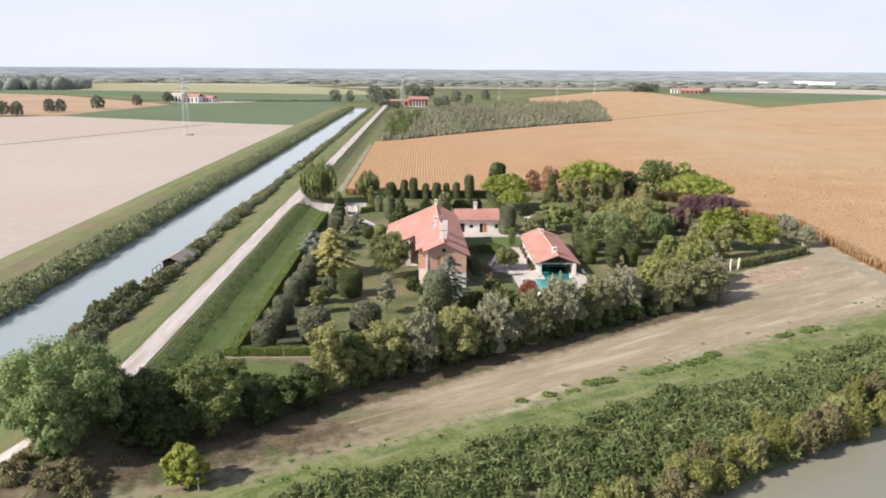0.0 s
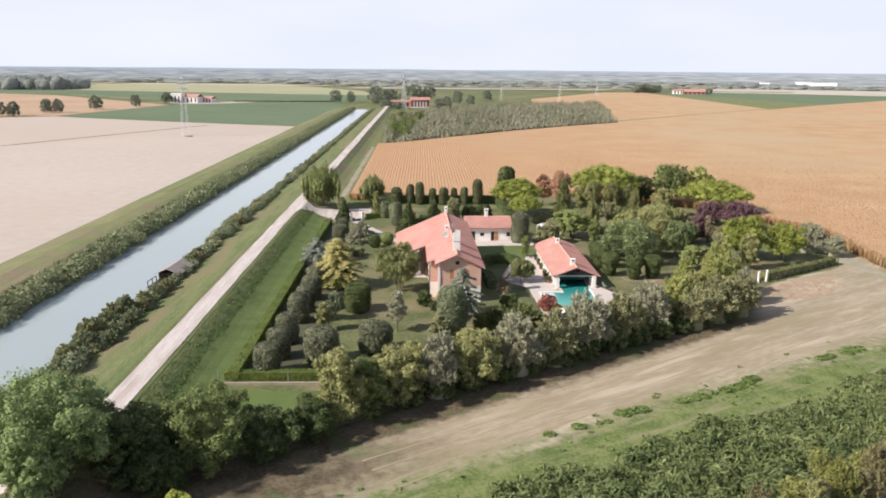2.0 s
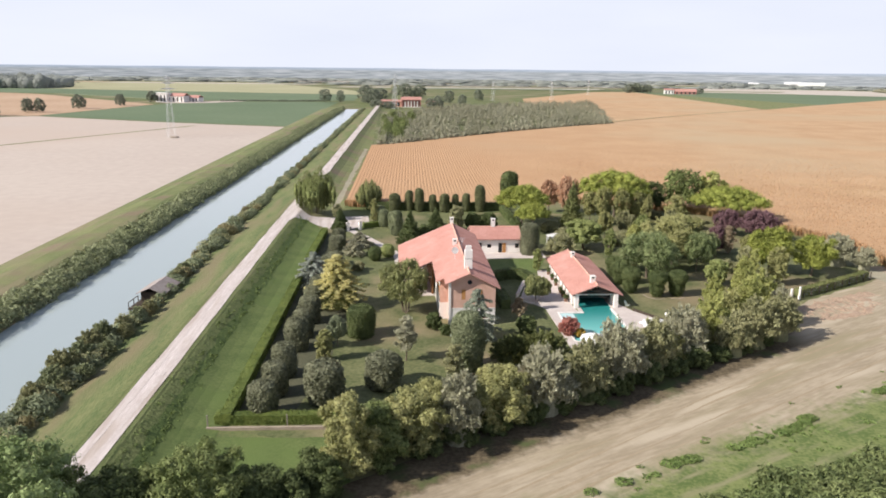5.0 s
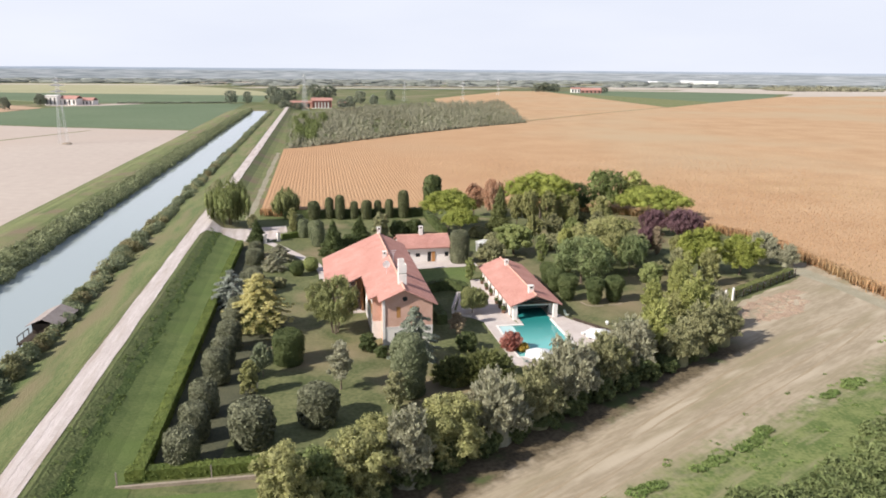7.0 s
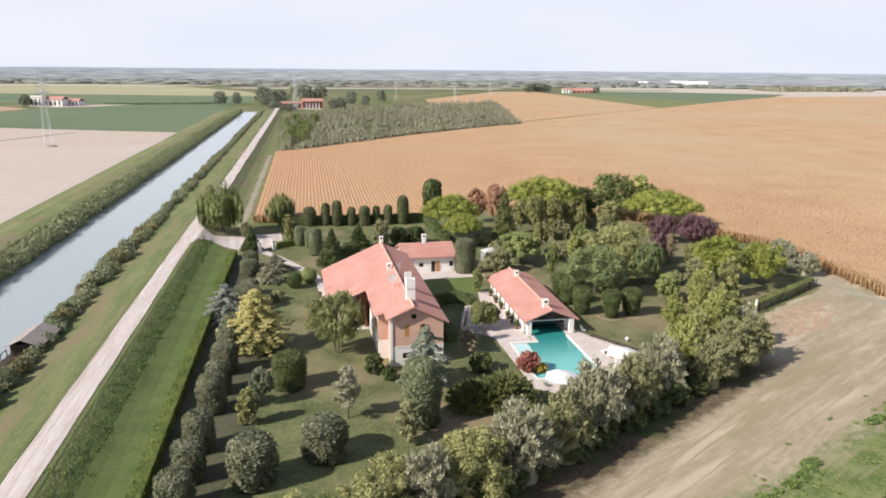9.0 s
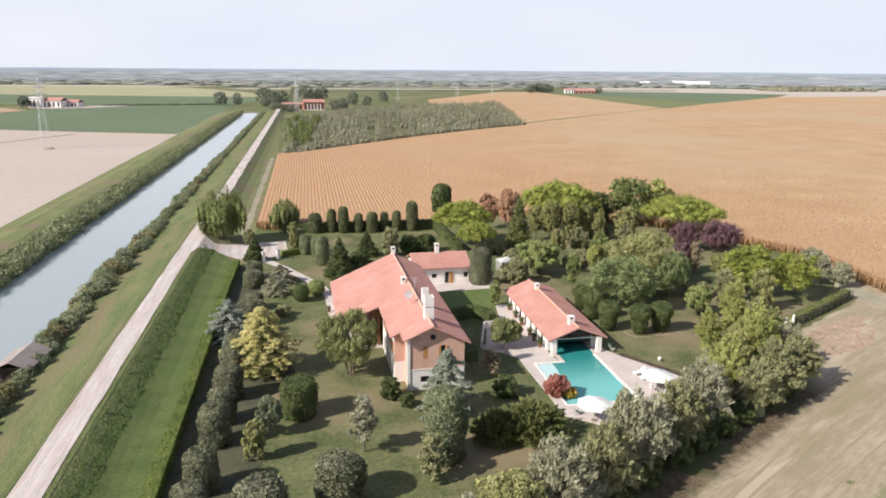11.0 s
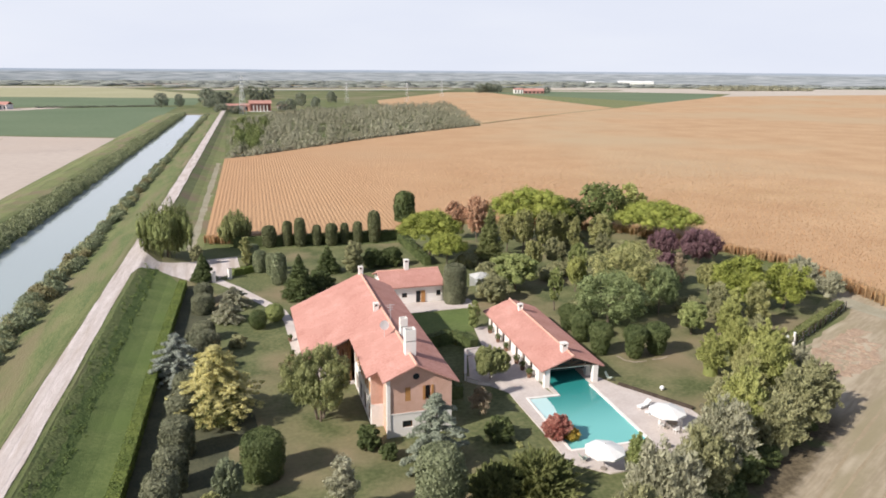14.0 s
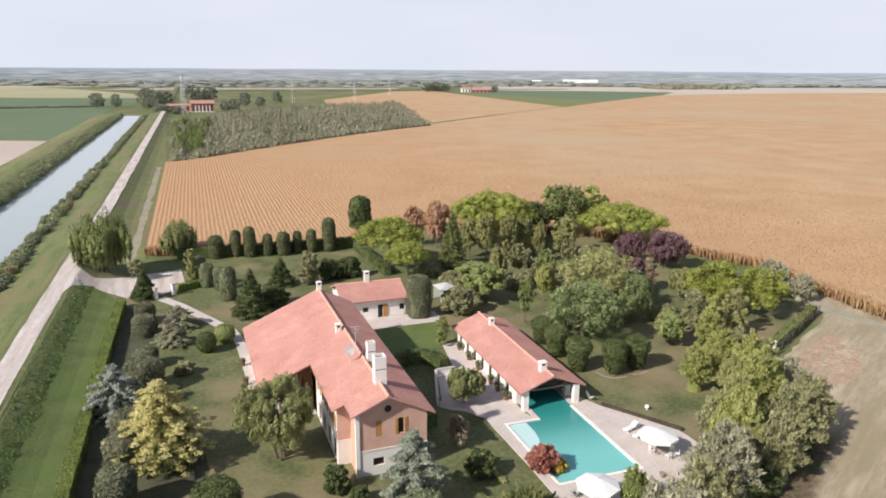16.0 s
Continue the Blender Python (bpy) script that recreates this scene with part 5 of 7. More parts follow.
# trees at the near corner
plant("corner_tree", "broad", L_ASH, -27.0, 62.8, 9.6, 11.0, "loose light green tree beside the road", "tree", variant=4)
plant("corner_tree", "shrub", L_ASH, -26.4, 60.2, 5.4, 5.6, "loose light green tree beside the road", "tree", variant=4)
plant("corner_tree", "broad", L_ASH, -31.6, 66.5, 7.0, 7.5, "loose light green tree beside the road", "tree", variant=4)
plant("corner_tree", "shrub", L_OAK, -14.8, 68.4, 7.8, 9.2, "dense dark green tree at the garden corner", "tree", variant=8)
plant("corner_tree", "shrub", L_DARK, -20.6, 66.4, 6.8, 7.8, "dense dark green shrub beside the road", "tree", variant=8)
plant("corner_tree", "shrub", L_OAK, -24.4, 66.4, 5.6, 6.5, "green leafy shrub beside the road", "tree", variant=8)
plant("corner_tree", "shrub", L_DARK, -17.6, 64.2, 4.2, 5.0, "low dark shrub at the garden corner", "tree", variant=8)
plant("corner_tree", "shrub", L_DARK, -9.6, 70.6, 5.0, 6.5, "dense dark shrub at the garden corner", "tree", variant=8)
plant("corner_tree", "shrub", L_DARK, -5.6, 73.6, 4.4, 5.5, "dense dark shrub at the garden corner", "tree", variant=8)
brush = []
for k in range(46):
    x, y = g0.uniform(-30, -21), g0.uniform(54, 60.5)
    s = g0.uniform(0.25, 0.7)
    brush.append((x, y, height(x, y) + s * 0.5, s, s, s * 0.9))
marker = thing("marker_post", -12.5, 56.4, 0.05, 0, "slim white marker post on the verge", "post")
part("post", tube(B(), (0, 0, 0), (0, 0, 1.3), 0.05, 0.045), M_WHITE, marker)
part("cap", tube(B(), (0, 0, 1.303), (0, 0, 1.37), 0.07, 0.05), M_WHITE, marker)
plant("yellow_bush", "shrub", L_LIME, -14.0, 57.6, 3.8, 3.8, "bright yellow-green young tree on the verge", "bush", variant=9)

# ---- hedges ----
hedge("long_hedge", [(-17.2, 87.4), (-17.2, 110), (-17.2, 135), (-17.2, 158), (-17.0, 179)], 1.3, 1.4, L_HEDGE, "long clipped hedge along the lawn strip", 60, 0.12, seed=3)
hedge("front_hedge", [(-18.4, 88.0), (-10, 88.0), (-4, 88.2)], 1.2, 1.2, L_HEDGE, "clipped hedge behind the low front wall", 70, 0.12, seed=4)
hedge("back_hedge", [(-9, 207.2), (8, 207.0), (27, 206.6)], 1.3, 2.2, L_DARK, "dark hedge before the maize field", 14, 0.26, seed=5)
hedge("side_hedge", [(27.2, 205), (28.4, 183)], 1.4, 1.9, L_DARK, "dark hedge beside a pale path", 14, 0.26, seed=6)
hedge("court_hedge", [(17.2, 139.6), (18.4, 141.0), (20.2, 142.2), (22.3, 142.4), (23.7, 141.0), (24.2, 138.4)], 1.3, 1.9, L_DARK, "dark curved hedge round the court", 30, 0.2, seed=7)
hedge("court_hedge", [(17.0, 137.6), (17.6, 130.5), (18.0, 125.0)], 1.6, 1.7, L_DARK, "dark hedge beside the house", 26, 0.2, seed=8)
hedge("drive_hedge", [(-8.6, 184.5), (-4.0, 186.8)], 1.2, 1.3, L_HEDGE, "short clipped hedge at the gate", 22, 0.22, seed=9)
hedge("fence_hedge", [(69.0, 130.6), (78.0, 135.6), (88.0, 141.6)], 1.2, 1.5, L_YEWMASS, "low dark hedge along the wire fence", 20, 0.24, seed=10)
hedge("pool_hedge", [(20.4, 118.2), (21.4, 112.6)], 0.5, 0.3, L_OLIVE, "low planted edge of the terrace", 20, 0.16, seed=12)

# ---- banks, reeds and woods that nobody could count ----
g = random.Random(21)


def mass(name, spots, leaf, label, category, per, size, seed, cap, aspect=1.3, core=0.6):
    me = cards_mesh(name, spots, per, size, leaf, seed, aspect, 0.7, core, 0.0, cap)
    return tagged(new(name, me), label, category, kind="stuff")


near_bank, near_bank_b, near_bank_c = [], [], []
y = 60.0
while y < 660:
    for k in range(2):
        s = g.uniform(0.7, 1.5) * (0.7 if y < 84 else 0.9 if y < 180 else 0.72) * (1 + 0.3 * noise.noise((y * 0.09, 1.5, 0)))
        x = g.uniform(-40.4, -37.2) if y > 120 else g.uniform(-39.9, -36.9)
        if 123 < y < 138:
            s, x = s * 0.8, g.uniform(-38.0, -36.8)
        sp = (x, y + g.uniform(-1, 1), height(x, y) + s * 0.55, s * 1.1, s * 1.1, s * g.uniform(0.8, 1.2))
        pick = g.random()
        (near_bank if pick < 0.62 else near_bank_b if pick < 0.93 else near_bank_c).append(sp)
    y += 0.95 if y < 220 else 1.4
for k, (x, y, h, w) in enumerate([(-39.4, 110.5, 3.5, 3.8), (-39.6, 106.8, 3.9, 4.2), (-39.1, 103.0, 3.6, 4.0), (-39.6, 99.4, 4.2, 4.6), (-39.0, 95.8, 3.4, 4.0), (-39.4, 92.0, 3.2, 3.8), (-38.4, 88.6, 2.6, 3.4), (-38.0, 114.0, 2.6, 3.0), (-37.4, 118.0, 2.4, 3.2), (-36.9, 121.6, 2.2, 3.0), (-36.6, 105.0, 2.2, 3.0), (-36.8, 111.5, 2.2, 3.0), (-36.4, 98.0, 2.0, 2.8), (-38.2, 139.5, 2.4, 3.2), (-38.6, 144.0, 2.4, 3.2)]):
    plant("bank_willow", "plume", (L_BANKREED, L_GREY)[k % 2], x, y, h, w, "grey-green feathery willow shrub on the canal bank", "bush", "bank willows", 3)
mass("canal_bank_shrubs", near_bank, L_BANKGREY, "grey feathery shrubs along the canal bank", "shrubs", 26, 0.25, 31, 76000, 3.0, 0.5)
mass("canal_bank_bushes", near_bank_b, L_GREY, "grey-green shrubs along the canal bank", "shrubs", 22, 0.25, 32, 24000, 2.4, 0.5)
mass("canal_bank_dry_shrubs", near_bank_c, L_DRYREED, "brownish dry shrubs along the canal bank", "shrubs", 22, 0.25, 34, 24000, 2.6, 0.4)
far_bank = []
y = 60.0
while y < 680:
    for k in range(4):
        s = g.uniform(0.7, 1.4) * (1.0, 0.9, 0.7, 0.45)[k]
        x = -57.3 - k * 1.4 + g.uniform(-0.7, 0.7)
        far_bank.append((x, y + g.uniform(-1, 1), height(x, y) + s * 0.6, s * 1.1, s * 1.2, s * g.uniform(0.8, 1.1)))
    y += 1.5 if y < 300 else 2.4
mass("far_bank_reeds", far_bank, L_BANKREED, "dense grey-green reeds along the far canal bank", "reeds", 14, 0.34, 33, 62000, 2.4, 0.5)

WOOD = [(-13, 357), (-5, 362), (24, 395), (60, 434), (101, 472), (141, 505), (170, 640), (200, 800), (120, 760), (40, 700), (-18, 560)]
wood, wood_dark = [], []
while len(wood) < 2600:
    x, y = g.uniform(-18, 200), g.uniform(357, 800)
    if inside((x, y), WOOD):
        s = g.choice((0.8, 1.2, 1.6, 2.2)) * g.uniform(0.85, 1.2)
        tall = g.random() < 0.3 - (x + 18) / 90
        s *= 1.35 if tall else 1
        (wood_dark if tall else wood).append((x, y, s * 0.9, s * 0.9, s * 0.9, s * g.uniform(1.0, 1.6)))
for a, b in zip(WOOD[:5], WOOD[1:6]):
    n = int(math.hypot(b[0] - a[0], b[1] - a[1]) / 1.8)
    for k in range(n):
        s = g.uniform(1.6, 3.0)
        wood.append((a[0] + (b[0] - a[0]) * k / n + g.uniform(-1, 1), a[1] + (b[1] - a[1]) * k / n + 1.5 + g.uniform(-1, 1), s * 0.8, s, s, s))
mass("scrub_wood", wood, L_WOOD, "low grey-olive scrub wood beyond the maize", "wood", 5.0, 0.42, 35, 105000, 1.8, 0.5)
mass("scrub_wood_trees", wood_dark, L_OAK, "greener trees at the edge of the scrub wood", "wood", 6, 0.5, 36, 24000)

# reeds and weeds before the river
reed_a, reed_b = [], []
while len(reed_a) < 1900:
    x, y = g.uniform(-14, 98), g.uniform(38, 112)
    d = river_side(x, y)
    edge = -18.6 + 0.082 * max(0.0, x) + 2.4 * noise.noise((x * 0.12, y * 0.12, 0))
    if edge < d < -0.6:
        s_ = g.uniform(0.35, 0.95) * (0.7 if d < edge + 2 else 1)
        (reed_a if g.random() < 0.8 else reed_b).append((x, y, height(x, y) + s_ * 0.6, s_ * 1.2, s_ * 1.2, s_))
mass("reed_bed", reed_a, L_REED, "dense leafy green reeds and weeds along the river", "reeds", 34, 0.24, 37, 105000, 4.2, 0.45)
mass("reed_bed_dark", reed_b, L_DARK, "darker leafy weeds among the reeds", "reeds", 30, 0.22, 38, 20000, 2.6, 0.5)
river_shrubs, river_yel = [], []
for k in range(38):
    t = -6 + k * 2.55 + g.uniform(-0.8, 0.8)
    d = -g.uniform(0.3, 3.4)
    x = 35.8 + (t - 35) * 0.87 + d * 0.49
    y = 56.9 + (t - 35) * 0.49 - d * 0.87
    s = g.uniform(1.1, 2.0)
    grp = river_shrubs if g.random() < 0.5 else river_yel
    for q in range(7):
        r = s * g.uniform(0.3, 0.55)
        grp.append((x + g.uniform(-0.7, 0.7) * s, y + g.uniform(-0.7, 0.7) * s, height(x, y) + s * g.uniform(0.3, 1.7), r, r, r * 1.5))
mass("river_shrubs", river_shrubs, L_DRYREED, "brownish dry shrubs at the water's edge", "shrubs", 60, 0.2, 41, 34000, 3.0, 0.5)
mass("river_bushes", river_yel, L_RIVERBUSH, "olive-yellow bushes at the water's edge", "shrubs", 60, 0.17, 42, 34000, 2.0, 0.55)
for k in range(18):
    t = -4 + k * 5.4 + g.uniform(-1.5, 1.5)
    d = -g.uniform(0.8, 3.0)
    x, y = 35.8 + (t - 35) * 0.87 + d * 0.49, 56.9 + (t - 35) * 0.49 - d * 0.87
    lf, lb = ((L_RIVERBUSH, "olive-yellow feathery bush"), (L_DRYREED, "brownish dry feathery bush"), (L_OLIVE, "olive-green feathery bush"))[k % 3]
    plant("river_bush", "plume", lf, x, y, g.uniform(2.6, 4.4), g.uniform(2.8, 4.0), lb + " at the water's edge", "bush", "river edge bushes", 8)
mass("roadside_brush", brush, L_DRYREED, "dry brownish brush beside the road bend", "shrubs", 40, 0.2, 46, 9000, 3.0, 0)
weeds = []
for cx, cy, n in [(28.8, 78.6, 7), (38.1, 82.4, 10), (44.5, 85.6, 14), (61.8, 95.0, 6), (66, 97.0, 6), (21, 74.5, 3)]:
    for k in range(n):
        s = g.uniform(0.25, 0.6)
        t = g.uniform(-3.2, 3.2)
        weeds.append((cx + t * 0.87, cy + t * 0.5 + g.uniform(-0.5, 0.5), 0.05 + s * 0.25, s * 1.5, s * 1.1, s * 0.5))
mass("weed_clumps", weeds, L_TUFT, "bright green weed clumps on the verge", "weeds", 60, 0.16, 43, 20000, 2.4, 0)
levee_weeds = []
for k in range(360):
    x, y = g.gauss(-24.3 if k % 3 == 0 else -22.8, 0.35), g.uniform(68, 190)
    s = g.uniform(0.12, 0.36)
    levee_weeds.append((x, y, height(x, y) + s * 0.05, s, s * 1.6, s * 0.25))
mass("levee_weeds", levee_weeds, L_WEED, "dark tufted weeds along the levee foot", "weeds", 34, 0.14, 44, 22000, 2.4, 0)
verge_tufts = []
while len(verge_tufts) < 170:
    t, d = g.uniform(-14, 105), g.uniform(-24.5, -14)
    x, y = 35.8 + (t - 35) * 0.87 + d * 0.49, 56.9 + (t - 35) * 0.49 - d * 0.87
    s = g.uniform(0.1, 0.28)
    if noise.noise((x * 0.15, y * 0.15, 4)) + g.uniform(-0.3, 0.3) > 0.05:
        verge_tufts.append((x, y, height(x, y) + s * 0.2, s * 1.4, s, s * 0.5))
mass("verge_tufts", verge_tufts, L_TUFT, "rough tufts of grass on the verge", "weeds", 30, 0.17, 45, 16000, 3.0, 0)
# far trees: single ones by the white farm, rows and woods far off
for x, y, h, w in [(-307, 550, 11.5, 11), (-297, 552, 11, 10), (-293, 592, 11, 10), (-285, 594, 11, 9), (-276.9, 643, 12, 12.5), (-260.7, 691, 11, 10), (-255.6, 758, 11.4, 11.5)]:
    plant("field_tree", "shrub", L_FIELDHAZE, x, y, h, w, "dark rounded tree standing along the field", "tree", "field edge trees", 7, z=0.05)
for x, y, h, w, lf in [(-87, 790, 14, 13, L_FIELDHAZE), (-71, 792, 13, 9, L_FIELDHAZE), (-46, 815, 18, 18, L_FIELDHAZE), (-36, 800, 15, 16, L_FIELDHAZE), (-30, 835, 14, 16, L_FIELDHAZE), (-3, 900, 18, 22, L_FIELDHAZE), (14, 905, 17, 18, L_FIELDHAZE), (-42, 775, 8, 12, L_FIELDHAZE),
                       (-28, 690, 8, 14, L_FIELDHAZE), (-16, 680, 7, 13, L_FIELDHAZE), (30, 720, 11, 11, L_FIELDHAZE), (44, 790, 14, 12, L_FIELDHAZE), (56, 760, 11, 10, L_FIELDHAZE), (22, 712, 9, 10, L_FIELDHAZE), (82, 860, 13, 12, L_FIELDHAZE),
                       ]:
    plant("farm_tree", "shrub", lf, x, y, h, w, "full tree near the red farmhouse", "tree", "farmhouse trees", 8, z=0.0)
for x, y, h, w in [(352, 1165, 15, 22), (366, 1172, 16, 22), (382, 1170, 14, 20), (455, 1140, 10, 14)]:
    plant("farm_tree", "shrub", L_FIELDHAZE, x, y, h, w, "dark tree beside the far farm", "tree", "far farm trees", 8, z=0.0)
for ax, ay, bx, by in ((-195, 792, -92, 806),):
    low = []
    n = int(math.hypot(bx - ax, by - ay) / 2)
    for k in range(n):
        s_ = g.uniform(0.8, 1.7)
        low.append((ax + (bx - ax) * k / n, ay + (by - ay) * k / n + g.uniform(-0.6, 0.6), s_ * 0.5, s_ * 1.5, s_, s_ * 0.8))
    mass("field_hedge", low, L_FIELDHAZE, "low dark hedge between two green fields", "hedge", 3, 0.6, 52, 4000)
far = []
for k in range(110):
    far.append((g.uniform(-760, -545), g.uniform(1130, 1210), 6, g.uniform(12, 20), g.uniform(12, 20), g.uniform(10, 15)))
for y0, x0, x1, n, hh in [(1500, -150, 420, 60, 4), (1640, -900, -250, 60, 6), (1700, -120, 600, 70, 6), (1560, 650, 1000, 60, 6), (1480, 380, 1100, 60, 4), (1800, -1000, 1000, 170, 5), (1880, -900, 900, 170, 6), (1950, -700, 700, 150, 6), (1600, -300, 500, 50, 4), (1440, 900, 1480, 80, 5), (1380, 1150, 1560, 60, 5), (1560, 700, 1350, 70, 5)]:
    for k in range(n):
        far.append((g.uniform(x0, x1), y0 + g.uniform(-30, 30) * (y0 / 2000), hh * 0.3, hh * g.uniform(2.5, 7.0), hh, hh * g.uniform(0.35, 0.75)))
mass("distant_woods", far, L_FARHAZE, "bands of distant woods and hedges on the plain", "wood", 0.35, 2.2, 51, 46000, 1.2, 0.95)

scrub = []
for k in range(150):
    s_ = g.uniform(3, 6)
    scrub.append((g.uniform(860, 1050), g.uniform(1230, 1350), s_ * 0.4, s_ * 2.2, s_ * 1.6, s_ * 0.9))
mass("far_scrub", scrub, L_WOOD, "brownish grey scrub wood beyond the white field", "wood", 0.8, 1.6, 53, 16000, 1.4, 0.8)

# plain backdrop: the plain beyond the fields, its haze painted in and glowing
def backdrop_material():
    m = bpy.data.materials.new("hazy_distance")
    m.use_nodes = True
    nt = m.node_tree
    b = nt.nodes["Principled BSDF"]
    geo = nt.nodes.new("ShaderNodeNewGeometry")
    mp = nt.nodes.new("ShaderNodeMapping")
    mp.inputs["Scale"].default_value = (0.02, 0.02, 0.8)
    n = nt.nodes.new("ShaderNodeTexNoise")
    n.inputs["Scale"].default_value, n.inputs["Detail"].default_value = 1.0, 5
    nt.links.new(geo.outputs["Position"], mp.inputs["Vector"])
    nt.links.new(mp.outputs["Vector"], n.inputs["Vector"])
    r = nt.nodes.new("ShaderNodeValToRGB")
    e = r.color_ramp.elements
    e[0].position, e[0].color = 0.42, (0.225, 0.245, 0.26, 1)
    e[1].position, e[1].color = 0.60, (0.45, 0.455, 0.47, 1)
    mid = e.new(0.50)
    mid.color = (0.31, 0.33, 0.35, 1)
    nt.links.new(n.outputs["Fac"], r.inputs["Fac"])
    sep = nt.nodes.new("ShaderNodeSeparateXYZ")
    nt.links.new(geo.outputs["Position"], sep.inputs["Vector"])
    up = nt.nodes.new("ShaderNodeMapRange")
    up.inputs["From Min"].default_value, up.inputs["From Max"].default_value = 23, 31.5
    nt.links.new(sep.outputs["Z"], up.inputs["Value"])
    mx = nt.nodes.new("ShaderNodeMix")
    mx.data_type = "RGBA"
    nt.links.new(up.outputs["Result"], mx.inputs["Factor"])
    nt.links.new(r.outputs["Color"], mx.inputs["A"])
    # painted haze, bluer towards the top edge
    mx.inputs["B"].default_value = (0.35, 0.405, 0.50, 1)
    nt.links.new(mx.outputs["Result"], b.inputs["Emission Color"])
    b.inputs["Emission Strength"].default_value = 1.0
    b.inputs["Base Color"].default_value = (0.05, 0.05, 0.05, 1)
    b.inputs["Roughness"].default_value = 1.0
    return m


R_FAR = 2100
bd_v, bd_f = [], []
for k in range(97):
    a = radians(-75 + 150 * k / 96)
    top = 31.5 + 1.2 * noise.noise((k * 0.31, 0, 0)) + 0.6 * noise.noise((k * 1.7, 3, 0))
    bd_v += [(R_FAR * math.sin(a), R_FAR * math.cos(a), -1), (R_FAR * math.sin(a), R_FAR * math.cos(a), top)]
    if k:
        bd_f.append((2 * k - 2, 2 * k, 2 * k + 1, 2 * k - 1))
tagged(new("backdrop", from_arrays("backdrop", bd_v, bd_f, backdrop_material())), "glowing backdrop painted as a hazy blue-grey plain", "backdrop", kind="structure")


# plain backdrop of bright haze low in the sky, all round
def haze_material():
    m = bpy.data.materials.new("bright_haze")
    m.use_nodes = True
    nt = m.node_tree
    nt.nodes.remove(nt.nodes["Principled BSDF"])
    out = nt.nodes["Material Output"]
    em, tr, mx = nt.nodes.new("ShaderNodeEmission"), nt.nodes.new("ShaderNodeBsdfTransparent"), nt.nodes.new("ShaderNodeMixShader")
    em.inputs["Strength"].default_value = 0.92
    geo, sep, up = nt.nodes.new("ShaderNodeNewGeometry"), nt.nodes.new("ShaderNodeSeparateXYZ"), nt.nodes.new("ShaderNodeMapRange")
    nt.links.new(geo.outputs["Position"], sep.inputs["Vector"])
    up.inputs["From Min"].default_value, up.inputs["From Max"].default_value = 700, 1900
    nt.links.new(sep.outputs["Z"], up.inputs["Value"])
    mp, n = nt.nodes.new("ShaderNodeMapping"), nt.nodes.new("ShaderNodeTexNoise")
    mp.inputs["Scale"].default_value = (0.0006, 0.0006, 0.003)
    n.inputs["Scale"].default_value, n.inputs["Detail"].default_value = 1.0, 4
    nt.links.new(geo.outputs["Position"], mp.inputs["Vector"])
    nt.links.new(mp.outputs["Vector"], n.inputs["Vector"])
    col = nt.nodes.new("ShaderNodeMix")
    col.data_type = "RGBA"
    nt.links.new(n.outputs["Fac"], col.inputs["Factor"])
    col.inputs["A"].default_value, col.inputs["B"].default_value = (0.69, 0.722, 0.833, 1), (0.822, 0.836, 0.89, 1)
    nt.links.new(col.outputs["Result"], em.inputs["Color"])
    nt.links.new(up.outputs["Result"], mx.inputs["Fac"])
    nt.links.new(em.outputs["Emission"], mx.inputs[1])
    nt.links.new(tr.outputs["BSDF"], mx.inputs[2])
    nt.links.new(mx.outputs["Shader"], out.inputs["Surface"])
    return m


hz_v, hz_f = [], []
for k in range(73):
    a = math.tau * k / 72
    hz_v += [(4700 * math.sin(a), 4700 * math.cos(a), -2), (4700 * math.sin(a), 4700 * math.cos(a), 1900)]
    if k:
        hz_f.append((2 * k - 2, 2 * k, 2 * k + 1, 2 * k - 1))
tagged(new("sky_backdrop", from_arrays("sky_backdrop", hz_v, hz_f, haze_material())), "pale lavender haze low in the sky", "backdrop", kind="structure")


# ---- buildings ----
def wall(name, parent, material, o, d, length, z0, z1, thick, openings=(), label=""):
    """A straight wall from o along the unit vector d, its thickness to the left of d; openings are (from, to, low, high) and go right through."""
    bm = B()
    d = Vector((d[0], d[1], 0)).normalized()
    s = Vector((-d.y, d.x, 0)) * thick
    us = sorted({0.0, length, *[v for q in openings for v in q[:2]]})
    zs = sorted({z0, z1, *[v for q in openings for v in q[2:]]})
    for u0, u1 in zip(us, us[1:]):
        run = None
        for w0, w1 in zip(zs, zs[1:]):
            um, zm = (u0 + u1) / 2, (w0 + w1) / 2
            if any(q[0] < um < q[1] and q[2] < zm < q[3] for q in openings):
                continue
            a, b = Vector((o[0], o[1], 0)) + d * u0, Vector((o[0], o[1], 0)) + d * u1
            prism(bm, [a + Vector((0, 0, w0)), b + Vector((0, 0, w0)), b + Vector((0, 0, w1)), a + Vector((0, 0, w1))], s)
    bmesh.ops.remove_doubles(bm, verts=bm.verts[:], dist=0.001)
    bmesh.ops.recalc_face_normals(bm, faces=bm.faces[:])
    return part(name, bm, material, parent, label)


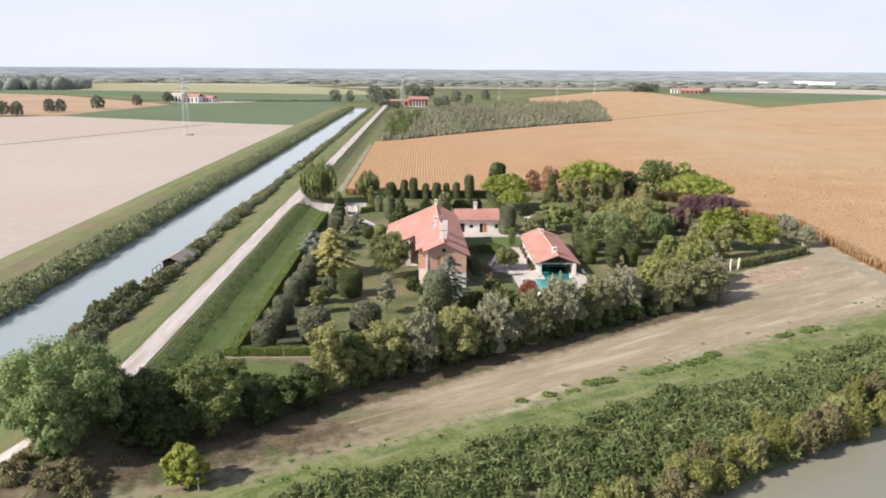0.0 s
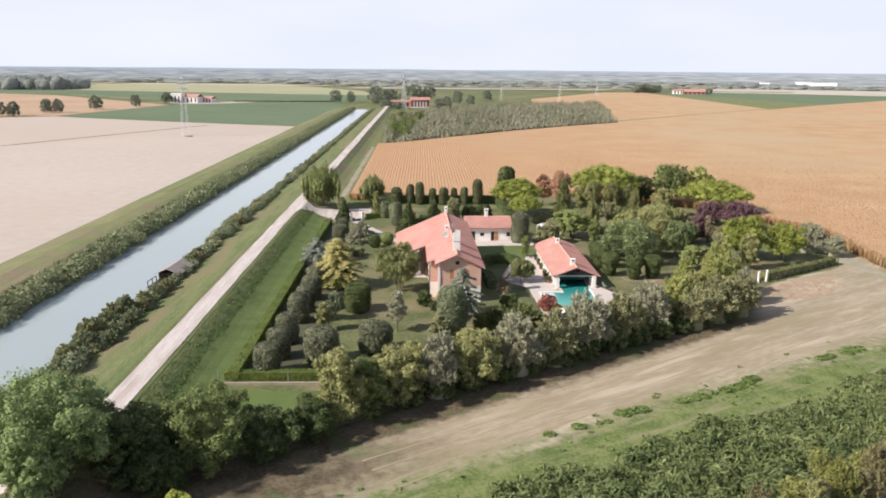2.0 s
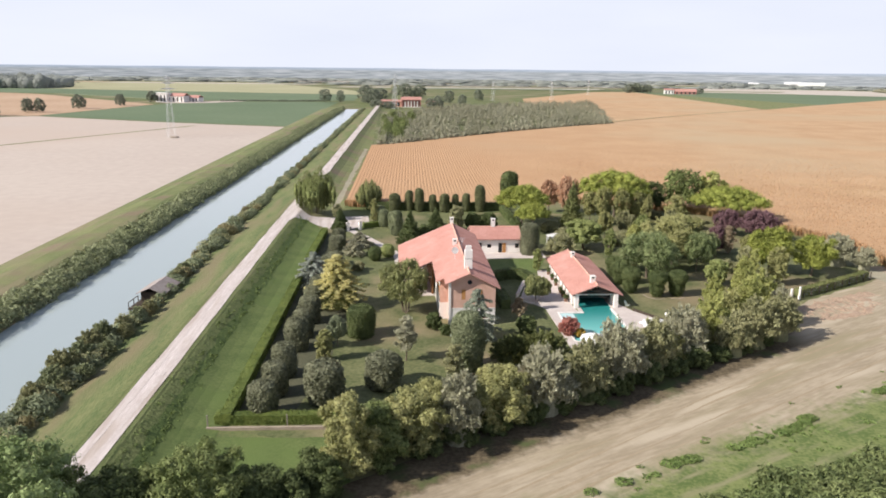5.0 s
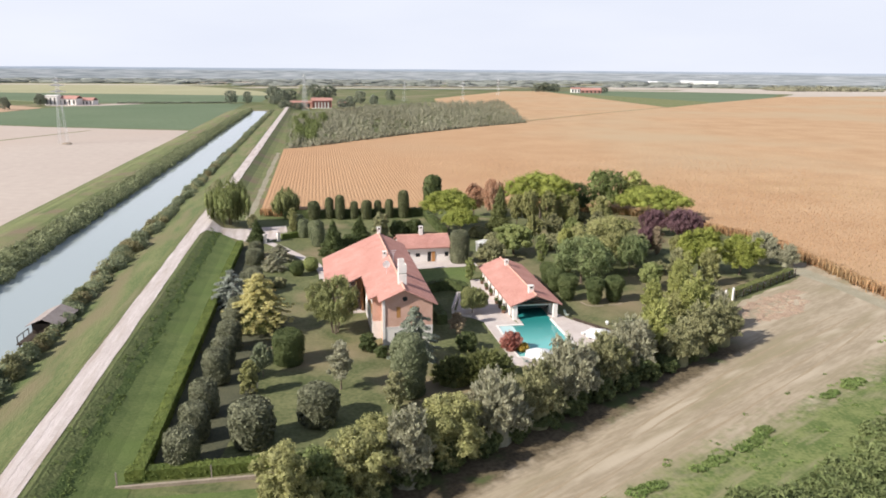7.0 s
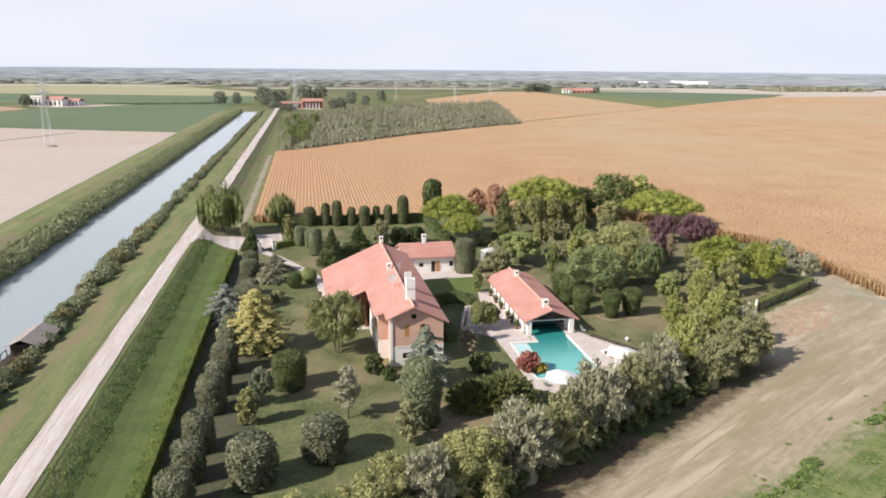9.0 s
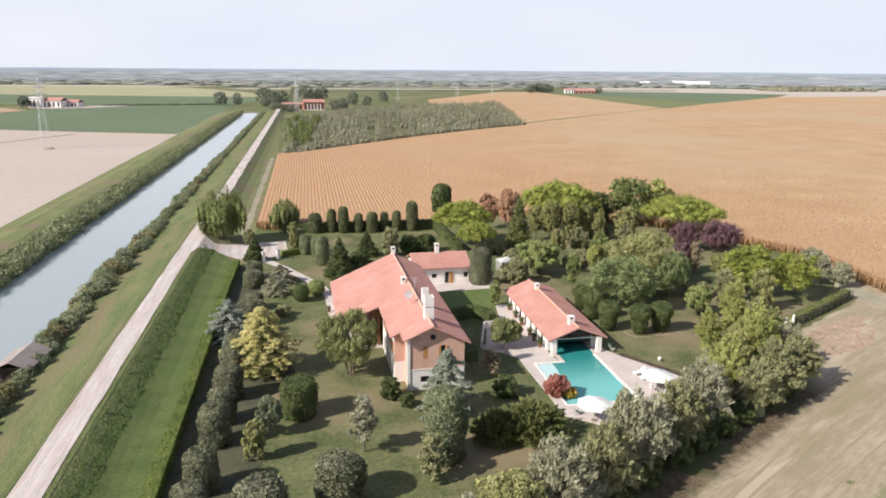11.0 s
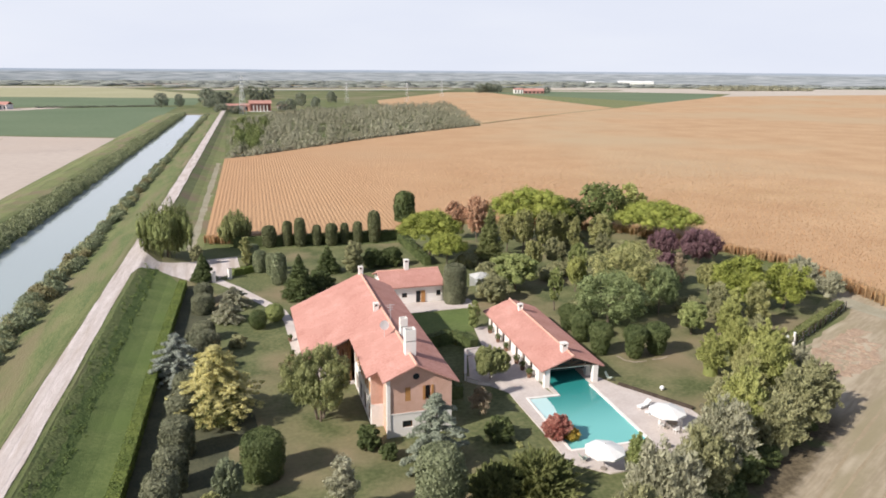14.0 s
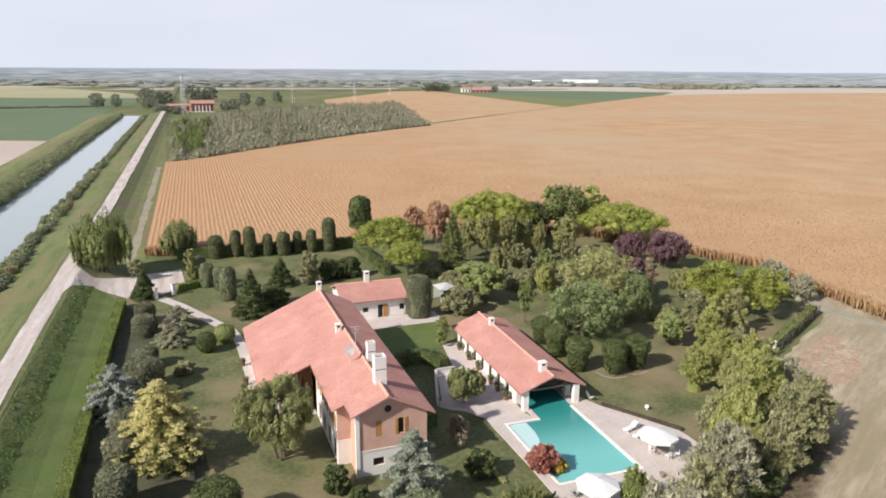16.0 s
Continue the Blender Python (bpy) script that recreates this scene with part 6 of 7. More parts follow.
def window(parent, o, d, u0, u1, z0, z1, thick, shutters=None, name="window"):
    """A window in a wall opening: frame, pane and, where given, open shutters of that material."""
    d = Vector((d[0], d[1], 0)).normalized()
    s = Vector((-d.y, d.x, 0))
    base = Vector((o[0], o[1], 0))
    bm = B()
    a, b = base + d * u0 + s * thick * 0.55, base + d * u1 + s * thick * 0.55
    up0, up1 = Vector((0, 0, z0)), Vector((0, 0, z1))
    prism(bm, [a + up0, b + up0, b + up1, a + up1], s * 0.02)
    pane = part(name, bm, M_GLASS, parent)
    bm = B()
    t = 0.07
    for p, q, l0, l1 in ((u0, u0 + t, z0, z1), (u1 - t, u1, z0, z1), (u0 + t, u1 - t, z0, z0 + t), (u0 + t, u1 - t, z1 - t, z1)):
        a, b = base + d * p + s * thick * 0.42, base + d * q + s * thick * 0.42
        prism(bm, [a + Vector((0, 0, l0)), b + Vector((0, 0, l0)), b + Vector((0, 0, l1)), a + Vector((0, 0, l1))], s * 0.08)
    bmesh.ops.recalc_face_normals(bm, faces=bm.faces[:])
    part("frame", bm, M_DOOR, pane)
    if shutters:
        w = (u1 - u0) * 0.5
        for p in (u0 - w, u1):
            bm = B()
            a, b = base + d * (p + 0.02) - s * 0.06, base + d * (p + w - 0.02) - s * 0.06
            prism(bm, [a + up0, b + up0, b + up1, a + up1], s * 0.05)
            bmesh.ops.recalc_face_normals(bm, faces=bm.faces[:])
            part("shutter", bm, shutters, pane)
    return pane


def tiled_slope(name, parent, y0, y1, ridge, eave_of, pitch_z, along="y", pitch=0.24, thick=0.16):
    """A roof slope: a slab with rounded tile ribs running from the ridge to the eave.
    ridge: cross coordinate of the ridge; eave_of(v): the eave's cross coordinate; pitch_z(c): height at a cross coordinate."""
    bm = B()
    n = int((y1 - y0) / pitch)

    def P(c, v, dz=0.0):
        return (c, v, pitch_z(c) + dz) if along == "y" else (v, c, pitch_z(c) + dz)

    for k in range(n):
        v0, v1 = y0 + (y1 - y0) * k / n, y0 + (y1 - y0) * (k + 1) / n
        vm = (v0 + v1) / 2
        e = eave_of(vm)
        rows = []
        for f, dz in ((0, 0), (0.22, 0.05), (0.5, 0.085), (0.78, 0.05), (1, 0)):
            v = v0 + (v1 - v0) * f
            rows.append([bm.verts.new(P(ridge + (e - ridge) * t, v, dz)) for t in (0, 0.5, 1)])
        for a, b in zip(rows, rows[1:]):
            for i in range(2):
                bm.faces.new((a[i], a[i + 1], b[i + 1], b[i]))
        low = [bm.verts.new(P(c, v, -thick)) for c, v in ((ridge, v0), (e, v0), (e, v1), (ridge, v1))]
        bm.faces.new(low)
        bm.faces.new((low[1], low[2], rows[-1][2], rows[0][2]))
        if k == 0:
            bm.faces.new((low[0], low[1], rows[0][2], rows[0][0]))
        if k == n - 1:
            bm.faces.new((low[2], low[3], rows[-1][0], rows[-1][2]))
        pe = eave_of(v0 - pitch * 0.5) if k else e
        if abs(pe - e) > 0.01 and k:
            q = [bm.verts.new(P(c, v0, dz)) for c, dz in ((pe, 0), (e, 0), (e, -thick), (pe, -thick))]
            bm.faces.new(q)
    bmesh.ops.remove_doubles(bm, verts=bm.verts[:], dist=0.002)
    bmesh.ops.recalc_face_normals(bm, faces=bm.faces[:])
    return part(name, bm, M_TILE, parent)


def plain_chimney(parent, x, y, z0, z1, w, d):
    """A tall square stack with a dark vent slit, open at the top."""
    zm = z0 + (z1 - z0) * 0.62
    ch = part("chimney", box(B(), x - w / 2, x + w / 2, y - d / 2, y + d / 2, z0, zm), M_WHITE, parent, "white plastered chimney with a vent slit")
    part("vent", box(B(), x - w * 0.45, x + w * 0.45, y - d * 0.45, y + d * 0.45, zm + 0.003, zm + 0.1), M_WOOD, ch, "dark vent slit")
    bm = B()
    for a, b, c, e in ((-0.5, 0.5, -0.5, -0.38), (-0.5, 0.5, 0.38, 0.5), (-0.5, -0.38, -0.377, 0.377), (0.38, 0.5, -0.377, 0.377)):
        box(bm, x + a * w, x + b * w, y + c * d, y + e * d, zm + 0.103, z1)
    part("crown", bm, M_WHITE, ch)
    part("flue", box(B(), x - w * 0.37, x + w * 0.37, y - d * 0.37, y + d * 0.37, zm + 0.103, z1 - 0.25), M_WOOD, ch)
    return ch


def chimney(parent, x, y, z0, z1, w, d, cap="grid"):
    bm = box(B(), x - w / 2, x + w / 2, y - d / 2, y + d / 2, z0, z1 - 0.45)
    ch = part("chimney", bm, M_WHITE, parent, "white plastered chimney")
    bm = B()
    for sx in (-1, 1):
        for sy in (-1, 1):
            box(bm, x + sx * w * 0.42 - 0.08, x + sx * w * 0.42 + 0.08, y + sy * d * 0.42 - 0.08, y + sy * d * 0.42 + 0.08, z1 - 0.447, z1 - 0.13)
    box(bm, x - w * 0.58, x + w * 0.58, y - d * 0.58, y + d * 0.58, z1 - 0.128, z1)
    part("cap", bm, M_WHITE, ch)
    part("flue", box(B(), x - w * 0.3, x + w * 0.3, y - d * 0.3, y + d * 0.3, z1 - 0.447, z1 - 0.25), M_WOOD, ch)
    return ch


def ridge_cap(parent, a, b, r=0.17):
    bm = tube(B(), a, b, r, r, 8)
    return part("ridge", bm, M_RIDGE, parent)


# the villa: brick gable, long ridge, roof sweeping low over the porch
villa = thing("villa", 12.0, 118.0, 0, 1.2, "brick and white plaster villa with clay tile roof", "house")
RX, RZ = -0.6, 8.3
PL, PR = 0.435, 0.50
left_z = lambda c: RZ - (RX - c) * PL
right_z = lambda c: RZ - (c - RX) * PR
EL, ER, EP = -5.4, 4.0, -11.0
tiled_slope("roof_left", villa, -0.7, 34.5, RX, lambda v: -4.2 if v < 2.3 else (EL if v < 14 else EP), left_z)
tiled_slope("roof_right", villa, -0.7, 34.5, RX, lambda v: ER, right_z)
ridge_cap(villa, (RX, -0.72, RZ + 0.02), (RX, 34.52, RZ + 0.02))
T = 0.35
zl, zr = left_z(-3.5) - 0.2, right_z(3.4) - 0.2
SPLIT = 2.7
ow = [(1.5, 2.6, 1.0, 1.8), (4.6, 5.7, 1.0, 1.8)]
wall("gable_base", villa, M_WHITE, (-3.5, 0), (1, 0), 6.9, 0, SPLIT, T, ow)
up_w = [(1.8, 2.4, 4.0, 5.6), (4.0, 4.6, 4.0, 5.6)]
wall("gable_wall", villa, M_BRICK, (-3.5, 0.03), (1, 0), 6.9, SPLIT, min(zl, zr), T, up_w)
for q in ow:
    window(villa, (-3.5, 0), (1, 0), *q, T)
window(villa, (-3.5, 0.03), (1, 0), *up_w[0], T)
part("closed_shutter", box(B(), -1.68, -1.12, 0.04, 0.08, 4.02, 5.58), M_SHUT, villa)
window(villa, (-3.5, 0.03), (1, 0), *up_w[1], T, M_SHUT)
zb = min(zl, zr)
bm = prism(B(), [(-3.5, 0.03, zb), (3.4, 0.03, zb), (3.4, 0.03, zr), (RX, 0.03, RZ - 0.22), (-3.5, 0.03, zl)], (0, T, 0))
bmesh.ops.recalc_face_normals(bm, faces=bm.faces[:])
part("gable_top", bm, M_BRICK, villa)
bm = B()
for k in range(20):
    a0, a1 = k * math.tau / 20, (k + 1) * math.tau / 20
    pts = [(-0.5 + r * math.cos(a), -0.02, 6.75 + r * math.sin(a)) for r, a in ((0.36, a0), (0.5, a0), (0.5, a1), (0.36, a1))]
    prism(bm, pts, (0, 0.1, 0))
bmesh.ops.recalc_face_normals(bm, faces=bm.faces[:])
rw = part("round_window", bm, M_BRICK, villa, "round brick-framed window")
bm = tube(B(), (-0.5, 0.0, 6.75), (-0.5, 0.025, 6.75), 0.36, 0.36, 20)
part("pane", bm, M_GLASS, rw)
part("corner_pilaster", box(B(), -3.66, -3.3, -0.1, 0.3, 0, zl), M_WHITE, villa)
part("plinth_band", box(B(), -3.29, 3.43, -0.045, 0.0, SPLIT - 0.1, SPLIT + 0.05), M_WHITE, villa)
# set-back left part of the front and the long left wall
zs_ = left_z(-4.8) - 0.2
wall("side_front_base", villa, M_WHITE, (-4.8, 2.8), (1, 0), 1.3, 0, SPLIT, T)
wall("side_front_wall", villa, M_BRICK, (-4.8, 2.83), (1, 0), 1.3, SPLIT, zs_, T)
op = [(1.2 + 2.6 * k, 2.6 + 2.6 * k, 0.05, 2.3) for k in range(4)]
op2 = [(1.4 + 2.6 * k, 2.4 + 2.6 * k, 3.6, 5.0) for k in range(4)]
wall("long_wall_base", villa, M_WHITE, (-4.8, 14.2), (0, -1), 11.05, 0, SPLIT, T, op)
wall("long_wall", villa, M_WHITE, (-4.77, 14.2), (0, -1), 11.02, SPLIT, zs_, T, op2)
for q in op:
    window(villa, (-4.8, 14.2), (0, -1), *q, T, None, "french_window")
for q in op2:
    window(villa, (-4.77, 14.2), (0, -1), *q, T, M_SHUT)
wall("gable_return", villa, M_BRICK, (-3.5, 2.82), (0, -1), 2.43, 0.0, zl, T)
zrr = right_z(3.4) - 0.2
opr = [(4 + 5 * k, 5 + 5 * k, 3.4, 4.8) for k in range(6)]
wall("right_wall", villa, M_WHITE, (3.4, 0.4), (0, 1), 33.6, 0, zrr, T, opr)
for q in opr:
    window(villa, (3.4, 0.4), (0, 1), *q, T, M_SHUT)
wall("back_wall", villa, M_WHITE, (3.04, 34.0), (-1, 0), 13.2, 0, 3.6, T)
bm = prism(B(), [(3.04, 34.0, 3.604), (3.04, 34.0, right_z(3.04) - 0.25), (RX, 34.0, RZ - 0.25), (-10.1, 34.0, left_z(-10.1) - 0.25)], (0, -T, 0))
bmesh.ops.recalc_face_normals(bm, faces=bm.faces[:])
part("back_gable", bm, M_WHITE, villa)
# inner wall behind the porch, porch posts, beams
# inner wall in brown, the low roof's shade put into its colour
wall("porch_inner_wall", villa, M_DOOR, (-5.4, 33.6), (0, -1), 18.5, 0, 5.6, T, [(3, 4.4, 0.05, 2.3), (8, 9.4, 0.05, 2.3), (13, 14.4, 0.05, 2.3)])
for k in range(6):
    y = 14.6 + k * 3.75
    part("porch_post", box(B(), -10.45, -9.95, y - 0.25, y + 0.25, 0, left_z(-10.45) - 0.2), M_WHITE, villa)
part("porch_low_wall", box(B(), -10.3, -10.1, 15.0, 33.0, 0, 0.9), M_WHITE, villa)
for yb in (14.25, 18.1, 22.0, 26, 30):
    bm = prism(B(), [(-10.7, yb, left_z(-10.7) - 0.42), (-5.5, yb, left_z(-5.5) - 0.42), (-5.5, yb, left_z(-5.5) - 0.18), (-10.7, yb, left_z(-10.7) - 0.18)], (0, 0.22, 0))
    bmesh.ops.recalc_face_normals(bm, faces=bm.faces[:])
    part("porch_beam", bm, M_WOOD, villa)
part("porch_tie_beam", box(B(), -10.4, -5.45, 14.3, 14.5, 3.2, 3.45), M_WOOD, villa)
for x in (-8.9, -7.4):
    part("porch_strut", box(B(), x - 0.08, x + 0.08, 14.32, 14.48, 3.452, left_z(x) - 0.43), M_WOOD, villa)
part("porch_floor", box(B(), -10.9, -4.82, 14.22, 33.6, -0.1, 0.12), M_STONE, villa)
# chimneys, dish, aerial
plain_chimney(villa, -0.5, 2.9, 7.4, 11.0, 1.15, 1.0)
plain_chimney(villa, 0.1, 8.6, 7.4, 10.2, 0.85, 0.8)
chimney(villa, RX, 34.0, 7.6, 9.5, 0.6, 0.6)
chimney(villa, -1.3, 18.2, 7.4, 9.0, 0.6, 0.6)
bm = B()
for k in range(16):
    pts = []
    for r, a in ((0, 0), (0.55, k * math.tau / 16), (0.55, (k + 1) * math.tau / 16)):
        pts.append(bm.verts.new((-2.0 + r * math.cos(a), 9.2 - 0.25 * r * r + 0.3 * r * math.sin(a), 9.3 + r * 0.95 * math.sin(a))))
    bm.faces.new(pts)
bmesh.ops.solidify(bm, geom=bm.faces[:], thickness=0.03)
dish = part("satellite_dish", bm, M_CLOTH, villa, "white satellite dish")
part("mast", tube(B(), (-2.0, 9.35, 7.6), (-2.0, 9.3, 9.2), 0.03, 0.03), M_METAL, dish)
aer = part("aerial", tube(B(), (-0.6, 12.5, 8.2), (-0.6, 12.5, 10.6), 0.03, 0.025), M_METAL, villa, "thin roof aerial")
for z, w in ((10.5, 0.5), (10.2, 0.4), (9.9, 0.3)):
    part("rod", box(B(), -0.6 - w, -0.6 + w, 12.48, 12.52, z - 0.02, z + 0.02), M_METAL, aer)

# the low wing behind
wing = thing("low_wing", 12.0, 118.0, 0, 1.2, "low white wing with clay tile roof and doors", "house")
WY, WE, WB = 46.9, 42.2, 51.6
wz = lambda c: 4.75 - abs(c - WY) * 0.36
tiled_slope("roof_front", wing, 4.2, 14.9, WY, lambda v: WE, wz, "x")
tiled_slope("roof_back", wing, 4.2, 14.9, WY, lambda v: WB, wz, "x")
ridge_cap(wing, (4.2, WY, 4.77), (14.9, WY, 4.77), 0.15)
wo = [(0.7, 1.9, 0.05, 2.2), (3.0, 3.9, 1.1, 1.9), (5.4, 6.2, 0.05, 2.15), (8.9, 9.8, 1.0, 2.0)]
wall("front_wall", wing, M_WHITE, (4.6, 42.8), (1, 0), 10.0, 0, wz(42.8) - 0.2, 0.3, wo)
window(wing, (4.6, 42.8), (1, 0), *wo[1], 0.3)
window(wing, (4.6, 42.8), (1, 0), *wo[3], 0.3)
window(wing, (4.6, 42.8), (1, 0), *wo[0], 0.3, None, "glass_door")
window(wing, (4.6, 42.8), (1, 0), *wo[2], 0.3, None, "glass_door")
part("door", box(B(), 10.82, 11.55, 42.7, 42.75, 0.05, 2.15), M_SHUT, wing, "orange-brown wooden door leaf")
wall("end_wall", wing, M_WHITE, (14.6, 42.8), (0, 1), 8.2, 0, wz(42.8) - 0.2, 0.3)
bm = prism(B(), [(14.6, 42.8, wz(42.8) - 0.196), (14.6, 51.0, wz(51.0) - 0.196), (14.6, WY, 4.5)], (-0.3, 0, 0))
bmesh.ops.recalc_face_normals(bm, faces=bm.faces[:])
part("end_gable", bm, M_WHITE, wing)
wall("back_wall", wing, M_WHITE, (14.3, 51.0), (-1, 0), 9.7, 0, wz(51.0) - 0.2, 0.3)
wall("near_end_wall", wing, M_WHITE, (4.9, 50.7), (0, -1), 7.6, 0, wz(42.8) - 0.2, 0.3)
chimney(wing, 9.3, 47.0, 4.2, 6.5, 0.75, 0.75)
sheet("wing_terrace", [(16.5, 156.0), (30.5, 156.6), (30.3, 161.0), (16.3, 160.9)], 0.1, M_STONE, "pale stone terrace before the wing", "pavement", 0.12)
sheet("court_lawn", [(17.5, 146.5), (26.8, 146.0), (30.2, 156.4), (17.0, 155.8)], 0.075, M_LAWN, "green lawn court behind the house", "ground")

# the pool house
ph = thing("pool_house", 0, 0, 0, 0, "low open-fronted pool house with clay tile roof", "house")
PX, PY0, PY1 = 32.75, 125.0, 148.0
PLX, PRX = 28.6, 36.95
pz = lambda c: 4.0 - abs(c - PX) * 0.385
tiled_slope("roof_left", ph, PY0, PY1, PX, lambda v: PLX, pz)
tiled_slope("roof_right", ph, PY0, PY1, PX, lambda v: PRX, pz)
ridge_cap(ph, (PX, PY0 - 0.02, 4.02), (PX, PY1 + 0.02, 4.02), 0.15)
eh = pz(29.3) - 0.2
po = [(0.9 + 2.65 * k, 1.9 + 2.65 * k, 0.05, 2.0) for k in range(7)]
wall("left_wall", ph, M_WHITE, (29.25, 147.3), (0, -1), 19.3, 0, eh, 0.3, po)
for q in po:
    window(ph, (29.25, 147.3), (0, -1), *q, 0.3, None, "glass_door")
wall("right_wall", ph, M_WHITE, (36.25, 128.0), (0, 1), 19.3, 0, eh, 0.3)
wall("back_wall", ph, M_WHITE, (35.95, 147.3), (-1, 0), 6.4, 0, eh, 0.3)
bm = prism(B(), [(29.3, 147.3, eh + 0.003), (36.2, 147.3, eh + 0.003), (PX, 147.3, 3.75)], (0, -0.3, 0))
bmesh.ops.recalc_face_normals(bm, faces=bm.faces[:])
part("back_gable", bm, M_WHITE, ph)
for x in (29.5, 35.95):
    for y in (125.55, 127.6):
        part("pillar", box(B(), x - 0.32, x + 0.32, y - 0.32, y + 0.32, 0, eh - 0.05), M_WHITE, ph, "white plaster pillar")
part("tie_beam", box(B(), 29.1, 36.4, 125.45, 125.7, eh - 0.04, eh + 0.16), M_WOOD, ph)
part("king_post", box(B(), PX - 0.1, PX + 0.1, 125.48, 125.67, eh + 0.165, 3.75), M_WOOD, ph)
for sgn in (-1, 1):
    bm = prism(B(), [(PX + sgn * 0.12, 125.5, 3.0), (PX + sgn * 0.12, 125.5, 2.75), (PX + sgn * 1.6, 125.5, 3.1), (PX + sgn * 1.6, 125.5, 3.3)], (0, 0.15, 0))
    bmesh.ops.recalc_face_normals(bm, faces=bm.faces[:])
    part("strut", bm, M_WOOD, ph)
    bm = prism(B(), [(PX, 125.4, 3.8), (PX, 125.4, 3.55), (PX + sgn * 4.0, 125.4, pz(PX + 4.0) - 0.42), (PX + sgn * 4.0, 125.4, pz(PX + 4.0) - 0.18)], (0, 0.2, 0))
    bmesh.ops.recalc_face_normals(bm, faces=bm.faces[:])
    part("rafter", bm, M_WOOD, ph)
part("roller_blind_box", tube(B(), (29.85, 126.3, 2.1), (35.6, 126.3, 2.1), 0.14, 0.14, 10), M_CLOTH, ph, "white rolled-up blind")
part("glass_partition", box(B(), 29.85, 35.6, 127.7, 127.75, 1.0, eh), M_GLASS, ph, "dark glass partition")
chimney(ph, 32.4, 127.2, 3.5, 5.0, 0.75, 0.75)
chimney(ph, 32.6, 143.0, 3.5, 4.9, 0.6, 0.6)
sheet("pool_terrace_paving", [(24.5, 123.2), (24.5, 125.1), (23.0, 127.3), (21.9, 128.0), (21.0, 129.8), (23.1, 137.6), (25.6, 137.8), (27.0, 147.5), (29.2, 147.5), (29.2, 125.2), (29.6, 123.2)], 0.1, M_STONE, "pale stone terrace along the pool house", "pavement", 0.12)

# pool and deck
deck = [(24.5, 123.2), (29.6, 123.2), (29.6, 132), (30.2, 132), (30.2, 122.8), (26.2, 122.8), (26.2, 110.9), (34.9, 110.9), (35.3, 132), (35.9, 132), (37.0, 126.6), (38.2, 123.7), (40.1, 120.9), (43.3, 115.8), (43.6, 112.0), (41.0, 109.0), (36.0, 106.2), (28.0, 105.9), (24.9, 108.6), (24.8, 114.8)]
sheet("pool_deck", deck, 0.16, M_STONE, "pale stone pool deck", "pavement", 0.2)
sheet("pool_water", [(26.2, 110.9), (34.9, 110.9), (35.3, 132), (30.2, 132), (30.2, 122.8), (26.2, 122.8)], 0.07, M_POOL, "turquoise swimming pool water", "water")
bm = B()
steps = [(26.22, 122.78), (26.22, 117.0), (27.0, 117.3), (27.6, 117.9), (28.1, 119.0), (28.35, 120.4), (28.4, 121.6), (28.35, 122.78)]
bm.faces.new([bm.verts.new((x, y, 0.085)) for x, y in steps])
part("pool_steps_water", bm, M_SHALLOW, None)
tagged(bpy.data.objects["pool_steps_water"], "pale shallow corner of the pool with a curved edge", "water", kind="structure")
for nm, q in (("pool_rim", (34.9, 35.25, 110.6, 124.8)), ("pool_rim", (26.0, 34.896, 110.6, 110.9)), ("pool_rim", (25.9, 26.2, 110.9, 122.8)), ("pool_rim", (25.9, 30.15, 122.804, 123.15))):
    o = part(nm, box(B(), q[0], q[1], q[2], q[3], 0.02, 0.2), M_WHITE, None)
    tagged(o, "white stone rim of the pool", "pool", kind="structure")
kerb = thing("timber_edging", 0, 0, 0, 0, "dark timber edging between deck and lawn", "edging")
for k in range(4):
    a, b = Vector((38.3, 123.7)), Vector((43.5, 115.7))
    p, q = a.lerp(b, k / 4), a.lerp(b, (k + 0.97) / 4)
    s = Vector((b.y - a.y, -(b.x - a.x))).normalized() * 0.25
    bm = prism(B(), [(p.x, p.y, 0.02), (q.x, q.y, 0.02), (q.x, q.y, 0.5), (p.x, p.y, 0.5)], (s.x * -1, s.y * -1, 0))
    bmesh.ops.recalc_face_normals(bm, faces=bm.faces[:])
    part("plank", bm, M_WOOD, kerb)


def parasol(x, y, r, h, label):
    o = thing("parasol", x, y, 0.16, 0, label, "parasol", "poolside parasols")
    part("pole", tube(B(), (0, 0, 0), (0, 0, h + 0.1), 0.035, 0.03), M_GREYWOOD, o)
    part("base", tube(B(), (0, 0, 0), (0, 0, 0.12), 0.35, 0.3, 12), M_GREYWOOD, o)
    bm = B()
    n = 8
    top = bm.verts.new((0, 0, h))
    mid = [bm.verts.new((r * 0.5 * math.cos(k * math.tau / n), r * 0.5 * math.sin(k * math.tau / n), h - 0.28)) for k in range(n)]
    rim = [bm.verts.new((r * math.cos(k * math.tau / n), r * math.sin(k * math.tau / n), h - 0.62)) for k in range(n)]
    val = [bm.verts.new((r * 1.01 * math.cos(k * math.tau / n), r * 1.01 * math.sin(k * math.tau / n), h - 0.82)) for k in range(n)]
    for k in range(n):
        j = (k + 1) % n
        bm.faces.new((top, mid[k], mid[j]))
        bm.faces.new((mid[k], rim[k], rim[j], mid[j]))
        bm.faces.new((rim[k], val[k], val[j], rim[j]))
    can = part("canopy", bm, M_CLOTH, o)
    for k in range(n):
        part("rib", tube(B(), (0, 0, h - 0.06), (r * 0.97 * math.cos(k * math.tau / n), r * 0.97 * math.sin(k * math.tau / n), h - 0.66), 0.012, 0.012, 4), M_GREYWOOD, can)
    return o


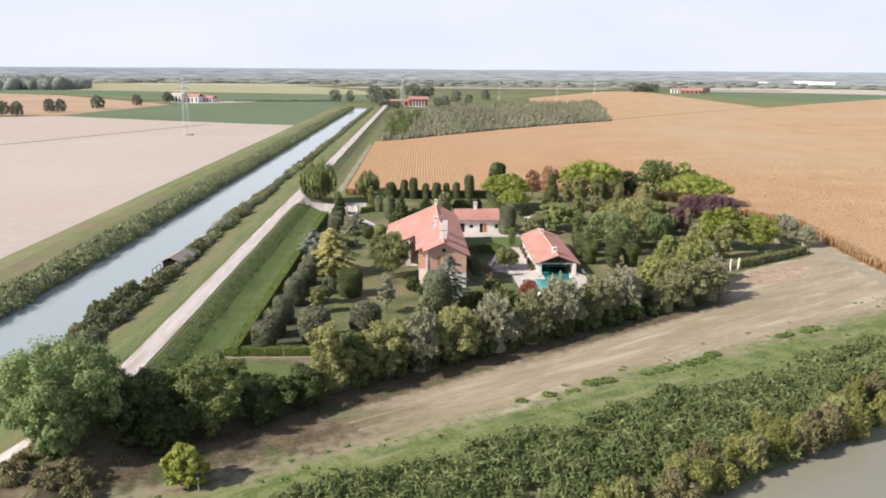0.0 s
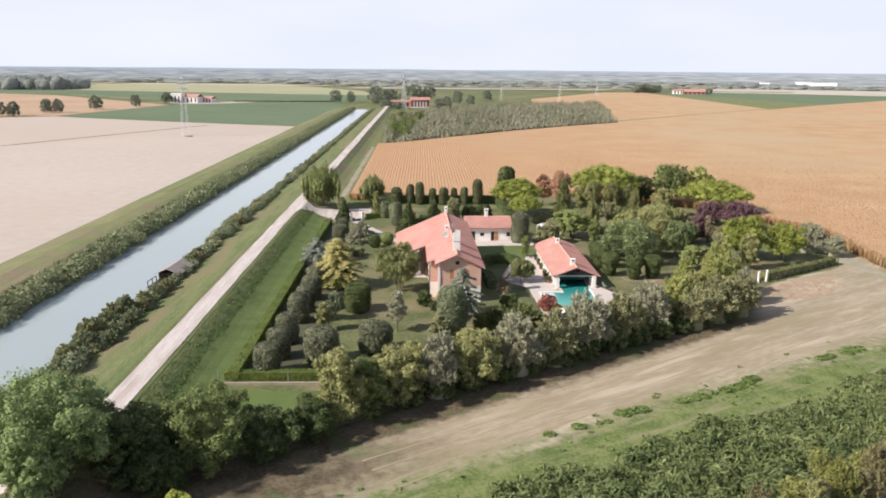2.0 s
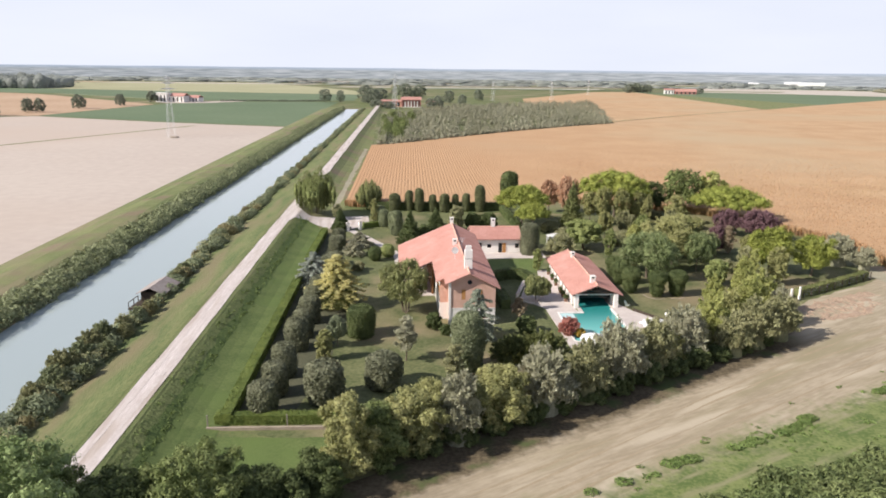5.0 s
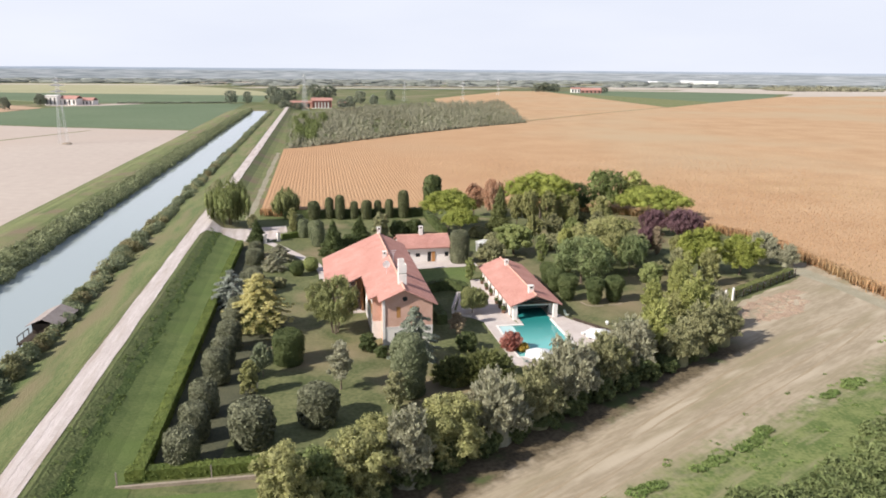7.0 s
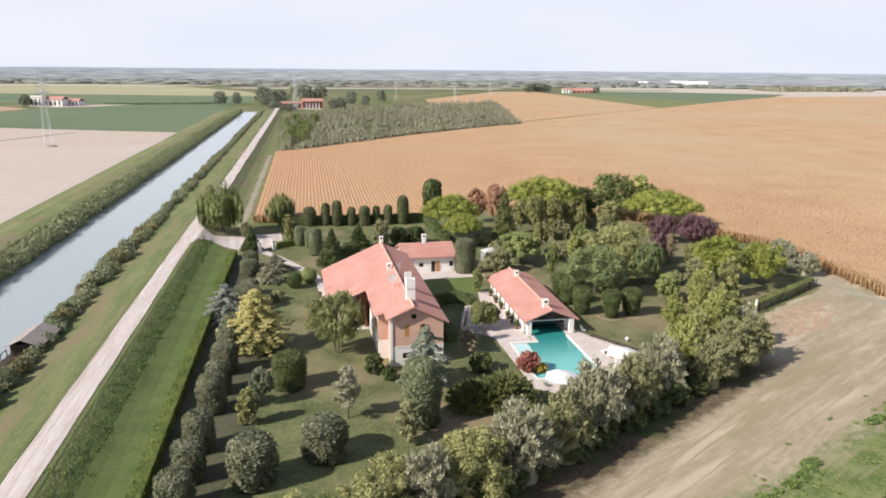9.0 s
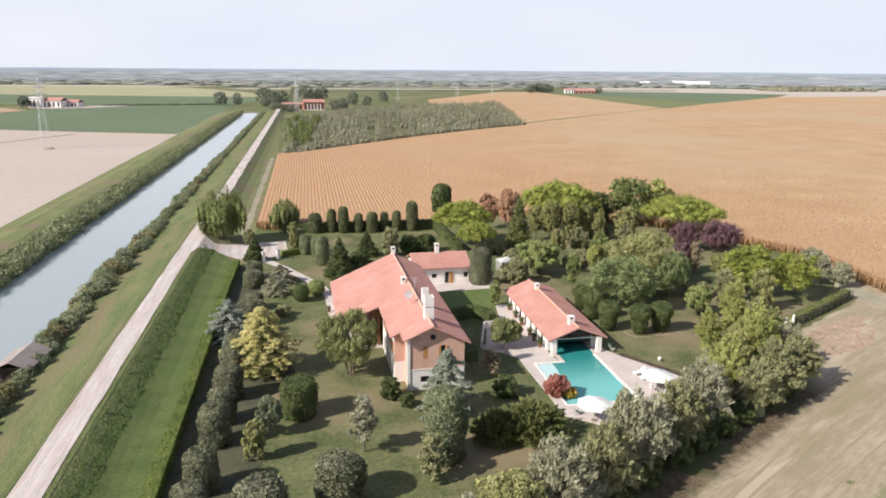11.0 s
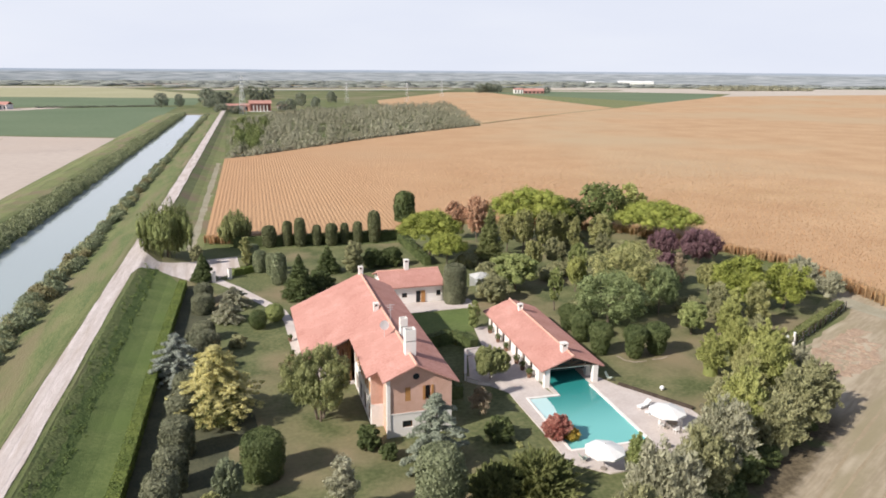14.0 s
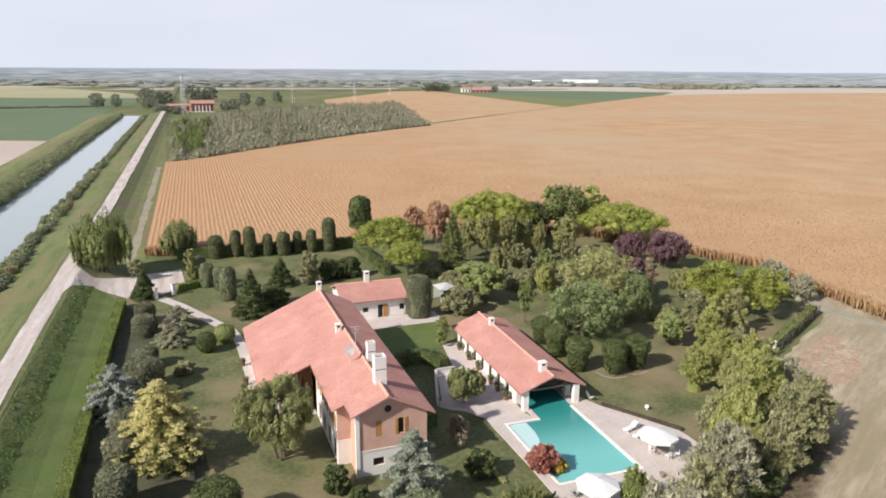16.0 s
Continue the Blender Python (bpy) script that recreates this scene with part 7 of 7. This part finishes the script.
parasol(38.1, 112.6, 2.0, 2.7, "white canvas parasol over the poolside table")
parasol(27.7, 106.8, 2.0, 2.7, "white canvas parasol at the pool end")


def lounger(x, y, rz):
    o = thing("sun_lounger", x, y, 0.16, rz, "white sun lounger with cushion on the deck", "lounger", "sun loungers")
    part("frame", box(B(), -0.32, 0.32, -0.95, 0.95, 0.26, 0.31), M_CLOTH, o)
    for sx in (-0.27, 0.27):
        for sy in (-0.8, 0.75):
            part("leg", box(B(), sx - 0.03, sx + 0.03, sy - 0.03, sy + 0.03, 0, 0.258), M_CLOTH, o)
    part("mattress", box(B(), -0.29, 0.29, -0.93, 0.3, 0.313, 0.39), M_CLOTH, o)
    bm = prism(B(), [(-0.29, 0.31, 0.313), (-0.29, 0.95, 0.7), (-0.29, 0.9, 0.77), (-0.29, 0.28, 0.393)], (0.58, 0, 0))
    bmesh.ops.recalc_face_normals(bm, faces=bm.faces[:])
    part("backrest", bm, M_CLOTH, o)
    return o


lo = lounger(38.3, 117.6, -70)
copy_thing(lo, pose(38.5, 116.1, 0.16, 0, 0, -72))
dc = thing("folding_chair", 37.9, 125.3, 0.16, 35, "pale green folding chair on the deck beside a pillar", "chair")
for sx in (-0.24, 0.24):
    for za, zb, ya, yb in ((0.0, 0.62, -0.35, 0.3), (0.0, 0.62, 0.3, -0.3)):
        part("leg", tube(B(), (sx, ya, za), (sx, yb, zb), 0.02, 0.02, 5), M_GREYWOOD, dc)
part("seat", prism(B(), [(-0.25, -0.36, 0.42), (0.25, -0.36, 0.42), (0.25, 0.2, 0.3), (-0.25, 0.2, 0.3)], (0, 0, 0.03)), M_SAGE, dc)
part("backrest", prism(B(), [(-0.25, 0.2, 0.335), (0.25, 0.2, 0.335), (0.25, 0.6, 1.0), (-0.25, 0.6, 1.0)], (0, 0.03, 0.02)), M_SAGE, dc)
copy_thing(dc, pose(26.4, 108.5, 0.16, 0, 0, 100))
tb = thing("garden_table", 38.6, 112.3, 0.16, 20, "dark garden table under the parasol", "table")
part("tabletop", tube(B(), (0, 0, 0.7), (0, 0, 0.75), 0.6, 0.6, 16), M_GREYWOOD, tb)
for k in range(4):
    a = k * math.tau / 4 + 0.6
    part("leg", tube(B(), (0.45 * math.cos(a), 0.45 * math.sin(a), 0), (0.4 * math.cos(a), 0.4 * math.sin(a), 0.7), 0.03, 0.03, 6), M_GREYWOOD, tb)


def chair(x, y, rz):
    o = thing("garden_chair", x, y, 0.16, rz, "white garden chair beside the table", "chair", "chairs round the table")
    part("seat", box(B(), -0.24, 0.24, -0.24, 0.24, 0.42, 0.47), M_CLOTH, o)
    part("backrest", box(B(), -0.24, 0.24, 0.2, 0.25, 0.473, 0.9), M_CLOTH, o)
    for sx in (-0.2, 0.2):
        for sy in (-0.2, 0.2):
            part("leg", box(B(), sx - 0.02, sx + 0.02, sy - 0.02, sy + 0.02, 0, 0.418), M_CLOTH, o)
    return o


ch = chair(39.5, 112.3, -80)
for x, y, r in ((38.5, 111.3, 180), (37.6, 112.8, 80), (39.6, 111.4, -130)):
    copy_thing(ch, pose(x, y, 0.16, 0, 0, r))

# planter pots along the pool house
pot = None
for k, (x, y) in enumerate([(28.5, 128.6), (28.5, 131.0), (28.5, 133.2), (28.6, 137.6), (28.6, 141.0), (28.6, 144.6)]):
    o = thing("potted_plant", x, y, 0.1, k * 40, "terracotta pot with a small green shrub", "pot", "pots along the pool house")
    part("pot", tube(B(), (0, 0, 0), (0, 0, 0.5), 0.24, 0.34, 12), M_POT, o)
    ob_of("foliage", cards_mesh("foliage", [(0, 0, 0.85, 0.42, 0.42, 0.42)], 60, 0.16, L_DARK, 60 + k), o)

gp = thing("planter_pot", 36.0, 108.8, 0.16, 0, "small grey empty pot on the pool deck", "pot")
part("pot", tube(B(), (0, 0, 0), (0, 0, 0.4), 0.2, 0.28, 12), M_GREYWOOD, gp)
part("rim", tube(B(), (0, 0, 0.403), (0, 0, 0.45), 0.31, 0.31, 12), M_GREYWOOD, gp)
for k, (x, y) in enumerate([(-0.1, 148.4), (-0.1, 142.3), (-0.5, 140.2)]):
    o = thing("potted_plant", x, y, 0.1, k * 50, "dark pot with a small shrub on the villa path", "pot", "pots on the villa path")
    part("pot", tube(B(), (0, 0, 0), (0, 0, 0.45), 0.22, 0.32, 12), M_POT, o)
    ob_of("foliage", cards_mesh("foliage", [(0, 0, 0.72, 0.36, 0.36, 0.34)], 60, 0.15, L_DARK, 70 + k), o)
ribbon("lawn_edging", [(42.6, 132.4), (43.0, 130.6), (44.0, 129.7), (45.8, 129.7)], [(42.9, 132.4), (43.3, 130.8), (44.2, 130.0), (45.8, 130.0)], 20, 1, 0.06, M_KERB, "pale stone edging before the clipped yews", "pavement", 0.02)
ribbon("lawn_edging", [(46.8, 130.0), (48.0, 129.9), (49.4, 130.4)], [(46.8, 130.3), (48.0, 130.2), (49.3, 130.7)], 16, 1, 0.06, M_KERB, "pale stone edging before the clipped yews", "pavement", 0.02)

# low court wall by the terrace tree
cw = thing("court_wall", 0, 0, 0, 0, "low white garden wall beside the terrace", "wall")
for nm, (ax, ay), (bx, by), hh in (("side_wall", (20.5, 129.6), (22.75, 137.2), 1.0), ("back_wall", (22.78, 137.25), (25.3, 137.45), 1.0), ("front_wall", (20.5, 129.35), (21.7, 128.1), 0.6), ("end_wall", (21.75, 128.1), (23.0, 127.5), 0.45)):
    d = Vector((bx - ax, by - ay, 0))
    n_ = Vector((-d.y, d.x, 0)).normalized() * 0.22
    for part_name, e, z0, z1, m_ in ((nm, 0.0, 0, hh, M_WHITE), ("coping", 0.05, hh + 0.003, hh + 0.07, M_STONE)):
        u = d.normalized() * e
        v = n_.normalized() * e
        p, q = Vector((ax, ay, z0)) - u - v, Vector((bx, by, z0)) + u - v
        up = Vector((0, 0, z1 - z0))
        bm = prism(B(), [p, q, q + up, p + up], n_ + v * 2)
        bmesh.ops.recalc_face_normals(bm, faces=bm.faces[:])
        part(part_name, bm, m_, cw)

# low wall, posts and gate at the garden front
fw = thing("low_front_wall", 0, 0, 0, 0, "low pale concrete kerb wall below the hedge", "wall")
part("kerb", box(B(), -19.0, -3.0, 86.3, 86.6, -0.1, 0.4), M_KERB, fw)
for x in (-18.9, -10.5, -4.0):
    part("post", box(B(), x - 0.06, x + 0.06, 86.62, 86.74, 0, 1.7), M_GREYWOOD, fw)
gate = thing("gate_posts", -10.6, 181.8, 0.02, 30, "white gate pillars at the drive", "gate")
for x in (-1.6, 1.6):
    p = part("pillar", box(B(), x - 0.3, x + 0.3, -0.3, 0.3, 0, 2.0), M_WHITE, gate)
    part("cap", box(B(), x - 0.38, x + 0.38, -0.38, 0.38, 2.003, 2.15), M_STONE, p)
for k in range(2):
    o = thing("fence_gate_post", 66.7 + 2.0 * k, 128.4 + 1.0 * k, 0.05, 25, "white gate post with a round lamp", "post", "fence gate posts")
    part("post", box(B(), -0.15, 0.15, -0.15, 0.15, 0, 1.9), M_WHITE, o)
    bm = B()
    bmesh.ops.create_icosphere(bm, subdivisions=2, radius=0.2, matrix=Matrix.Translation((0, 0, 2.08)))
    part("lamp_globe", bm, M_CLOTH, o)
fence = thing("wire_fence", 0, 0, 0, 0, "wire fence with grey posts along the hedge", "fence")
for k in range(10):
    p = Vector((69.6, 129.8)).lerp(Vector((88.6, 141.0)), k / 9)
    part("post", box(B(), p.x - 0.06, p.x + 0.06, p.y - 0.06, p.y + 0.06, 0, 1.5), M_WOOD, fence)
for z in (0.5, 0.95, 1.4):
    part("wire", tube(B(), (69.6, 129.7, z), (88.6, 140.9, z), 0.008, 0.008, 4), M_METAL, fence)
lamp = thing("garden_lamp", 42.9, 121.3, 0.03, 0, "white round lamp on the lawn", "lamp")
part("post", tube(B(), (0, 0, 0), (0, 0, 0.12), 0.1, 0.08), M_WHITE, lamp)
bm = B()
bmesh.ops.create_icosphere(bm, subdivisions=2, radius=0.28, matrix=Matrix.Translation((0, 0, 0.38)))
part("globe", bm, M_CLOTH, lamp)
tent = thing("white_tent", 34.2, 166.6, 0.02, 5, "white canvas garden gazebo behind the wing", "gazebo")
for sx in (-1.5, 1.5):
    for sy in (-1.5, 1.5):
        part("post", box(B(), sx - 0.05, sx + 0.05, sy - 0.05, sy + 0.05, 0, 2.2), M_CLOTH, tent)
bm = B()
v = [bm.verts.new(p) for p in ((-1.7, -1.7, 2.2), (1.7, -1.7, 2.2), (1.7, 1.7, 2.2), (-1.7, 1.7, 2.2), (0, 0, 3.0))]
for k in range(4):
    bm.faces.new((v[k], v[(k + 1) % 4], v[4]))
bmesh.ops.solidify(bm, geom=bm.faces[:], thickness=0.04)
part("canopy", bm, M_CLOTH, tent)
part("side_cloth", box(B(), -1.5, 1.5, 1.46, 1.5, 0, 2.19), M_CLOTH, tent)

# the hut over the canal
hut = thing("fishing_hut", -38.9, 129.8, 0, -4, "weathered fishing hut on stilts over the canal", "hut")
part("platform", box(B(), -2.3, 2.0, -5.2, 5.2, 0.3, 0.5), M_WOOD, hut)
for x in (-2.1, 1.7):
    for y in (-4.8, 0, 4.8):
        part("stilt", tube(B(), (x, y, -2.2), (x, y, 0.3), 0.12, 0.1), M_WOOD, hut)
part("wall", box(B(), -1.9, 1.5, -1.2, 4.6, 0.503, 1.9), M_WOOD, hut)
for sgn, e in ((-1, -2.5), (1, 2.2)):
    bm = prism(B(), [(-0.2, -1.8, 2.75), (e, -1.8, 1.75), (e, 5.1, 1.75), (-0.2, 5.1, 2.75)], (0, 0, 0.08))
    bmesh.ops.recalc_face_normals(bm, faces=bm.faces[:])
    part("roof", bm, M_HUTROOF, hut)
for y in (-5.0, -3.2, -1.6):
    part("rail_post", box(B(), -2.25, -2.15, y - 0.05, y + 0.05, 0.503, 1.4), M_WOOD, hut)
part("rail", box(B(), -2.26, -2.14, -5.05, -1.55, 1.404, 1.48), M_WOOD, hut)


# ---- far farms, pylons, sheds ----
def far_house(name, x, y, rz, w, d, h, rise, label, wallm, roofm, cols=5, white=False):
    o = thing(name, x, y, 0.02, rz, label, "farmhouse")
    ops = [(w * (k + 0.3) / cols, w * (k + 0.7) / cols, h * 0.1, h * 0.8) for k in range(cols)]
    wall("front_wall", o, wallm, (-w / 2, -d / 2), (1, 0), w, 0, h, 0.4, ops)
    for q in ops:
        window(o, (-w / 2, -d / 2), (1, 0), *q, 0.4)
    wall("right_wall", o, wallm, (w / 2, -d / 2 + 0.4), (0, 1), d - 0.4, 0, h, 0.4)
    wall("back_wall", o, wallm, (w / 2 - 0.4, d / 2), (-1, 0), w - 0.4, 0, h, 0.4)
    wall("left_wall", o, wallm, (-w / 2, d / 2 - 0.4), (0, -1), d - 0.8, 0, h, 0.4)
    for sgn in (-1, 1):
        bm = prism(B(), [(-w / 2 - 0.6, 0, h + rise), (w / 2 + 0.6, 0, h + rise), (w / 2 + 0.6, sgn * (d / 2 + 0.6), h - 0.1), (-w / 2 - 0.6, sgn * (d / 2 + 0.6), h - 0.1)], (0, 0, 0.25))
        bmesh.ops.recalc_face_normals(bm, faces=bm.faces[:])
        part("roof", bm, roofm, o)
    return o


far_house("red_barn", -15, 716, 3, 19, 9, 5.2, 1.2, "low red barn joined to the farmhouse", M_BRICK, M_TILE, 3)
# red farmhouse with an open colonnade
rf = thing("red_farmhouse", 3.5, 712, 0.02, 3, "red farmhouse with an open front of pale columns", "farmhouse")
part("back_wall", box(B(), -9, 9, 0, 0.4, 0, 7.0), M_REDWALL, rf)
part("side_wall", box(B(), -9, -8.6, -4.6, -0.004, 0, 7.0), M_REDWALL, rf)
part("side_wall", box(B(), 8.6, 9, -4.6, -0.004, 0, 7.0), M_REDWALL, rf)
part("lintel", box(B(), -9, 9, -5.0, -4.604, 5.6, 7.0), M_REDWALL, rf)
for k in range(7):
    x = -8.7 + k * 2.9
    part("column", box(B(), x - 0.45, x + 0.45, -5.1, -4.5, 0, 5.6), M_WHITE if k % 6 else M_REDWALL, rf, "pale column")
part("plinth", box(B(), -9.4, 9.4, -6.4, -5.2, 0, 0.5), M_WHITE, rf)
for sgn in (-1, 1):
    bm = prism(B(), [(-9.7, -2.3, 9.4), (9.7, -2.3, 9.4), (9.7, -2.3 + sgn * 3.5, 6.95), (-9.7, -2.3 + sgn * 3.5, 6.95)], (0, 0, 0.25))
    bmesh.ops.recalc_face_normals(bm, faces=bm.faces[:])
    part("roof", bm, M_TILE, rf)
far_house("small_hut", 24, 742, 0, 9, 6, 3.0, 1.0, "small pale outbuilding beside the farm", M_WHITE, M_TILE, 2)
far_house("white_farmhouse", -233, 770, -15, 18, 11, 6.0, 2.6, "white farmhouse with red roof", M_WHITE, M_TILE, 4)
far_house("white_tower_house", -247, 768, -15, 12, 10, 8.6, 0.6, "white two-storey farm building", M_WHITE, M_WHITE, 3)
far_house("farm_barn", -219.5, 777, -15, 15, 10, 4.2, 2.2, "long low barn with pinkish roof", M_WHITE, M_TILE, 4)
far_house("far_farm", 410, 1150, -12, 14, 12, 6.0, 2.0, "pale pink farmhouse among trees", M_WHITE, M_TILE, 3)
far_house("far_barn", 434, 1145, -12, 32, 14, 4.0, 3.5, "long barn with red tiled roof", M_REDWALL, M_TILE, 5)


def shed(x, y, w, d, h):
    o = thing("white_shed", x, y, 0, -28, "long white industrial shed far off", "shed", "far sheds")
    part("body", box(B(), -w / 2, w / 2, -d / 2, d / 2, 0, h), M_CLOTH, o)
    bm = prism(B(), [(-w / 2 - 1, -d / 2 - 1, h + 0.02), (-w / 2 - 1, 0, h + 3), (-w / 2 - 1, d / 2 + 1, h + 0.02)], (w + 2, 0, 0))
    bmesh.ops.recalc_face_normals(bm, faces=bm.faces[:])
    part("roof", bm, M_CLOTH, o)


shed(985, 1800, 92, 26, 6)
shed(1190, 1820, 40, 20, 5)
shed(870, 1830, 22, 15, 4)


def pylon(x, y, h, w, label, t=0.06):
    o = thing("power_pylon", x, y, 0.02, 35, label, "pylon", "power pylons")
    for sx in (-1, 1):
        for sy in (-1, 1):
            part("leg", tube(B(), (sx * w / 2, sy * w / 2, 0), (sx * w * 0.1, sy * w * 0.1, h), t, t * 0.7, 4), M_METAL, o)
    bm = B()
    n = 9
    for k in range(n):
        z0, z1 = h * k / n, h * (k + 1) / n
        a, b = w / 2 * (1 - 0.8 * k / n), w / 2 * (1 - 0.8 * (k + 1) / n)
        for (p, q) in (((-1, -1), (1, -1)), ((1, -1), (1, 1)), ((1, 1), (-1, 1)), ((-1, 1), (-1, -1))):
            tube(bm, (p[0] * a, p[1] * a, z0), (q[0] * b, q[1] * b, z1), t * 0.5, t * 0.5, 3)
            tube(bm, (q[0] * a, q[1] * a, z0), (p[0] * b, p[1] * b, z1), t * 0.5, t * 0.5, 3)
    part("bracing", bm, M_METAL, o)
    for z, l in ((h * 0.78, 4.5), (h * 0.87, 3.8), (h * 0.95, 3.0)):
        part("cross_arm", prism(B(), [(-l, 0, z), (0, 0, z + 0.7), (l, 0, z), (0, 0, z - 0.2)], (0, 0.15, 0)), M_METAL, o)
    return o


pylon(-123, 402, 32, 3.8, "tall steel lattice pylon in the pale field")
pylon(-11, 676, 31, 4.2, "tall steel lattice pylon beside the farmhouse", 0.12)
pylon(98, 853, 22, 3.5, "steel lattice pylon beyond the wood")
pylon(168, 863, 22, 3.5, "steel lattice pylon beyond the wood")
pylon(248, 1013, 22, 3.5, "steel lattice pylon beyond the wood")
bm = B()
bmesh.ops.create_icosphere(bm, subdivisions=2, radius=1.0, matrix=Matrix.Translation((-121, 400, 0.3)) @ Matrix.Diagonal((2.4, 1.7, 0.7, 1)))
tagged(part("pylon_mound", bm, M_KERB, None), "low brown earth mound under the pylon", "mound")
# turned earth at the fence corner: low clods in curving heaps
hv, hf = [], []
for k in range(380):
    t, lane = g.uniform(0, 1), k % 6
    x, y = 67.5 + 15.0 * t + 1.6 * math.sin(5 * t + lane) + g.uniform(-0.6, 0.6), 118.0 + 10.5 * t + 1.1 * lane + 1.5 * math.cos(4 * t + lane) + g.uniform(-0.6, 0.6)
    a, lx, ly, lz = g.uniform(0, math.pi), g.uniform(0.25, 1.2), g.uniform(0.12, 0.5), g.uniform(0.03, 0.12)
    base = len(hv)
    for v in ICO1_V:
        u, w = v[0] * lx * g.uniform(0.7, 1.2), v[1] * ly * g.uniform(0.7, 1.2)
        hv.append((x + u * math.cos(a) - w * math.sin(a), y + u * math.sin(a) + w * math.cos(a), 0.05 + v[2] * lz))
    hf += [tuple(int(i) + base for i in f) for f in ICO1_F]
tagged(new("turned_earth", from_arrays("turned_earth", hv, hf, M_DIRT)), "reddish clods of turned earth on the dry strip", "earth", kind="stuff")
